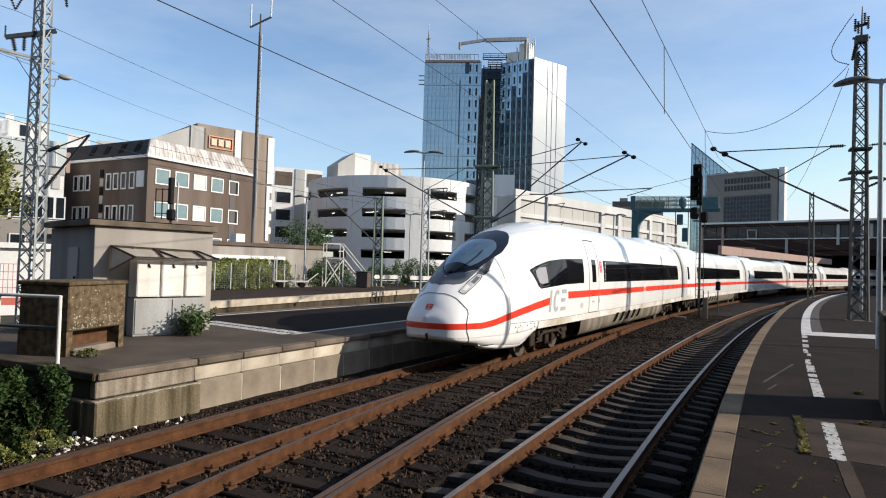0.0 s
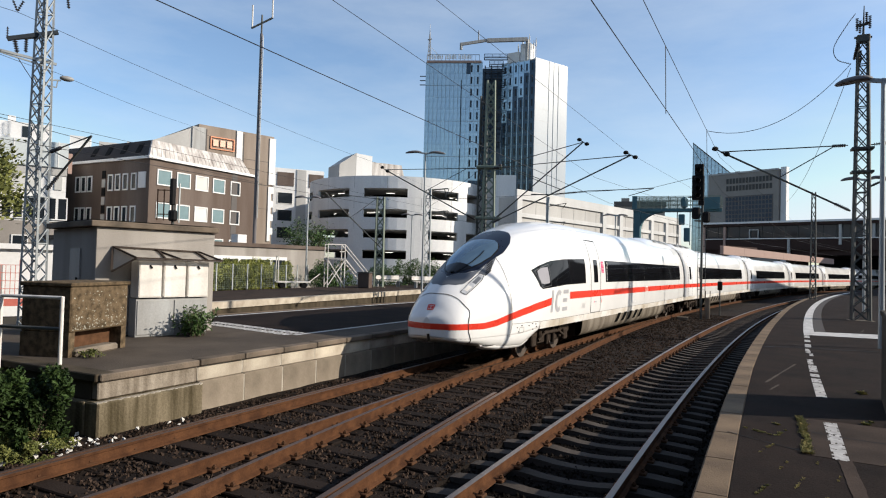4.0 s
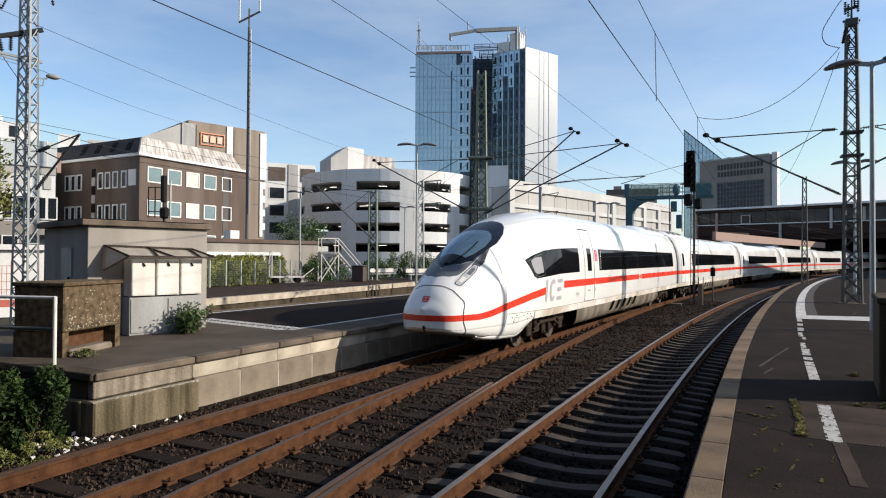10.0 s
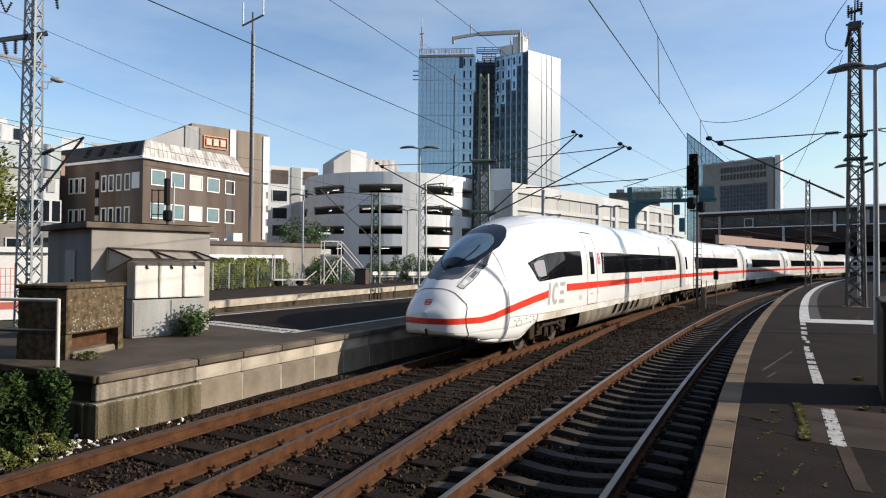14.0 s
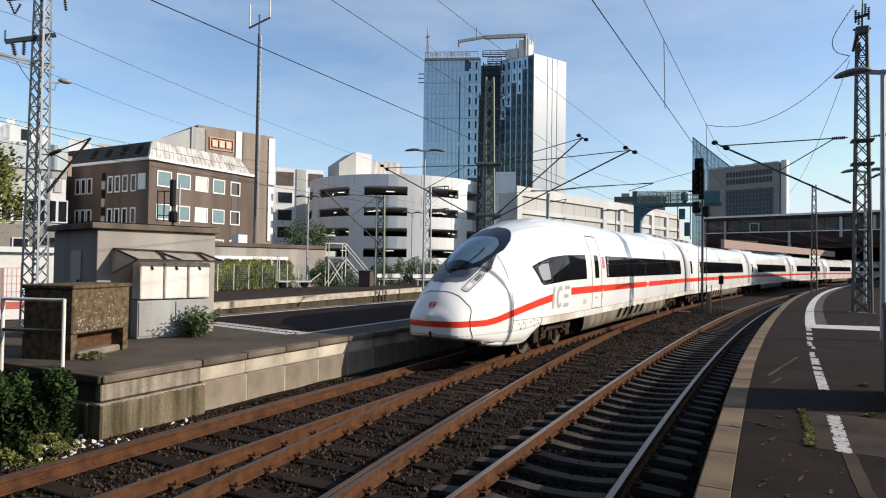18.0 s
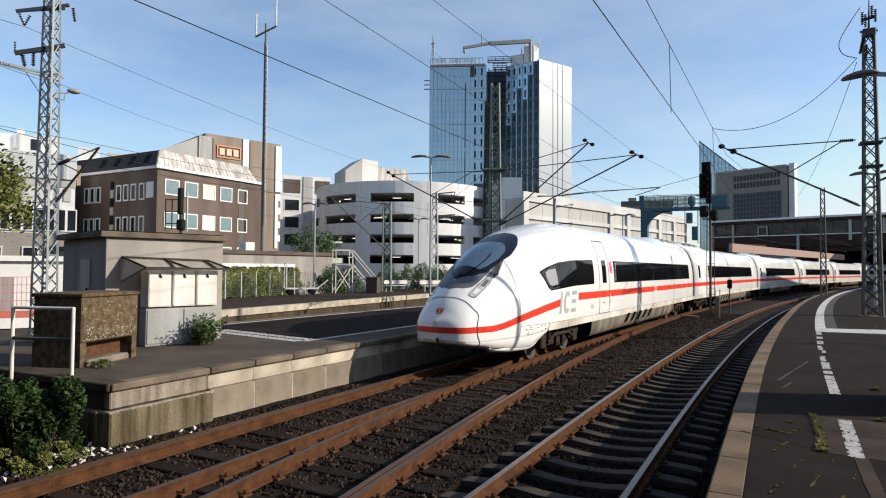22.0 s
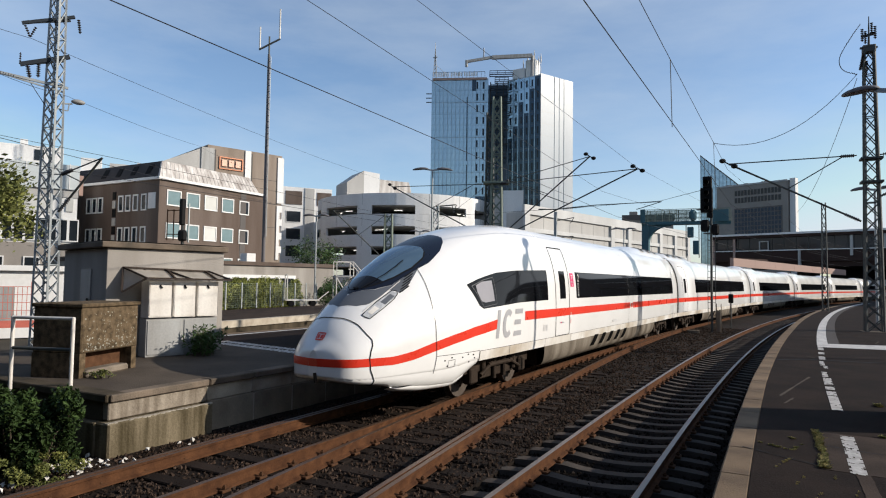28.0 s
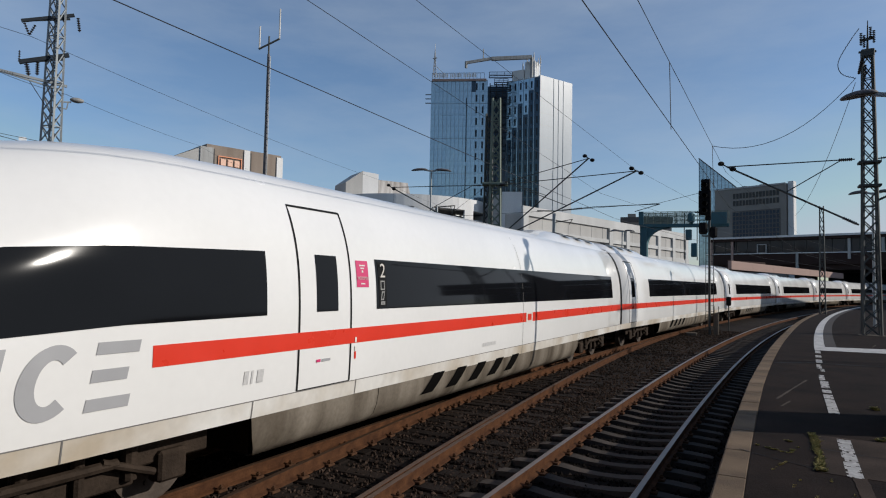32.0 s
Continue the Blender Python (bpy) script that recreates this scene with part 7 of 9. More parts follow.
# ---- buildings behind the station ----
def window_meshes(w, h, frame, pane, t=0.07):
    bm = B()
    for x0, x1, z0, z1 in ((-w / 2, w / 2, 0, t), (-w / 2, w / 2, h - t, h), (-w / 2, -w / 2 + t, t, h - t), (w / 2 - t, w / 2, t, h - t)):
        box(bm, x0, x1, -0.07, 0.02, z0, z1)
    fm_ = mesh_of(bm, frame)
    bm = B()
    box(bm, -w / 2 + t, w / 2 - t, -0.025, 0.0, t, h - t)
    return fm_, mesh_of(bm, pane)


def put_window(parent, meshes, m, label=""):
    w = share("window", meshes[0], parent, m, label)
    share("pane", meshes[1], w, Matrix.Identity(4))
    return w


def slab(name, parent, mat, x0, x1, y0, y1, z0, z1, label="", bevel=0.0):
    bm = B()
    box(bm, x0, x1, y0, y1, z0, z1, bevel=bevel)
    return part(name, bm, mat, parent, label)


# brown office building: long shaded side and sunlit front, mansard of pale metal
bm_, bl = face((-45.2, 24.0), (-45.6, 37.2))
br = thing("brown_office", bm_, "brown tiled office building with white-framed windows and a pale metal mansard", "building", "buildings")
BD = 18.5
slab("wall", br, M["facade_brown"], 0, bl, 0, BD, -0.5, 11.6, "brown tiled wall")
slab("cornice", br, M["facade_white"], -0.25, bl + 0.25, -0.25, BD + 0.2, 11.6, 11.85, "pale cornice")
bm = B()
v = [bm.verts.new(p) for p in ((-0.1, -0.1, 11.85), (bl - 0.9, -0.1, 11.85), (bl - 0.9, BD, 11.85), (-0.1, BD, 11.85), (0.75, 0.75, 13.5), (bl - 1.6, 0.75, 13.5), (bl - 1.6, BD - 0.7, 13.5), (0.75, BD - 0.7, 13.5))]
for q in ((1, 2, 6, 5), (2, 3, 7, 6), (3, 0, 4, 7), (4, 5, 6, 7)):
    bm.faces.new([v[i] for i in q])
# dark colour stands for the shade on the mansard's side
sr = part("slate_roof", bm, M["shaded_mansard"], br, "mansard side, darkened for its shade")
for k in range(4):
    bm = B()
    d = 1.6 + k * 2.3
    v = [bm.verts.new(p) for p in ((0.08, d, 12.3), (0.08, d + 0.7, 12.3), (0.54, d + 0.7, 13.2), (0.54, d, 13.2), (0.13, d, 12.25), (0.13, d + 0.7, 12.25), (0.6, d + 0.7, 13.15), (0.6, d, 13.15))]
    for q in ((0, 1, 2, 3), (0, 1, 5, 4), (1, 2, 6, 5), (2, 3, 7, 6), (3, 0, 4, 7)):
        bm.faces.new([v[i] for i in q])
    part("roof_window", bm, M["void"], sr, "dark roof window")
bm = B()
v = [bm.verts.new(p) for p in ((-0.12, -0.12, 11.85), (bl - 0.88, -0.12, 11.85), (bl - 1.58, 0.73, 13.52), (0.73, 0.73, 13.52), (-0.12, 0.1, 11.85), (bl - 0.88, 0.1, 11.85), (bl - 1.58, 0.9, 13.52), (0.73, 0.9, 13.52))]
for q in ((0, 1, 2, 3), (4, 5, 6, 7), (0, 3, 7, 4), (1, 2, 6, 5), (3, 2, 6, 7), (0, 1, 5, 4)):
    bm.faces.new([v[i] for i in q])
rf = part("mansard_roof", bm, M["roof_tin"], br, "pale streaked metal mansard")
for i in range(26):
    x = 0.2 + (bl - 1.3) * i / 25
    bm = B()
    bar(bm, (x - 0.1 * 0, -0.12, 11.87), (0.75 + (bl - 2.4) * i / 25, 0.73, 13.5), 0.05)
    part("seam", bm, M["roof_tin"], rf)
slab("corner_trim", br, M["facade_white"], bl - 0.12, bl + 0.05, -0.06, 0.1, -0.5, 11.6, "white corner trim")
wm = window_meshes(1.6, 1.5, M["facade_white"], M["pane"], 0.11)
wb = window_meshes(1.6, 1.5, M["facade_white"], M["blind"], 0.11)
wd = window_meshes(1.35, 1.5, M["facade_white"], M["pane_dark"], 0.11)
for r in range(3):
    for c in range(5):
        x = 1.6 + c * 2.17 + (0.05 if c == 4 else 0)
        z = 9.25 - 3.1 * r
        put_window(br, wd if c == 4 else (wb if c == 2 else wm), Matrix.Translation((x, 0, z)))
ws = window_meshes(0.8, 1.6, M["facade_white"], M["pane_dark"], 0.13)
for r in range(3):
    for d in (2.15, 3.4, 4.55, 5.65, 8.95, 9.95, 10.9):
        put_window(br, ws, Matrix.Translation((0, d, 8.75 - 3.1 * r)) @ Matrix.Rotation(-math.pi / 2, 4, "Z"))
slab("white_panel", br, M["facade_white"], -0.06, 0.0, 0.45, 1.5, 8.9, 10.4, "white wall panel")
for k in range(9):
    slab("stair_light", br, M["facade_grey"] if k % 2 else M["void"], -0.08, 0.0, 6.45, 6.95, 3.2 + k * 0.85, 3.95 + k * 0.85, "stair window strip")
slab("panel_strip", br, M["facade_dark"], 9.85, 10.6, -0.03, 0.0, -0.5, 11.6, "dark vertical panel strip")

# tan block with the orange sign, behind
tm_, tl_ = face((-57.0, 38.5), (-54.2, 48.2))
tb_ = thing("tan_stair_block", tm_, "tall tan and pale grey office block with an orange sign", "building", "buildings")
slab("wall", tb_, M["facade_tan"], 0, tl_, 0, 16, -0.5, 18.9, "tan panel wall")
slab("pale_strip", tb_, M["cab_grey"], -0.82, 0.8, -0.15, 2.0, 10, 18.5, "pale concrete strip")
slab("dark_strip", tb_, M["facade_dark"], 0.82, 1.0, -0.12, 0.0, 8, 18.4, "dark joint strip")
slab("pale_strip", tb_, M["facade_white"], 4.83, 5.62, -0.15, 0.0, 10, 18.85, "pale concrete strip")
slab("dark_strip", tb_, M["facade_dark"], 5.64, 5.85, -0.1, 0.0, 8, 18.6, "dark joint strip")
slab("pale_strip", tb_, M["facade_white"], 9.42, 10.3, -0.15, 0.0, 12.5, 18.6, "pale concrete strip")
for k in range(8):
    slab("edge_tooth", tb_, M["facade_white"], 9.42, 9.85 + 0.35 * (k % 2), -0.14, 0.0, 5 + k * 0.9, 5.9 + k * 0.9, "stepped pale edge")
for z_ in (9.2, 12.3, 15.4):
    slab("joint", tb_, M["facade_dark"], 1.0, 9.4, -0.012, 0.0, z_, z_ + 0.06)
bm = B()
v = [bm.verts.new(p) for p in ((-0.84, 0, 12.5), (-0.84, 0, 18.3), (-5.5, 0.3, 16.0), (-5.5, 0.3, 12.5), (-0.84, 8, 12.5), (-0.84, 8, 18.3), (-5.5, 8, 16), (-5.5, 8, 12.5))]
for q in ((0, 1, 2, 3), (4, 5, 6, 7), (1, 5, 6, 2), (3, 2, 6, 7), (0, 4, 5, 1)):
    bm.faces.new([v[i] for i in q])
part("sloped_wing", bm, M["facade_grey"], tb_, "grey sloping wing")
sgn = thing("roof_sign", tm_ @ Matrix.Translation((1.45, -0.05, 16.1)), "faded orange advertising sign of plain shapes on the tan block", "sign")
for x0, x1, z0, z1 in ((0, 3.1, 1.42, 1.54), (0, 3.1, 0.0, 0.1), (0.0, 0.12, 0.1, 1.42), (2.98, 3.1, 0.1, 1.42)):
    bm = B()
    box(bm, x0, x1, -0.1, 0.0, z0, z1)
    part("frame_bar", bm, M["sign_orange"], sgn, "orange frame bar")
for x in (0.3, 1.2, 2.1):
    bm = B()
    box(bm, x, x + 0.7, -0.1, 0.0, 0.35, 1.2, bevel=0.04)
    part("shape", bm, M["sign_pale"], sgn, "pale orange raised shape")
# white and grey block to its right
wm_, wl_ = face((-71.0, 64.8), (-66.0, 71.8))
wt = thing("white_office", wm_, "white and grey office block with ribbon windows", "building", "buildings")
slab("wall", wt, M["facade_white"], 0, wl_, 0, 14, -0.5, 18.3, "white wall")
slab("grey_strip", wt, M["facade_grey"], 3.9, 5.5, -0.15, 0, -0.5, 18.2, "grey vertical strip")
slab("brown_panel", wt, M["facade_brown"], 0.6, 3.4, -0.1, 0, 15.3, 17.6, "brown panel")
slab("brown_panel", wt, M["facade_brown"], 6.0, wl_ - 0.1, -0.1, 0, 15.3, 17.6, "brown panel")
wq = window_meshes(2.6, 2.0, M["facade_white"], M["pane_dark"], 0.1)
for r in range(5):
    for x in (2.0, 7.4):
        put_window(wt, wq, Matrix.Translation((x, 0, 12.2 - r * 2.95)))

# round car park
GX, GY, GR = -49.6, 70.8, 13.8
gt_ = math.degrees(math.atan2(EYE.x - GX, EYE.y - GY))
gar = thing("round_car_park", pose(GX, GY, 0, 0, 0, -gt_), "round white multi-storey car park with dark openings", "building", "buildings")


def ring_band(r0, r1, z0, z1, a0=0.0, a1=360.0, seg=72):
    bm = B()
    n = max(2, int(seg * (a1 - a0) / 360))
    prev = None
    full = abs(a1 - a0 - 360) < 1e-3
    first = None
    for i in range(n + 1):
        a = radians(a0 + (a1 - a0) * i / n)
        s, c = math.sin(a), math.cos(a)
        cur = [bm.verts.new((r * s, r * c, z)) for r, z in ((r1, z0), (r1, z1), (r0, z1), (r0, z0))]
        if prev:
            for k in range(4):
                bm.faces.new((prev[k], prev[(k + 1) % 4], cur[(k + 1) % 4], cur[k]))
        prev, first = cur, first or cur
    if not full:
        bm.faces.new(first)
        bm.faces.new(prev)
    return bm


for i, zc in enumerate((12.35, 9.45, 6.6, 3.75)):
    part("parapet", ring_band(GR - 0.3, GR, zc + 0.6, zc + (2.3 if i == 0 else 2.27)), M["facade_white"], gar, "white curved parapet", smooth=False)
    part("floor_slab", ring_band(1.0, GR - 0.35, zc + 0.45, zc + 0.62), M["facade_grey"], gar)
part("parapet", ring_band(GR - 0.3, GR, -0.5, 3.15), M["facade_white"], gar, "white curved parapet")
# the core's near-black colour gives the openings their interior shade
part("core", ring_band(6.0, 6.5, -0.5, 14.2), M["void"], gar, "ramp core, near-black for the unlit decks")
part("roof", ring_band(0.5, GR - 0.31, 14.0, 14.2), M["facade_grey"], gar)
for a0, a1 in ((20.1, 29.4), (57.1, 66.9), (-18.5, -5.7), (-47.2, -39.3), (-72.0, -61.7), (95, 108), (130, 143), (165, 178), (200, 213), (235, 248), (270, 278)):
    for zc in (12.35, 9.45, 6.6, 3.75):
        part("pillar", ring_band(GR - 0.28, GR + 0.004, zc - 0.62, zc + 0.61, a0, a1, 144), M["facade_white"], gar)
for a in range(-80, 90, 20):
    for zc in (12.35, 9.45, 6.6):
        part("panel_joint", ring_band(GR - 0.05, GR + 0.006, zc + 0.62, zc + 2.25, a + 6, a + 6.18, 720), M["cab_grey"], gar)
rng = random.Random(21)
for zc in (12.35, 9.45, 6.6, 3.75):
    for a in range(-75, 85, 9):
        if rng.random() < 0.55:
            continue
        x, y = (GR - rng.uniform(2.2, 4.5)) * math.sin(radians(a)), (GR - rng.uniform(2.2, 4.5)) * math.cos(radians(a))
        bm = B()
        box(bm, -0.6, 0.6, -0.05, 0.05, -0.03, 0.03, Matrix.Translation((x, y, zc + 0.32)) @ Matrix.Rotation(radians(rng.uniform(-25, 25) - a), 4, "Z"))
        part("tube_light", bm, M["tube"], gar, "lit tube lamp under the deck")
ph = thing("rooftop_penthouse", pose(GX, GY, 14.2, 0, 0, -gt_) @ Matrix.Translation((7.25, 3.3, 0)) @ Matrix.Rotation(radians(26), 4, "Z") @ Matrix.Diagonal((0.98, 1, 0.86, 1)) @ Matrix.Translation((-8.0, -3.3, 0)), "white gabled stair head on the car park roof", "building")
bm = B()
v = [bm.verts.new(p) for p in ((11.8, 3.4, 0), (9.15, 3.2, 0), (9.15, 3.2, 5.15), (11.8, 3.4, 2.95), (11.8, 8, 0), (9.15, 8, 0), (9.15, 8, 5.15), (11.8, 8, 2.95))]
for q in ((0, 1, 2, 3), (4, 5, 6, 7), (2, 3, 7, 6), (0, 3, 7, 4), (1, 2, 6, 5)):
    bm.faces.new([v[i] for i in q])
part("gable", bm, M["facade_grey"], ph, "grey gable wall")
bm = B()
v = [bm.verts.new(p) for p in ((9.14, 3.1, 0), (6.57, 2.95, 0), (6.57, 2.95, 2.0), (9.14, 3.1, 2.6), (9.14, 5.6, 5.1), (6.57, 5.6, 4.9), (9.14, 8, 0), (6.57, 8, 0), (9.14, 8, 5.1), (6.57, 8, 4.9))]
for q in ((0, 1, 2, 3), (3, 2, 5, 4), (4, 5, 9, 8), (6, 7, 9, 8), (1, 7, 9, 5, 2)):
    bm.faces.new([v[i] for i in q])
part("wall", bm, M["facade_white"], ph, "white wall with a sloping front")
slab("eave", ph, M["facade_grey"], 6.5, 9.2, 2.9, 3.1, 2.3, 2.45)
bm = B()
v = [bm.verts.new(p) for p in ((6.55, 3.2, 0), (0.6, 3.2, 0), (0.6, 3.2, 1.0), (6.55, 3.2, 1.4), (1.6, 5.0, 3.9), (6.55, 5.0, 3.9), (6.55, 8, 0), (0.6, 8, 0), (1.6, 8, 3.9), (6.55, 8, 3.9))]
for q in ((0, 1, 2, 3), (3, 2, 4, 5), (5, 4, 8, 9), (6, 7, 8, 9), (1, 7, 8, 4, 2)):
    bm.faces.new([v[i] for i in q])
part("roof", bm, M["roof_tin"], ph, "pale ribbed metal roof")
for k in range(12):
    x = 1.2 + k * 0.45
    bm = B()
    bar(bm, (x, 3.18, 1.05 + 0.03 * k), (x + 0.3, 4.98, 3.92), 0.07)
    part("rib", bm, M["facade_white"], ph)

# long banded car park running away to the right
pm_, pl_ = face((-28.6, 70.2), (-16.0, 128.0))
pk = thing("long_car_park", pm_, "long white banded parking deck with grey panels", "building", "buildings")
slab("wall", pk, M["facade_grey"], 0.1, pl_, 0.3, 16, -0.5, 12.6, "grey panel wall")
for z0, z1 in ((12.3, 13.65), (9.75, 10.35), (7.3, 8.4), (4.6, 5.6), (1.5, 2.8)):
    slab("band", pk, M["deck_concrete"], 0, pl_, 0, 0.4, z0, z1, "white concrete band")
for x in (0, 25.0, 31.2, 38.0, 44.2, 51.0, 57.5):
    slab("pier", pk, M["deck_concrete"], x, x + 1.2, -0.1, 0.3, -0.5, 12.3, "white pier")
for k in range(16):
    slab("panel_joint", pk, M["cab_grey"], 1.6 + k * 3.6, 1.66 + k * 3.6, 0.27, 0.3, 5.6, 12.3)
dk_, dl_ = face((-36.6, 152.0), (-24.6, 154.7))
db = thing("distant_block", dk_, "distant drab grey block with a flat dark roof behind the gantry", "building", "buildings")
slab("wall", db, M["facade_drab"], 0, dl_, 0, 8, -0.5, 19.1, "drab grey wall")
slab("roof", db, M["facade_dark"], -0.3, dl_ + 0.3, -0.3, 8.2, 19.1, 20.4, "dark flat roof")
slab("roof_box", db, M["facade_drab"], 1.5, 3.5, 1, 5, 20.4, 21.4)
qm_, ql_ = face((-32.3, 70.8), (-29.6, 72.0))
pt = thing("stair_tower", qm_, "white concrete stair tower beside the round car park", "building", "buildings")
slab("wall", pt, M["facade_white"], 0, ql_, 0, 6, -0.5, 15.9, "white wall")
slab("side_wall", pt, M["facade_grey"], -1.9, 0, 0.5, 5, -0.5, 15.5, "grey wall")

# glass tower
TZ = 54.3
xm_, xl_ = face((-76.9, 121.3), (-63.9, 127.6))
tw = thing("office_tower", xm_, "tall blue glass office tower with a sunlit white end wall", "building", "buildings")
slab("wall", tw, M["facade_grey"], 0.1, xl_ - 0.1, 0.15, 12, -0.5, TZ - 0.3)
NC, NR = 14, 18
pw, phh = xl_ / NC, (TZ - 0.5) / NR
bm = B()
box(bm, 0.03, pw - 0.03, 0.0, 0.12, 0.015, phh - 0.015)
PANE = mesh_of(bm, M["curtain_wall"])
bm = B()
box(bm, 0.03, pw - 0.03, 0.0, 0.12, 0.015, phh - 0.015)
PANE_D = mesh_of(bm, M["curtain_dark"])
bm = B()
box(bm, 0, 0.42, -0.05, 0.1, 0, 1.75)
SLIT = mesh_of(bm, M["pane_dark"])
rng = random.Random(8)
for r in range(5, NR):
    for c in range(NC):
        dark = (c == 10 and r == NR - 1) or (c > 9 and r < 7) or (c > 10 and r < 8)
        share("pane", PANE_D if dark else PANE, tw, Matrix.Translation((c * pw, rng.uniform(-0.01, 0.02), r * phh)) @ Matrix.Rotation(rng.uniform(-0.012, 0.012), 4, "Z") @ Matrix.Rotation(rng.uniform(-0.012, 0.012), 4, "X") @ Matrix.Diagonal((1, 1, 1.0 if r % 3 else 0.975, 1)))
    for x in (0.79, 0.90):
        share("slit_window", SLIT, tw, Matrix.Translation((x * xl_, 0, r * phh + 0.5)))
slab("dark_joint", tw, M["void"], 0.622 * xl_, 0.622 * xl_ + 0.2, -0.03, 0.1, 5 * phh, TZ - 5.0, "dark vertical joint")
slab("base_wall", tw, M["curtain_wall"], 0, xl_, 0.02, 0.15, -0.5, 5 * phh)
# recess with steel bracing
slab("recess", tw, M["curtain_dark"], xl_ - 0.1, xl_ + 5.5, 3.5, 10, -0.5, TZ - 1.0, "recessed glazing")
slab("recess_low", tw, M["curtain_dark"], xl_ - 0.05, xl_ + 5.4, 3.4, 3.49, -0.5, TZ - 21, "dark recessed glazing")
rng = random.Random(14)
for i in range(13):
    z = TZ + 0.4 - i * 1.75
    x0 = xl_ + 0.3 + 1.2 * (i % 2) + 0.12 * i
    x1 = xl_ + 5.2 + 0.9 * ((i + 1) % 2) - 0.14 * i
    bm = B()
    for zz, w in ((z, 0.2), (z + 0.95, 0.12)):
        bar(bm, (x0, -0.7, zz), (x1, -0.7, zz), w)
        bar(bm, (x0, 0.9, zz), (x1, 0.9, zz), w)
        for x in (x0, x1):
            bar(bm, (x, -0.7, zz), (x, 0.9, zz), w)
    for k in range(4):
        x = x0 + (x1 - x0) * k / 3
        bar(bm, (x, -0.7, z), (x, -0.7, z + 0.95), 0.11)
    part("balcony", bm, M["steel_dark"], tw, "open steel balcony cage")
for x in (0.4, 2.0, 3.6):
    slab("mullion", tw, M["steel_dark"], xl_ + x, xl_ + x + 0.25, 0.95, 1.2, 10, TZ - 1)
# right block: dark glass face and white end wall
ym_, yl_ = face((-60.3, 131.5), (-51.3, 131.2))
tr_ = thing("office_tower_wing", ym_, "dark glass tower wing with a bright white end wall", "building", "buildings")
slab("wall", tr_, M["facade_grey"], 0.1, yl_ - 0.1, 0.15, 10, -0.5, TZ - 0.2)
for c in range(6):
    for r in range(5, NR):
        f = tr_
        # pale panes above a jagged edge draw a reflection on the wing
        share("pane", PANE_D if r < 13.2 + c * 0.75 + 0.9 * ((c * 7 + r * 3) % 3 - 1) else PANE, f, Matrix.Translation((c * yl_ / 6, 0, r * phh)) @ Matrix.Diagonal((yl_ / 6 / pw * 0.98, 1, 1, 1)))
    for r in range(6, NR):
        share("slit_window", SLIT, tr_, Matrix.Translation((c * yl_ / 6 + 0.55, -0.02, r * phh + 0.5)))
    slab("fin", tr_, M["curtain_wall"], c * yl_ / 6 - 0.06, c * yl_ / 6 + 0.06, -0.25, 0, 5 * phh, TZ - 0.2, "pale vertical fin")
slab("base_wall", tr_, M["curtain_dark"], 0, yl_, 0.02, 0.15, -0.5, 5 * phh)
zm_, zl_ = face((-51.3, 131.2), (-46.7, 141.5))
te = thing("tower_end_wall", zm_, "bright white panelled end wall of the glass tower", "building", "buildings")
for i, (a, b) in enumerate(((0, 0.40), (0.42, 0.55), (0.57, 0.70), (0.72, 1.0))):
    slab("panel", te, M["tower_white"], a * zl_, b * zl_, -0.12, 0.4, -0.5, TZ + 0.0, "smooth white wall panel")
slab("joint", te, M["curtain_wall"], 0.05, zl_ - 0.05, 0.0, 4, -0.5, TZ - 0.1, "narrow glass joint")
for r in range(0, NR):
    slab("course", te, M["facade_grey"], 0.0, zl_ * 0.4, -0.125, -0.05, r * phh, r * phh + 0.05)
# the wing and the end wall belong to the tower
for wing in (tr_, te):
    for ch in list(wing.children):
        ch.matrix_basis = xm_.inverted() @ wing.matrix_basis @ ch.matrix_basis
        ch.parent = tw
    bpy.data.objects.remove(wing)
# roof: plant, crane, sign band
rt = thing("roof_plant", Matrix.Translation((-54.6, 134.0, TZ)), "grey roof plant boxes with aerials on the tower", "plant")
bm = B()
box(bm, -1.6, 1.2, -1, 2, 0, 4.6, bevel=0.1)
part("plant_box", bm, M["facade_white"], rt)
bm = B()
box(bm, -5.2, -1.8, -1, 2, 0, 2.8, bevel=0.1)
part("plant_box", bm, M["facade_white"], rt)
for x, h in ((-1.4, 6.5), (0.4, 7.2), (1.6, 5.5), (2.2, 6.0), (-2.6, 5.2)):
    bm = B()
    bar(bm, (x, 0, 0), (x, 0, h), 0.14, sides=6)
    bar(bm, (x, 0, h - 2.2), (x, 0, h - 0.7), 0.32, sides=6)
    part("aerial", bm, M["cab_white"], rt, "white aerial")
cr = thing("facade_crane", Matrix.Translation((-54.2, 132.6, TZ)), "grey roof-top access crane with a long jib", "crane")
bm = B()
bar(bm, (0, 0, 0), (0, 0, 5.4), 0.6)
part("mast", bm, M["cab_grey"], cr)
bm = B()
bar(bm, (0, 0, 5.4), (-8.5, -5.6, 4.6), 0.75, 0.9)
bar(bm, (-8.3, -5.5, 4.7), (-14.0, -9.3, 3.3), 0.55, 0.65)
bar(bm, (-13.8, -9.2, 3.7), (-13.8, -9.2, 2.0), 0.5)
bar(bm, (-10.2, -6.8, 4.4), (-10.2, -6.8, 7.0), 0.2)
part("jib", bm, M["cab_grey"], cr)
sb = thing("roof_letter_frame", xm_ @ Matrix.Translation((0.2, 0, TZ - 0.3)), "roof-edge sign of plain bars on a steel frame with red edge", "sign")
bm = B()
for i in range(26):
    if i in (9, 17):
        continue
    box(bm, 0.45 + i * 0.42, 0.72 + i * 0.42, -0.1, 0.05, 0.6, 1.5 + 0.3 * (i % 3 == 0))
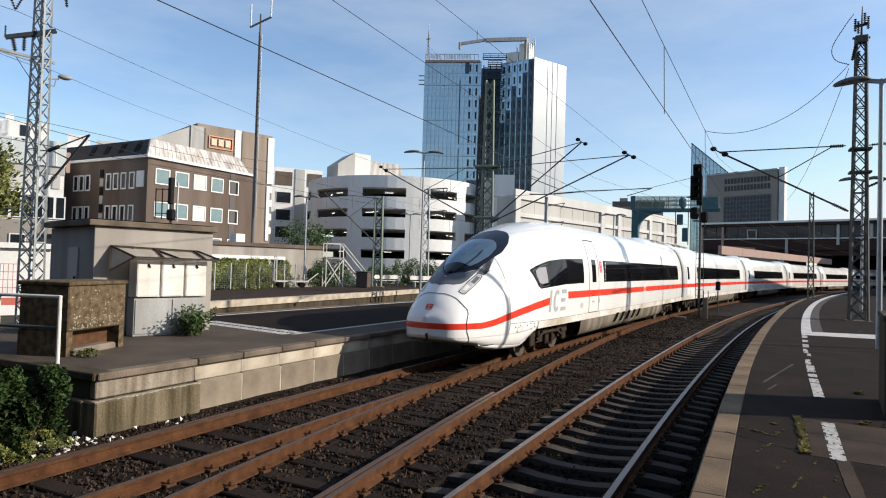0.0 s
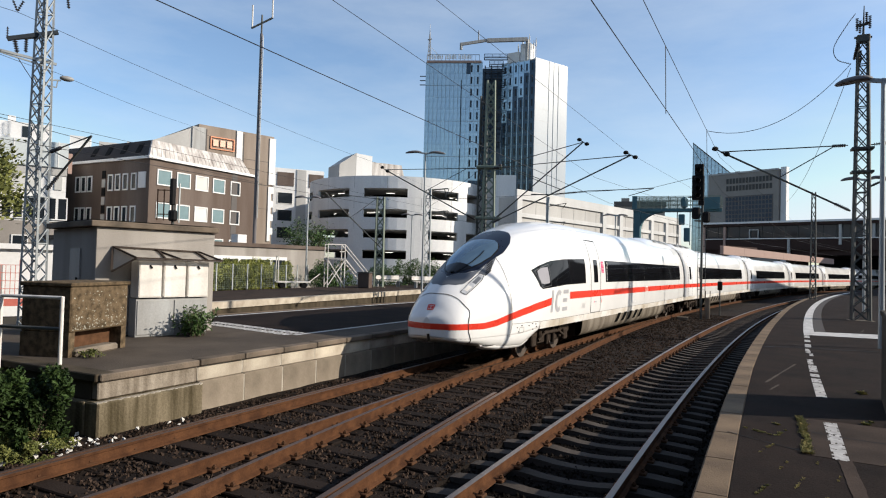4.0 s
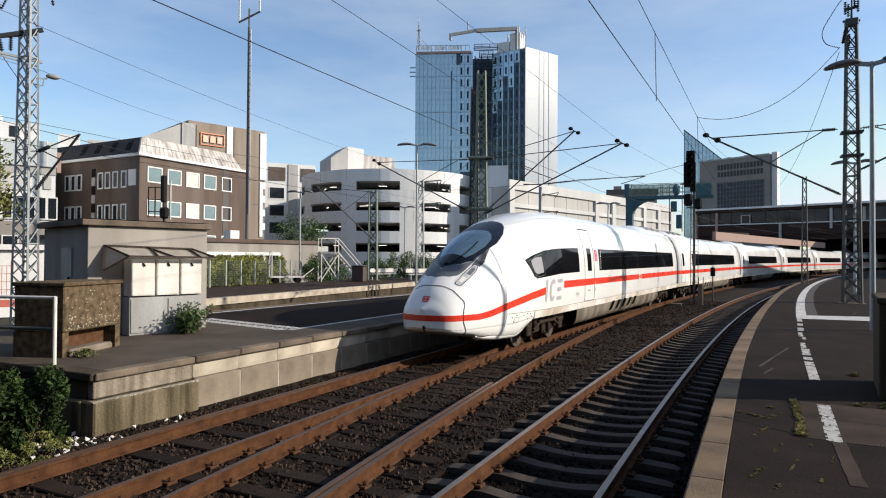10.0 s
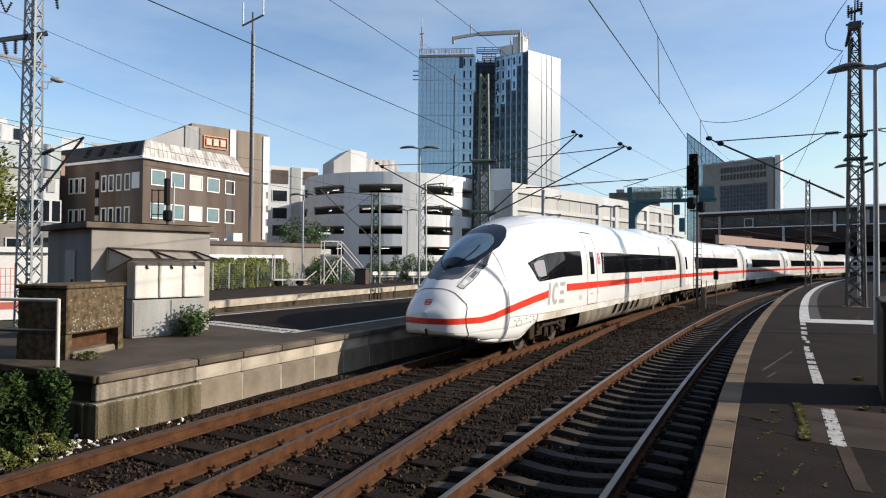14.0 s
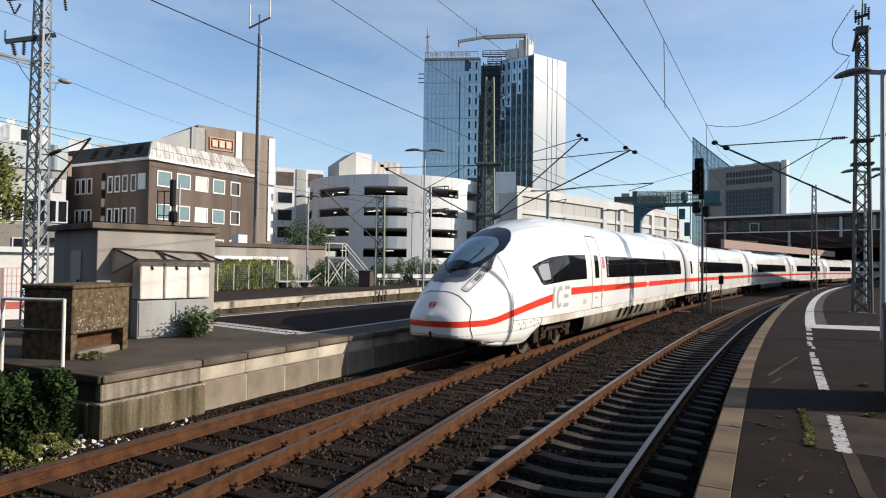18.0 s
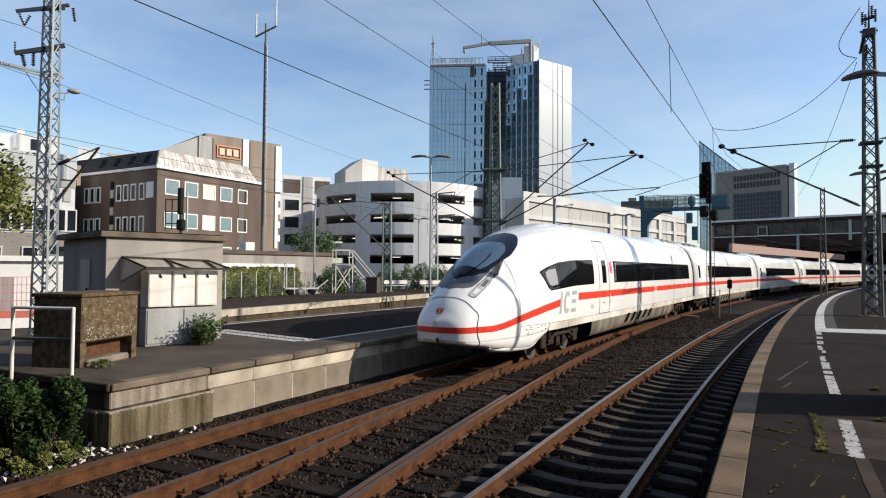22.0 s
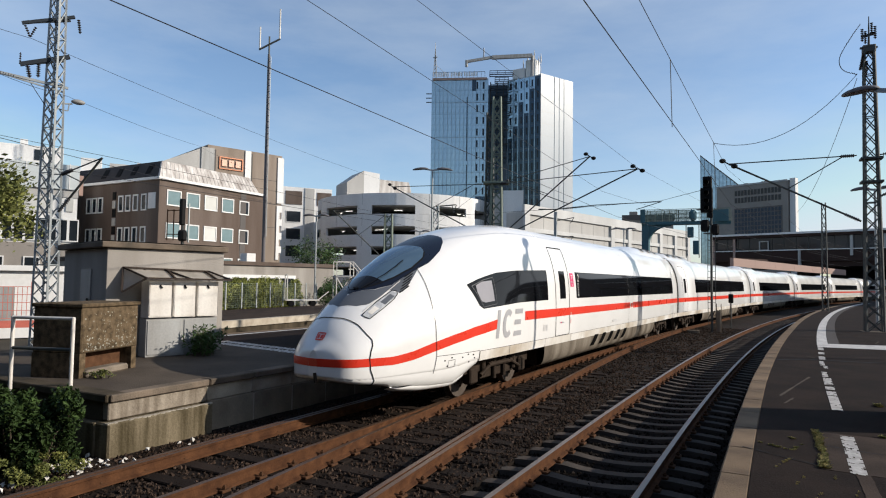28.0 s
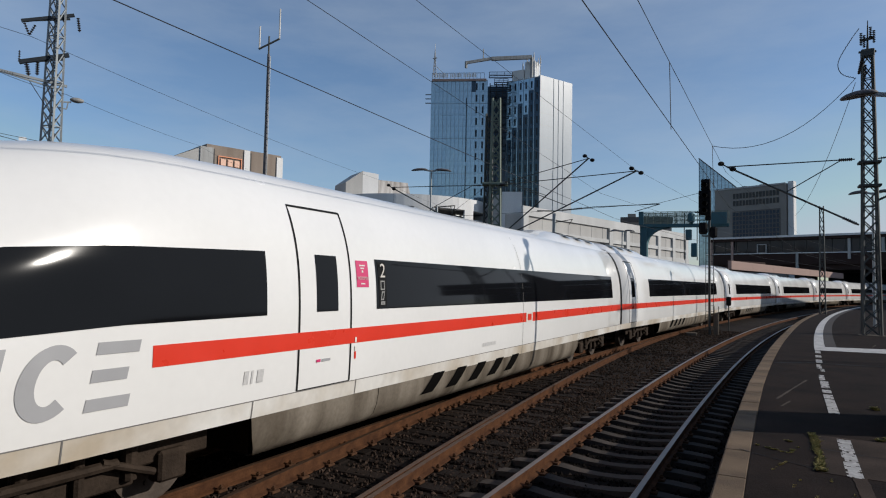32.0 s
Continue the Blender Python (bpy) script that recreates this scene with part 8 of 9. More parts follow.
part("bars", bm, M["facade_white"], sb, "pale bars")
bm = B()
box(bm, 0, xl_ - 0.6, -0.3, 0.3, -0.4, 0.15)
part("edge", bm, M["pinkwall"], sb, "red-brown roof edge")
bm = B()
for i in range(15):
    bar(bm, (i * 0.95, 0.3, 0), (i * 0.95, 0.3, 1.8), 0.08)
bar(bm, (0, 0.3, 1.8), (13.3, 0.3, 1.8), 0.1)
part("frame", bm, M["mast_dark"], sb)
pl = thing("roof_aerial", Matrix.Translation((-76.0, 121.4, TZ)), "grey lattice aerial on the tower corner", "aerial")
bm = B()
for a in range(3):
    bar(bm, (0.5 * math.cos(a * 2.09), 0.5 * math.sin(a * 2.09), 0), (0, 0, 7.5), 0.12)
for z in range(1, 7):
    bar(bm, (-0.4 + z * 0.05, 0, z), (0.4 - z * 0.05, 0, z + 0.5), 0.12)
bar(bm, (-0.6, 0, 5.2), (0.6, 0, 5.2), 0.2)
part("lattice", bm, M["cab_grey"], pl)
bm = B()
bar(bm, (0, 0, 7.5), (0, 0, 9.0), 0.12, sides=6)
bar(bm, (0.5, 0, 3), (3.2, 0, 0.3), 0.1)
part("rod", bm, M["cab_white"], pl)
for i in range(3):
    slab("rung", tw, M["mast_dark"], -1.4, 0.1, 0.0, 0.2, TZ - 4.2 - i * 1.1, TZ - 4.0 - i * 1.1, "thin dark bracket")

# grey office block and glass wedge in the distance
om_, ol_ = face((-26.6, 247.6), (-0.4, 237.7))
go = thing("grey_office", om_, "distant grey office block with a grid of blue windows", "building", "buildings")
slab("wall", go, M["facade_drab"], 0, ol_ - 2.0, 0, 3, -0.5, 40.0, "grey wall")
slab("end_strip", go, M["facade_white"], ol_ - 1.7, ol_ + 0.2, 1.0, 3.2, -0.5, 40.6, "pale end wall")
slab("cornice", go, M["facade_grey"], 0, ol_ - 2.0, -0.2, 0, 39.6, 40.2)
for x_ in (2.0, 9.0, 15.5):
    slab("roof_box", go, M["facade_dark"], x_, x_ + 1.6, 3, 5, 40.0, 40.9)
wo = window_meshes(0.95, 2.0, M["facade_dark"], M["pane_dark"], 0.1)
wo2 = window_meshes(1.12, 1.4, M["facade_drab"], M["pane_blue"], 0.05)
slab("window_field", go, M["facade_dark"], 6.9, 24.2, -0.04, 0.0, 21.0, 31.2, "dark window field")
for c in range(14):
    for r in range(2):
        put_window(go, wo, Matrix.Translation((7.6 + c * 1.21, 0, 35.9 - r * 2.7)))
    for r in range(6):
        put_window(go, wo2, Matrix.Translation((7.6 + c * 1.21, -0.04, 29.4 - r * 1.62)))
gw = thing("glass_wedge", Matrix.Translation((-36.5, 274.4, 0)), "tall blue glass wedge-shaped tower in the distance", "building", "buildings")
bm = B()
v = [bm.verts.new(p) for p in ((0, 0, -0.5), (0, 0, 58.2), (17.4, 2.3, 42.3), (17.4, 2.3, -0.5), (0, 2, -0.5), (0, 2, 58.2), (17.4, 4.3, 42.3), (17.4, 4.3, -0.5))]
for q in ((0, 1, 2, 3), (4, 5, 6, 7), (1, 5, 6, 2), (0, 4, 5, 1), (3, 2, 6, 7)):
    bm.faces.new([v[i] for i in q])
part("glazing", bm, M["curtain_wall"], gw, "blue glass sheet")
for i in range(12):
    x = 0.3 + i * 1.42
    bm = B()
    bar(bm, (x, 0.132 * x - 0.1, -0.5), (x, 0.132 * x - 0.1, 58.0 - x * 0.914), 0.14)
    part("mullion", bm, M["facade_dark"], gw)
bm = B()
bar(bm, (0, -0.1, 58.2), (17.4, 2.2, 42.3), 0.35)
part("roof_edge", bm, M["facade_dark"], gw, "dark sloping roof edge")

# pale office at the far left, and the white blocks behind the brown one
lm_, ll_ = face((-70.0, 12.0), (-62.7, 26.1))
NEARER = Matrix.Translation(EYE) @ Matrix.Scale(0.8, 4) @ Matrix.Translation(-EYE)
lo = thing("pale_office", NEARER @ lm_, "pale office building with glass balustrade and grey bands", "building", "buildings")
slab("wall", lo, M["facade_white"], 0, ll_, 0, 14, -1.5, 12.2, "grey wall")
slab("glass_band", lo, M["glass_pale"], 0, ll_ + 0.1, -0.3, -0.22, 11.9, 14.6, "pale glass balustrade band")
for k in range(8):
    slab("baluster", lo, M["facade_white"], 1.0 + k * 2.0, 1.1 + k * 2.0, -0.34, -0.3, 11.9, 14.7)
slab("upper_wall", lo, M["facade_white"], 0, ll_, 0.5, 14, 12.2, 14.2, "white upper wall")
slab("penthouse", lo, M["facade_white"], 1, ll_ - 1.5, 3, 12, 14.2, 16.9, "white penthouse")
slab("penthouse_window", lo, M["pane_dark"], 11.6, 12.5, 2.95, 3.0, 15.3, 16.5)
slab("roof_box", lo, M["facade_white"], 10.2, 10.9, 4, 5, 16.9, 17.7)
slab("blind_band", lo, M["blind"], 8.6, 13.4, -0.12, 0, 9.3, 11.0, "white window blinds")
slab("blind_band", lo, M["blind"], 14.8, 15.5, -0.12, 0, 9.5, 10.9, "white window blinds")
slab("grey_band", lo, M["facade_grey"], 0, ll_ + 0.05, -0.1, 0, 11.05, 11.88, "grey band")
slab("corner_strip", lo, M["pinkwall"], ll_ + 0.12, ll_ + 0.5, 0.2, 0.8, 11.4, 13.6, "brown corner panel")
slab("wall_low", lo, M["facade_drab"], 0, ll_ + 0.1, -0.05, 0, -1.5, 6.0, "dark lower wall")
wl = window_meshes(1.0, 2.45, M["facade_white"], M["pane_dark"], 0.12)
wl2 = window_meshes(1.5, 1.5, M["facade_white"], M["pane_dark"], 0.12)
for c in range(8):
    put_window(lo, wl, Matrix.Translation((8.6 + c * 1.0, -0.1, 6.2)))
for x_ in (8.7, 11.9):
    put_window(lo, wl2, Matrix.Translation((x_, -0.1, 3.0)))
km_, kl_ = face((-80.0, 34.0), (-72.0, 47.0))
ko = thing("white_block", km_, "white office blocks with roof boxes behind the brown building", "building", "buildings")
slab("wall", ko, M["facade_white"], -9, kl_, 0, 10, -0.5, 17.0, "white wall")
slab("roof_box", ko, M["facade_white"], 1.5, 4, 1, 5, 17.0, 18.9)
slab("roof_box", ko, M["facade_grey"], 5, 7.5, 2, 5, 17.0, 18.6)
slab("roof_box", ko, M["facade_white"], 8.5, 13.0, 1, 6, 17.0, 18.8)
slab("grey_band", ko, M["facade_grey"], -9, kl_, -0.1, 0, 12.0, 14.0)

# low buildings at the tracks
nm_, nl_ = face((-33.6, 11.0), (-29.8, 30.8))
lb = thing("low_brown_building", nm_, "low grey-brown station building with white-framed windows", "building", "buildings")
slab("wall", lb, M["render"], 0, nl_, 0, 8, -0.5, 3.5, "brown plaster wall")
slab("roof_edge", lb, M["facade_brown"], -0.1, nl_ + 0.1, -0.15, 8, 3.5, 3.8, "dark roof edge")
slab("window_band", lb, M["facade_white"], 8.8, 16.2, -0.08, 0.0, 0.9, 2.75, "white window surround")
for i in range(5):
    slab("pane", lb, M["pane_dark"], 9.0 + i * 1.45, 10.2 + i * 1.45, -0.1, -0.03, 1.1, 2.5)
slab("chimney", lb, M["facade_white"], 12.2, 13.0, 1, 2, 3.8, 4.5, "white roof vent")
jm_, jl_ = face((-29.0, -6.0), (-24.0, 4.6))
lw = thing("low_white_building", jm_, "low white building with a flat roof beyond the tracks", "building", "buildings")
slab("wall", lw, M["facade_white"], 0, jl_, 0, 8, -0.5, 2.65, "white wall")
slab("roof_edge", lw, M["facade_white"], -0.1, jl_ + 0.1, -0.2, 8, 2.65, 2.9, "white roof edge")
for i in range(3):
    slab("pane", lw, M["cab_grey"], 1.2 + i * 3.4, 2.9 + i * 3.4, -0.05, 0.0, 0.3, 1.9, "grey shutter")

# antenna mast
an = thing("radio_mast", Matrix.Translation((-32.7, 25.3, 0)), "tall slim grey radio mast with two white aerials", "mast")
bm = B()
bar(bm, (0, 0, -0.5), (0, 0, 21.6), 0.32, sides=10, w2=0.22)
part("pole", bm, M["mast_mid"], an, "dark grey tubular pole")
bm = B()
for i in range(26):
    bar(bm, (0.14, 0, 8 + i * 0.52), (0.26, 0, 8 + i * 0.52), 0.05)
bar(bm, (0.26, 0, 6), (0.24, 0, 21.4), 0.04)
part("ladder", bm, M["galv"], an)
bm = B()
bar(bm, (-0.7, -0.5, 22.0), (0.75, 0.5, 23.0), 0.12)
bar(bm, (0, 0, 21.4), (0, 0, 23.2), 0.1)
part("fork", bm, M["mast_dark"], an)
for x, y, z0, z1 in ((-0.65, -0.45, 22.0, 24.0), (0.72, 0.48, 23.0, 25.6)):
    bm = B()
    bar(bm, (x, y, z0), (x, y, z1), 0.13, sides=8)
    part("aerial", bm, M["cab_white"], an, "white rod aerial")

# bridge across the tracks, well beyond the train's middle
FARTHER = Matrix.Translation(EYE) @ Matrix.Scale(1.6, 4) @ Matrix.Translation(-EYE)
hm_, hl_ = face((-30.0, 96.5), (45.0, 76.0))
bg_ = thing("road_bridge", FARTHER @ hm_, "dark brown covered bridge crossing over the tracks", "bridge", kind="structure")
B0 = 24.3
slab("deck", bg_, M["bridge"], B0, hl_, 0, 16, 5.9, 7.4, "dark brown deck edge")
slab("window_band", bg_, M["pane_dark"], B0, hl_, 0.25, 15.5, 7.4, 9.3, "dark glazed band")
slab("roof", bg_, M["bridge"], B0, hl_, -0.3, 16, 9.3, 9.75, "brown roof edge")
slab("roof_rim", bg_, M["facade_white"], B0, hl_, -0.45, -0.3, 9.68, 9.95, "pale roof rim")
slab("rail", bg_, M["facade_white"], B0 - 0.6, hl_, -0.12, -0.02, 7.42, 7.54, "pale handrail")
for x, z0, z1 in ((24.35, 5.2, 9.7), (27.4, 4.5, 9.6), (36.1, 5.0, 7.4), (42.3, 6.6, 9.4), (46.0, 7.5, 9.3), (52, 6.6, 9.4)):
    slab("post", bg_, M["pinkwall"] if x < 28 else M["facade_grey"], x, x + 0.32, -0.15, 0.3, z0, z1, "pale post")
for k in range(26):
    x = B0 + 0.6 + k * 1.55
    slab("glazing_bar", bg_, M["mast_dark"], x, x + 0.07, 0.17, 0.25, 7.4, 9.3)
for x0, x1, z0, z1 in ((31.0, 32.3, 7.5, 7.62), (31.0, 32.3, 8.7, 8.82), (31.0, 31.12, 7.62, 8.7), (32.18, 32.3, 7.62, 8.7)):
    slab("sign_frame", bg_, M["facade_grey"], x0, x1, -0.05, 0.2, z0, z1, "pale frame of a sign")
slab("soffit_beam", bg_, M["bridge"], B0, hl_, 0.4, 1.2, 5.2, 5.9, "dark beam under the deck")
for x in (33.5, 48, 60):
    slab("pier", bg_, M["facade_dark"], x, x + 1.4, 8, 14, -0.5, 5.9, "dark pier")
# near-black sheet stands in for the unlit depth under the bridge
slab("back_wall", bg_, M["void"], B0, hl_, 60, 60.5, -0.5, 12, "near-black sheet for the unlit depth under the bridge")
slab("ceiling", bg_, M["bridge"], B0, hl_, 16, 60, 6.2, 9.0, "dark slab behind the deck")
wp_, wpl = face((-0.29, 59.38), (10.12, 79.77))
pw_ = thing("ramp_parapet", FARTHER @ wp_, "pale red sloping parapet wall beside the bridge", "wall", kind="structure")
n = 6
for k in range(n):
    f0, f1 = k / n, (k + 1) / n
    bm = B()
    a, b = wpl * f0 + 0.01, wpl * f1 - 0.01
    t0, t1, l0, l1 = 5.3 - 0.75 * f0, 5.3 - 0.75 * f1, 4.4 - 0.5 * f0, 4.4 - 0.5 * f1
    v = [bm.verts.new(p) for p in ((a, 0, l0), (a, 0, t0), (b, 0, t1), (b, 0, l1), (a, 0.4, l0), (a, 0.4, t0), (b, 0.4, t1), (b, 0.4, l1))]
    for q in ((0, 1, 2, 3), (4, 5, 6, 7), (1, 5, 6, 2), (0, 4, 5, 1), (3, 2, 6, 7), (0, 3, 7, 4)):
        bm.faces.new([v[i] for i in q])
    part("parapet", bm, M["pinkwall"], pw_)
slab("parapet_rim", pw_, M["bridge"], 0, wpl * 0.3, 0.42, 0.6, 4.2, 5.35, "dark brown rim behind")

# unseen wall right of the curved platform, added to shade the far cars
sw0, sw1 = offset(62, 17.6), offset(120, 17.6)
fm, fl = face((sw1.x, sw1.y), (sw0.x, sw0.y), 0.0)
bm = B()
box(bm, 0, fl, -0.3, 0.3, -0.5, 11.4, fm)
tagged(new("wall_east", mesh_of(bm, M["brick"])), "unseen dark wall added to shade the far train cars", "wall", kind="structure")

# teal signal gantry
gn = thing("signal_gantry", Matrix.Translation((-7.4, 50.05, 0)), "teal steel signal gantry with a railed walkway", "gantry")
GA, GB = Vector((0.0, 0.0, 0)), Vector((7.76, 1.36, 0))
bm = B()
box(bm, 0.05, 0.72, -0.3, 0.3, -0.3, 8.2, bevel=0.05)
part("column", bm, M["teal"], gn, "teal column")
bm = B()
prev = None
for i in range(10):
    a = radians(90 * i / 9)
    x, z = 0.7 + 1.9 * (1 - math.cos(a)), 6.5 + 1.55 * math.sin(a)
    cur = [bm.verts.new((x, yv + x * 0.175, zz)) for yv, zz in ((-0.28, z), (-0.28, 8.2), (0.28, 8.2), (0.28, z))]
    if prev:
        for k in range(4):
            bm.faces.new((prev[k], prev[(k + 1) % 4], cur[(k + 1) % 4], cur[k]))
    prev = cur
part("knee", bm, M["teal"], gn, "teal curved knee")
bm = B()
bar(bm, Vector((0, 0, 8.3)), GB + Vector((0, 0, 8.3)), 0.9, 0.3)
part("walkway_beam", bm, M["teal"], gn, "teal walkway beam")
for off in (-0.48, 0.48):
    o = Vector((0, off, 0))
    for k in range(13):
        p = GA.lerp(GB, k / 12) + o
        bm = B()
        bar(bm, p + Vector((0, 0, 8.4)), p + Vector((0, 0, 9.62)), 0.05)
        part("railing_post", bm, M["mast_green"], gn)
    for h in (9.6, 9.2, 8.8):
        bm = B()
        bar(bm, GA + o + Vector((0, 0, h)), GB + o + Vector((0, 0, h)), 0.05)
        part("rail", bm, M["mast_green"], gn, "grey-green handrail")
bm = B()
for k in range(60):
    p = GA.lerp(GB, (k + 0.5) / 60 * 0.58) + Vector((0, 0.48, 0))
    box(bm, p.x - 0.03, p.x + 0.02, p.y - 0.01, p.y + 0.01, 8.45, 9.58)
part("mesh_infill", bm, M["mast_green"], gn, "grey-green mesh infill")
for x0, x1 in ((0.0, 0.45), (6.3, 7.7)):
    bm = B()
    box(bm, x0, x1, -0.55 + x0 * 0.175, -0.49 + x0 * 0.175, 8.35, 9.65 - (0.2 if x0 else 0))
    part("end_panel", bm, M["teal"], gn, "teal end panel")
bm = B()
box(bm, 4.35, 4.95, 0.0, 0.7, 8.45, 9.5, bevel=0.2)
part("equipment_box", bm, M["teal"], gn, "rounded teal equipment box")
for x0, z0, z1 in ((4.1, 6.9, 7.9), (4.6, 5.3, 6.6)):
    bm = B()
    box(bm, x0, x0 + 0.55, 0.4, 0.7, z0, z1, bevel=0.05)
    part("hanging_signal", bm, M["teal"], gn, "teal hanging signal case")
for x0 in (3.95, 5.1):
    bm = B()
    bar(bm, (x0, 0.75, 5.0), (x0, 0.75, 8.3), 0.07)
    part("hanger", bm, M["mast_dark"], gn)

# clutter of the far platform
st = thing("maintenance_steps", pose(-21.2, 21.3, 0.7, 0, 0, 55), "white tubular maintenance steps on the far platform", "steps")
bm = B()
for x, y in ((0, 0), (1.2, 0), (0, 0.9), (1.2, 0.9)):
    bar(bm, (x, y, 0), (x, y, 2.4), 0.06)
    bar(bm, (x, y, 2.4), (x, y, 3.0), 0.05)
part("frame", bm, M["cab_white"], st)
for y in (0, 0.9):
    for a_, b_, w_ in (((0, y, 0.1), (1.2, y, 1.9), 0.06), ((1.2, y, 0.1), (0, y, 1.9), 0.06), ((1.2, y, 2.0), (2.9, y, 0.1), 0.07),
                       ((1.2, y, 3.0), (3.0, y, 1.0), 0.05), ((3.0, y, 1.0), (2.9, y, 0.1), 0.05), ((0, y, 3.0), (1.2, y, 3.0), 0.05)):
        bm = B()
        bar(bm, a_, b_, w_)
        part("brace", bm, M["cab_white"], st)
bm = B()
box(bm, -0.05, 1.25, -0.05, 0.95, 1.95, 2.02)
for i in range(8):
    z = 0.25 + i * 0.23
    x = 2.75 - i * 0.2
    box(bm, x - 0.12, x + 0.12, 0.02, 0.88, z, z + 0.03)
part("tread", bm, M["cab_grey"], st)
tr2 = thing("luggage_trolley", pose(-21.9, 17.2, 0.7, 0, 0, 55), "old white luggage trolleys with tubular handles", "trolley")
bm = B()
box(bm, 0, 2.2, 0, 0.8, 0.35, 0.43)
bar(bm, (0.1, 0, 0.4), (0.1, 0, 2.0), 0.06)
bar(bm, (0.1, 0.8, 0.4), (0.1, 0.8, 2.0), 0.06)
bar(bm, (0.1, 0, 2.0), (0.1, 0.8, 2.0), 0.06)
bar(bm, (2.2, 0.4, 0.4), (2.9, 0.4, 0.95), 0.06)
bar(bm, (0.1, 0, 1.2), (0.1, 0.8, 1.2), 0.05)
part("frame", bm, M["cab_white"], tr2)
for x in (0.4, 1.8):
    for yv in (0.05, 0.75):
        bm = B()
        bmesh.ops.create_cone(bm, cap_ends=True, segments=14, radius1=0.18, radius2=0.18, depth=0.07, matrix=Matrix.Translation((x, yv, 0.18)) @ Matrix.Rotation(math.pi / 2, 4, "X"))
        part("wheel", bm, M["black"], tr2)
bi = thing("waste_bin", pose(-19.4, 23.2, 0.7, 0, 0, 20), "dark square waste bin at the foot of the mast", "bin")
bm = B()
box(bm, -0.42, 0.42, -0.4, 0.4, 0, 1.05, bevel=0.04)
part("body", bm, M["bin_brown"], bi)
bm = B()
box(bm, -0.46, 0.46, -0.44, 0.44, 1.05, 1.13, bevel=0.03)
part("lid", bm, M["mast_dark"], bi, "dark lid")
for x, y in ((-20.0, 27.0), (-17.5, 28.5)):
    be = thing("white_bench", pose(x, y, 0.7, 0, 0, 62), "low white slatted bench on the far platform", "bench", "benches")
    for k in range(3):
        slab("slat", be, M["cab_white"], -1.1, 1.1, k * 0.17, k * 0.17 + 0.14, 0.42, 0.46)
    for xx in (-0.9, 0.9):
        slab("leg", be, M["cab_grey"], xx - 0.04, xx + 0.04, 0.05, 0.45, 0, 0.42)
    slab("backrest", be, M["cab_white"], -1.1, 1.1, 0.5, 0.54, 0.55, 0.85)
bb = thing("barrier_fence", pose(-20.5, -3.6, -0.38, 0, 0, 62), "red and white site barrier fence", "fence")
for i in range(4):
    bm = B()
    bar(bm, (i * 1.5, 0, -0.2), (i * 1.5, 0, 2.58), 0.06)
    part("post", bm, M["redwhite"], bb)
bm = B()
for i in range(30):
    bar(bm, (i * 0.15, 0, 1.18), (i * 0.15, 0, 2.38), 0.02)
for h in (1.18, 1.48, 1.78, 2.08, 2.38):
    bar(bm, (0, 0, h), (4.5, 0, h), 0.02)
part("mesh", bm, M["redwhite"], bb, "red wire mesh")
bm = B()
box(bm, -2, 6.0, -0.06, 0.06, 0.83, 1.1)
part("board", bm, M["redwhite"], bb, "red board")

# mesh fence, hedge, trees
fe = thing("mesh_fence", Matrix.Identity(4), "grey wire mesh fence along the far platform", "fence")
fa, fb = Vector((-20.3, 10.0, 0.7)), Vector((-23.2, 21.5, 0.7))
for i in range(9):
    p = fa.lerp(fb, i / 8)
    bm = B()
    bar(bm, p, p + Vector((0, 0, 1.5)), 0.06)
    part("post", bm, M["galv"], fe)
bm = B()
for i in range(70):
    p = fa.lerp(fb, i / 69)
    bar(bm, p + Vector((0, 0, 0.05)), p + Vector((0, 0, 1.45)), 0.008)
for h in np.linspace(0.1, 1.45, 12):
    bar(bm, fa + Vector((0, 0, h)), fb + Vector((0, 0, h)), 0.008)
part("mesh", bm, M["mast_green"], fe, "thin wire mesh")
for i in range(6):
    p = Vector((-22.6, 9.5, 0.2)).lerp(Vector((-25.0, 20.0, 0.2)), i / 5)
    leaves("hedge", p, (1.2, 1.9, 2.05 + 0.2 * (i % 2)), 15000, 0.07, M["leaf_h"], "yellow-green overgrown hedge behind the fence", "hedge", 20 + i, 34, clump=(0.18, 0.36))
for i, (x, y, s) in enumerate(((-24.5, 26.0, 2.6), (-22.8, 30.5, 2.4), (-20.5, 33.5, 2.8), (-27.5, 28.0, 2.6), (-23.5, 35.0, 3.0))):
    leaves("shrub", (x, y, 0.0), (1.7, 1.7, s), 4200, 0.075, M["leaf_s"], "green shrub behind the far platform", "shrub", 40 + i, 22, clump=(0.16, 0.34))


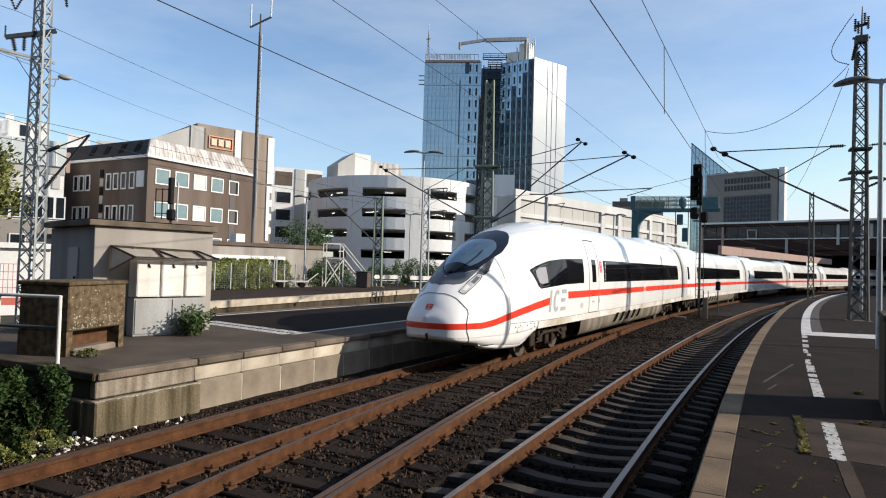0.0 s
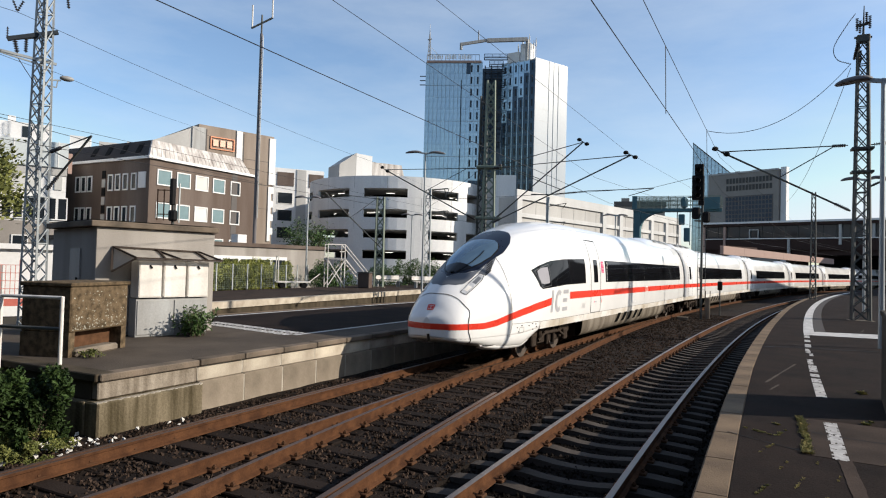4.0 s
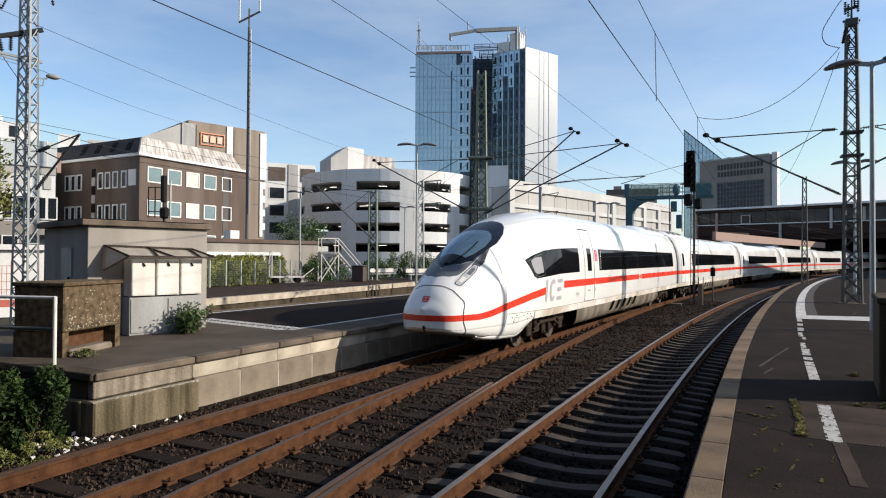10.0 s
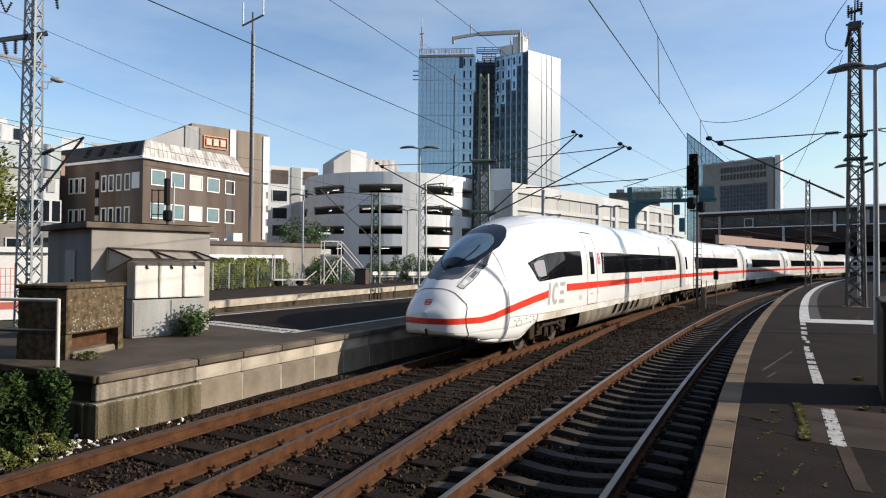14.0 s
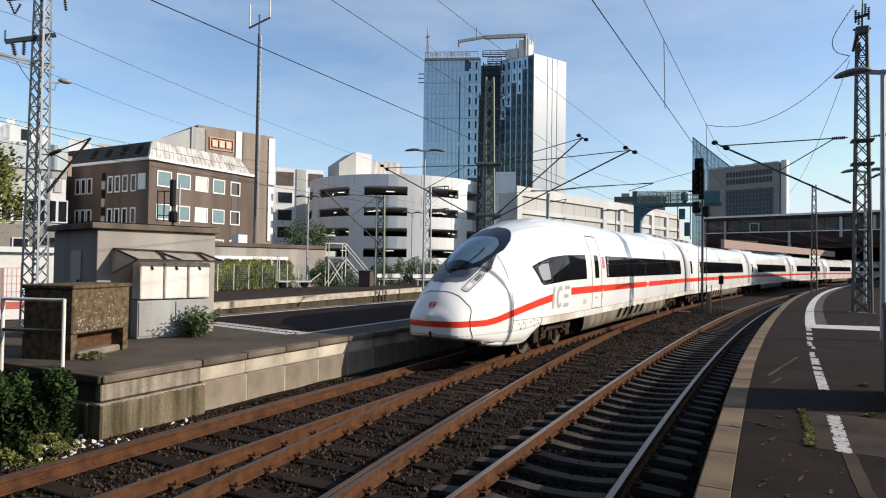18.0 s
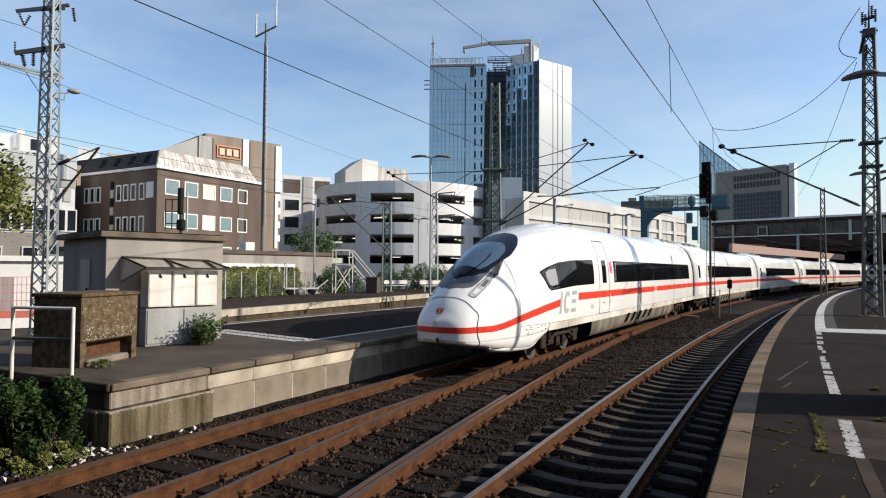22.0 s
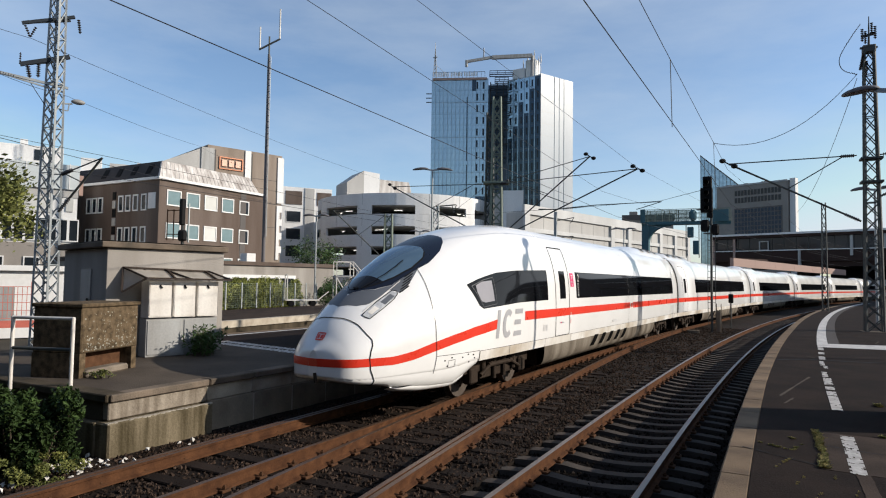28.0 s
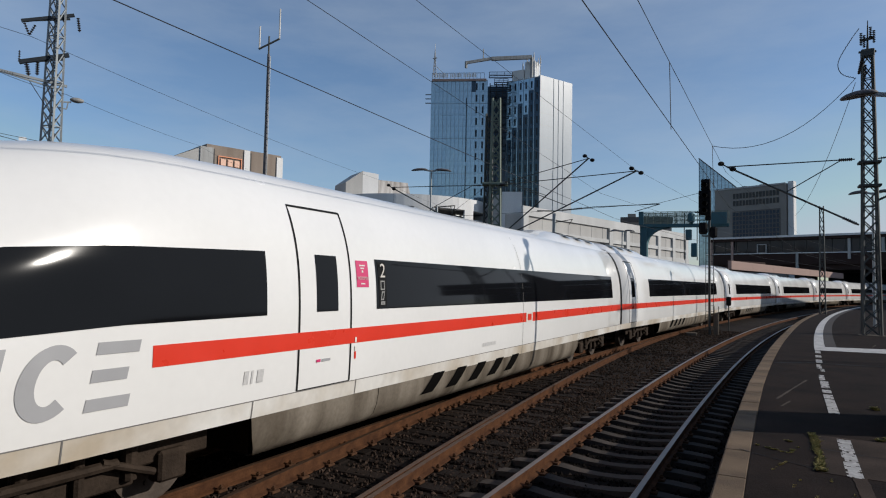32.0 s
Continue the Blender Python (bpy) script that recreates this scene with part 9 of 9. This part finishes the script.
def tree(x, y, h, spread, seed, label, mat, count=5000, leaf=0.16):
    rng = np.random.default_rng(seed)
    t = thing("tree", Matrix.Translation((x, y, -0.4)), label, "tree", "trees")
    bm = B()
    bar(bm, (0, 0, 0), (0.1, 0, h * 0.45), 0.3, sides=9, w2=0.2)
    tips = []
    for i in range(9):
        a = rng.uniform(0, 6.28)
        b0 = Vector((0.1 * rng.random(), 0, h * rng.uniform(0.3, 0.5)))
        b1 = b0 + Vector((math.cos(a) * spread * rng.uniform(0.3, 0.75), math.sin(a) * spread * rng.uniform(0.3, 0.75), h * rng.uniform(0.12, 0.42)))
        bar(bm, b0, b1, 0.13, sides=6, w2=0.04)
        tips.append(b1)
        for _ in range(3):
            b2 = b1 + Vector(rng.normal(size=3)) * spread * 0.22
            bar(bm, b1, b2, 0.05, sides=5, w2=0.015)
            tips.append(b2)
    part("trunk", bm, M["bark"], t, "brown trunk with limbs")
    vs, fs = [], []
    for i in range(count):
        l = tips[rng.integers(len(tips))]
        d = Vector(rng.normal(size=3)) * spread * 0.17
        p = l + d
        n = (Vector(rng.normal(size=3)) + Vector((0, 0, 1))).normalized()
        u = n.orthogonal().normalized()
        v = n.cross(u)
        s = leaf * rng.uniform(0.6, 1.3)
        k = len(vs)
        vs += [tuple(p - u * s), tuple(p + v * s * 0.5), tuple(p + u * s), tuple(p - v * s * 0.5)]
        fs += [(k, k + 1, k + 2), (k, k + 2, k + 3)]
    me = bpy.data.meshes.new("m")
    me.from_pydata(vs, [], fs)
    me.materials.append(mat)
    o = new("crown", me)
    o.parent = t


tree(-35.2, 4.5, 10.8, 3.0, 3, "leafy green tree before the pale office", M["leaf_y"], 15000, 0.16)
tree(-34.2, 33.7, 6.8, 2.8, 4, "young green tree before the round car park", M["leaf_s"], 2600, 0.12)


# unseen wall added behind the camera, it blocks low sky light
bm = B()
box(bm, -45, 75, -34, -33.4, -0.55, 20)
tagged(new("wall_south", mesh_of(bm, M["brick"])), "unseen dark wall added behind the camera to cut sky light", "wall", kind="structure")
# unseen overhead slab, added to keep sky light off the shaded sides
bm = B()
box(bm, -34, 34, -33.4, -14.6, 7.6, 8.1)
tagged(new("ceiling", mesh_of(bm, M["bridge"])), "unseen dark slab added behind the camera to deepen shadows", "ceiling", kind="structure")


# ---- single stones of the platform edges ----
def kerb_mesh(length, w, h, mat, bev=0.015):
    bm = B()
    box(bm, 0, w, 0.006, length - 0.006, 0, h, bevel=bev)
    return mesh_of(bm, mat)


def edging(parent, name, me, o, y0, y1, step, z, jitter=0.006, shift=None):
    n = int((y1 - y0) / step + 0.01)
    shift = shift or (lambda y: 0.0)
    for i in range(n):
        y = y0 + i * step
        a, b = offset(y, o + shift(y)), offset(y + step, o + shift(y + step))
        d = b - a
        r = math.atan2(-d.x, d.y)
        share(name, me, parent, Matrix.Translation((a.x, a.y, z + random.uniform(-jitter, jitter) * 0.5)) @ Matrix.Rotation(r + random.uniform(-1, 1) * 0.003, 4, "Z"))


edging(plat, "edge_stone", kerb_mesh(1.05, KERB, 0.14, M["kerb"]), EDGE, -26.32, 60, 1.05, 0.6175, shift=edge_shift)
strip("edge_stone", lambda y: EDGE + edge_shift(y), lambda y: EDGE + KERB + edge_shift(y), 59.8, 150, 0.63, 0.757, M["kerb"], "", "", 3.0, parent=plat)
# the island platform's edge: two stained stones at its end, then pale ones
edging(isl, "edge_slab", kerb_mesh(1.82, 0.26, 0.11, M["coping"]), ISL - 0.23, -6.62, -4.8, 1.82, ISL_Z - 0.105)
edging(isl, "edge_slab", kerb_mesh(1.04, 0.26, 0.11, M["coping"]), ISL - 0.23, -4.8, 45, 1.04, ISL_Z - 0.105, shift=drift)
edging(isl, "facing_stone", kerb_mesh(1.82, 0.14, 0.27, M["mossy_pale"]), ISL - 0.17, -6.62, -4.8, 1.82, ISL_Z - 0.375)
edging(isl, "facing_stone", kerb_mesh(1.04, 0.12, 0.27, M["facing"]), ISL - 0.17, -4.8, 45, 1.04, ISL_Z - 0.375, shift=drift)
edging(isl, "wall_slab", kerb_mesh(1.04, 0.16, 0.87, M["wall_slab"], 0.012), ISL - 0.17, -4.78, 45, 1.04, -0.565, shift=drift)
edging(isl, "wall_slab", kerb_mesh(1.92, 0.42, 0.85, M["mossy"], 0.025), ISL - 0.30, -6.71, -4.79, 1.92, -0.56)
bm = B()
rng = random.Random(12)
for k in range(88):
    p = offset(-6.68 + k * 0.0215, ISL + 0.085 + rng.uniform(-0.02, 0.0))
    box(bm, p.x - 0.05, p.x + rng.uniform(0.012, 0.032), p.y - 0.024, p.y + rng.uniform(0.016, 0.026), 0.277 - 0.012 * rng.random() ** 3, 0.290 + rng.uniform(0.002, 0.006))
part("ledge_crust", bm, M["mortar"], isl, "pale weathered crust on the ledge")
strip("mortar", lambda y: ISL - 0.16 + drift(y), lambda y: ISL - 0.056 + drift(y), -4.8, 45, ISL_Z - 0.36, ISL_Z - 0.125, M["mortar"], "pale mortar in the joints", "", 0.52, parent=isl)
strip("mortar", lambda y: ISL - 0.16 + drift(y), lambda y: ISL - 0.015 + drift(y), -4.78, 45, -0.5, ISL_Z - 0.39, M["mortar"], "pale mortar in the joints", "", 0.52, parent=isl)


motions()
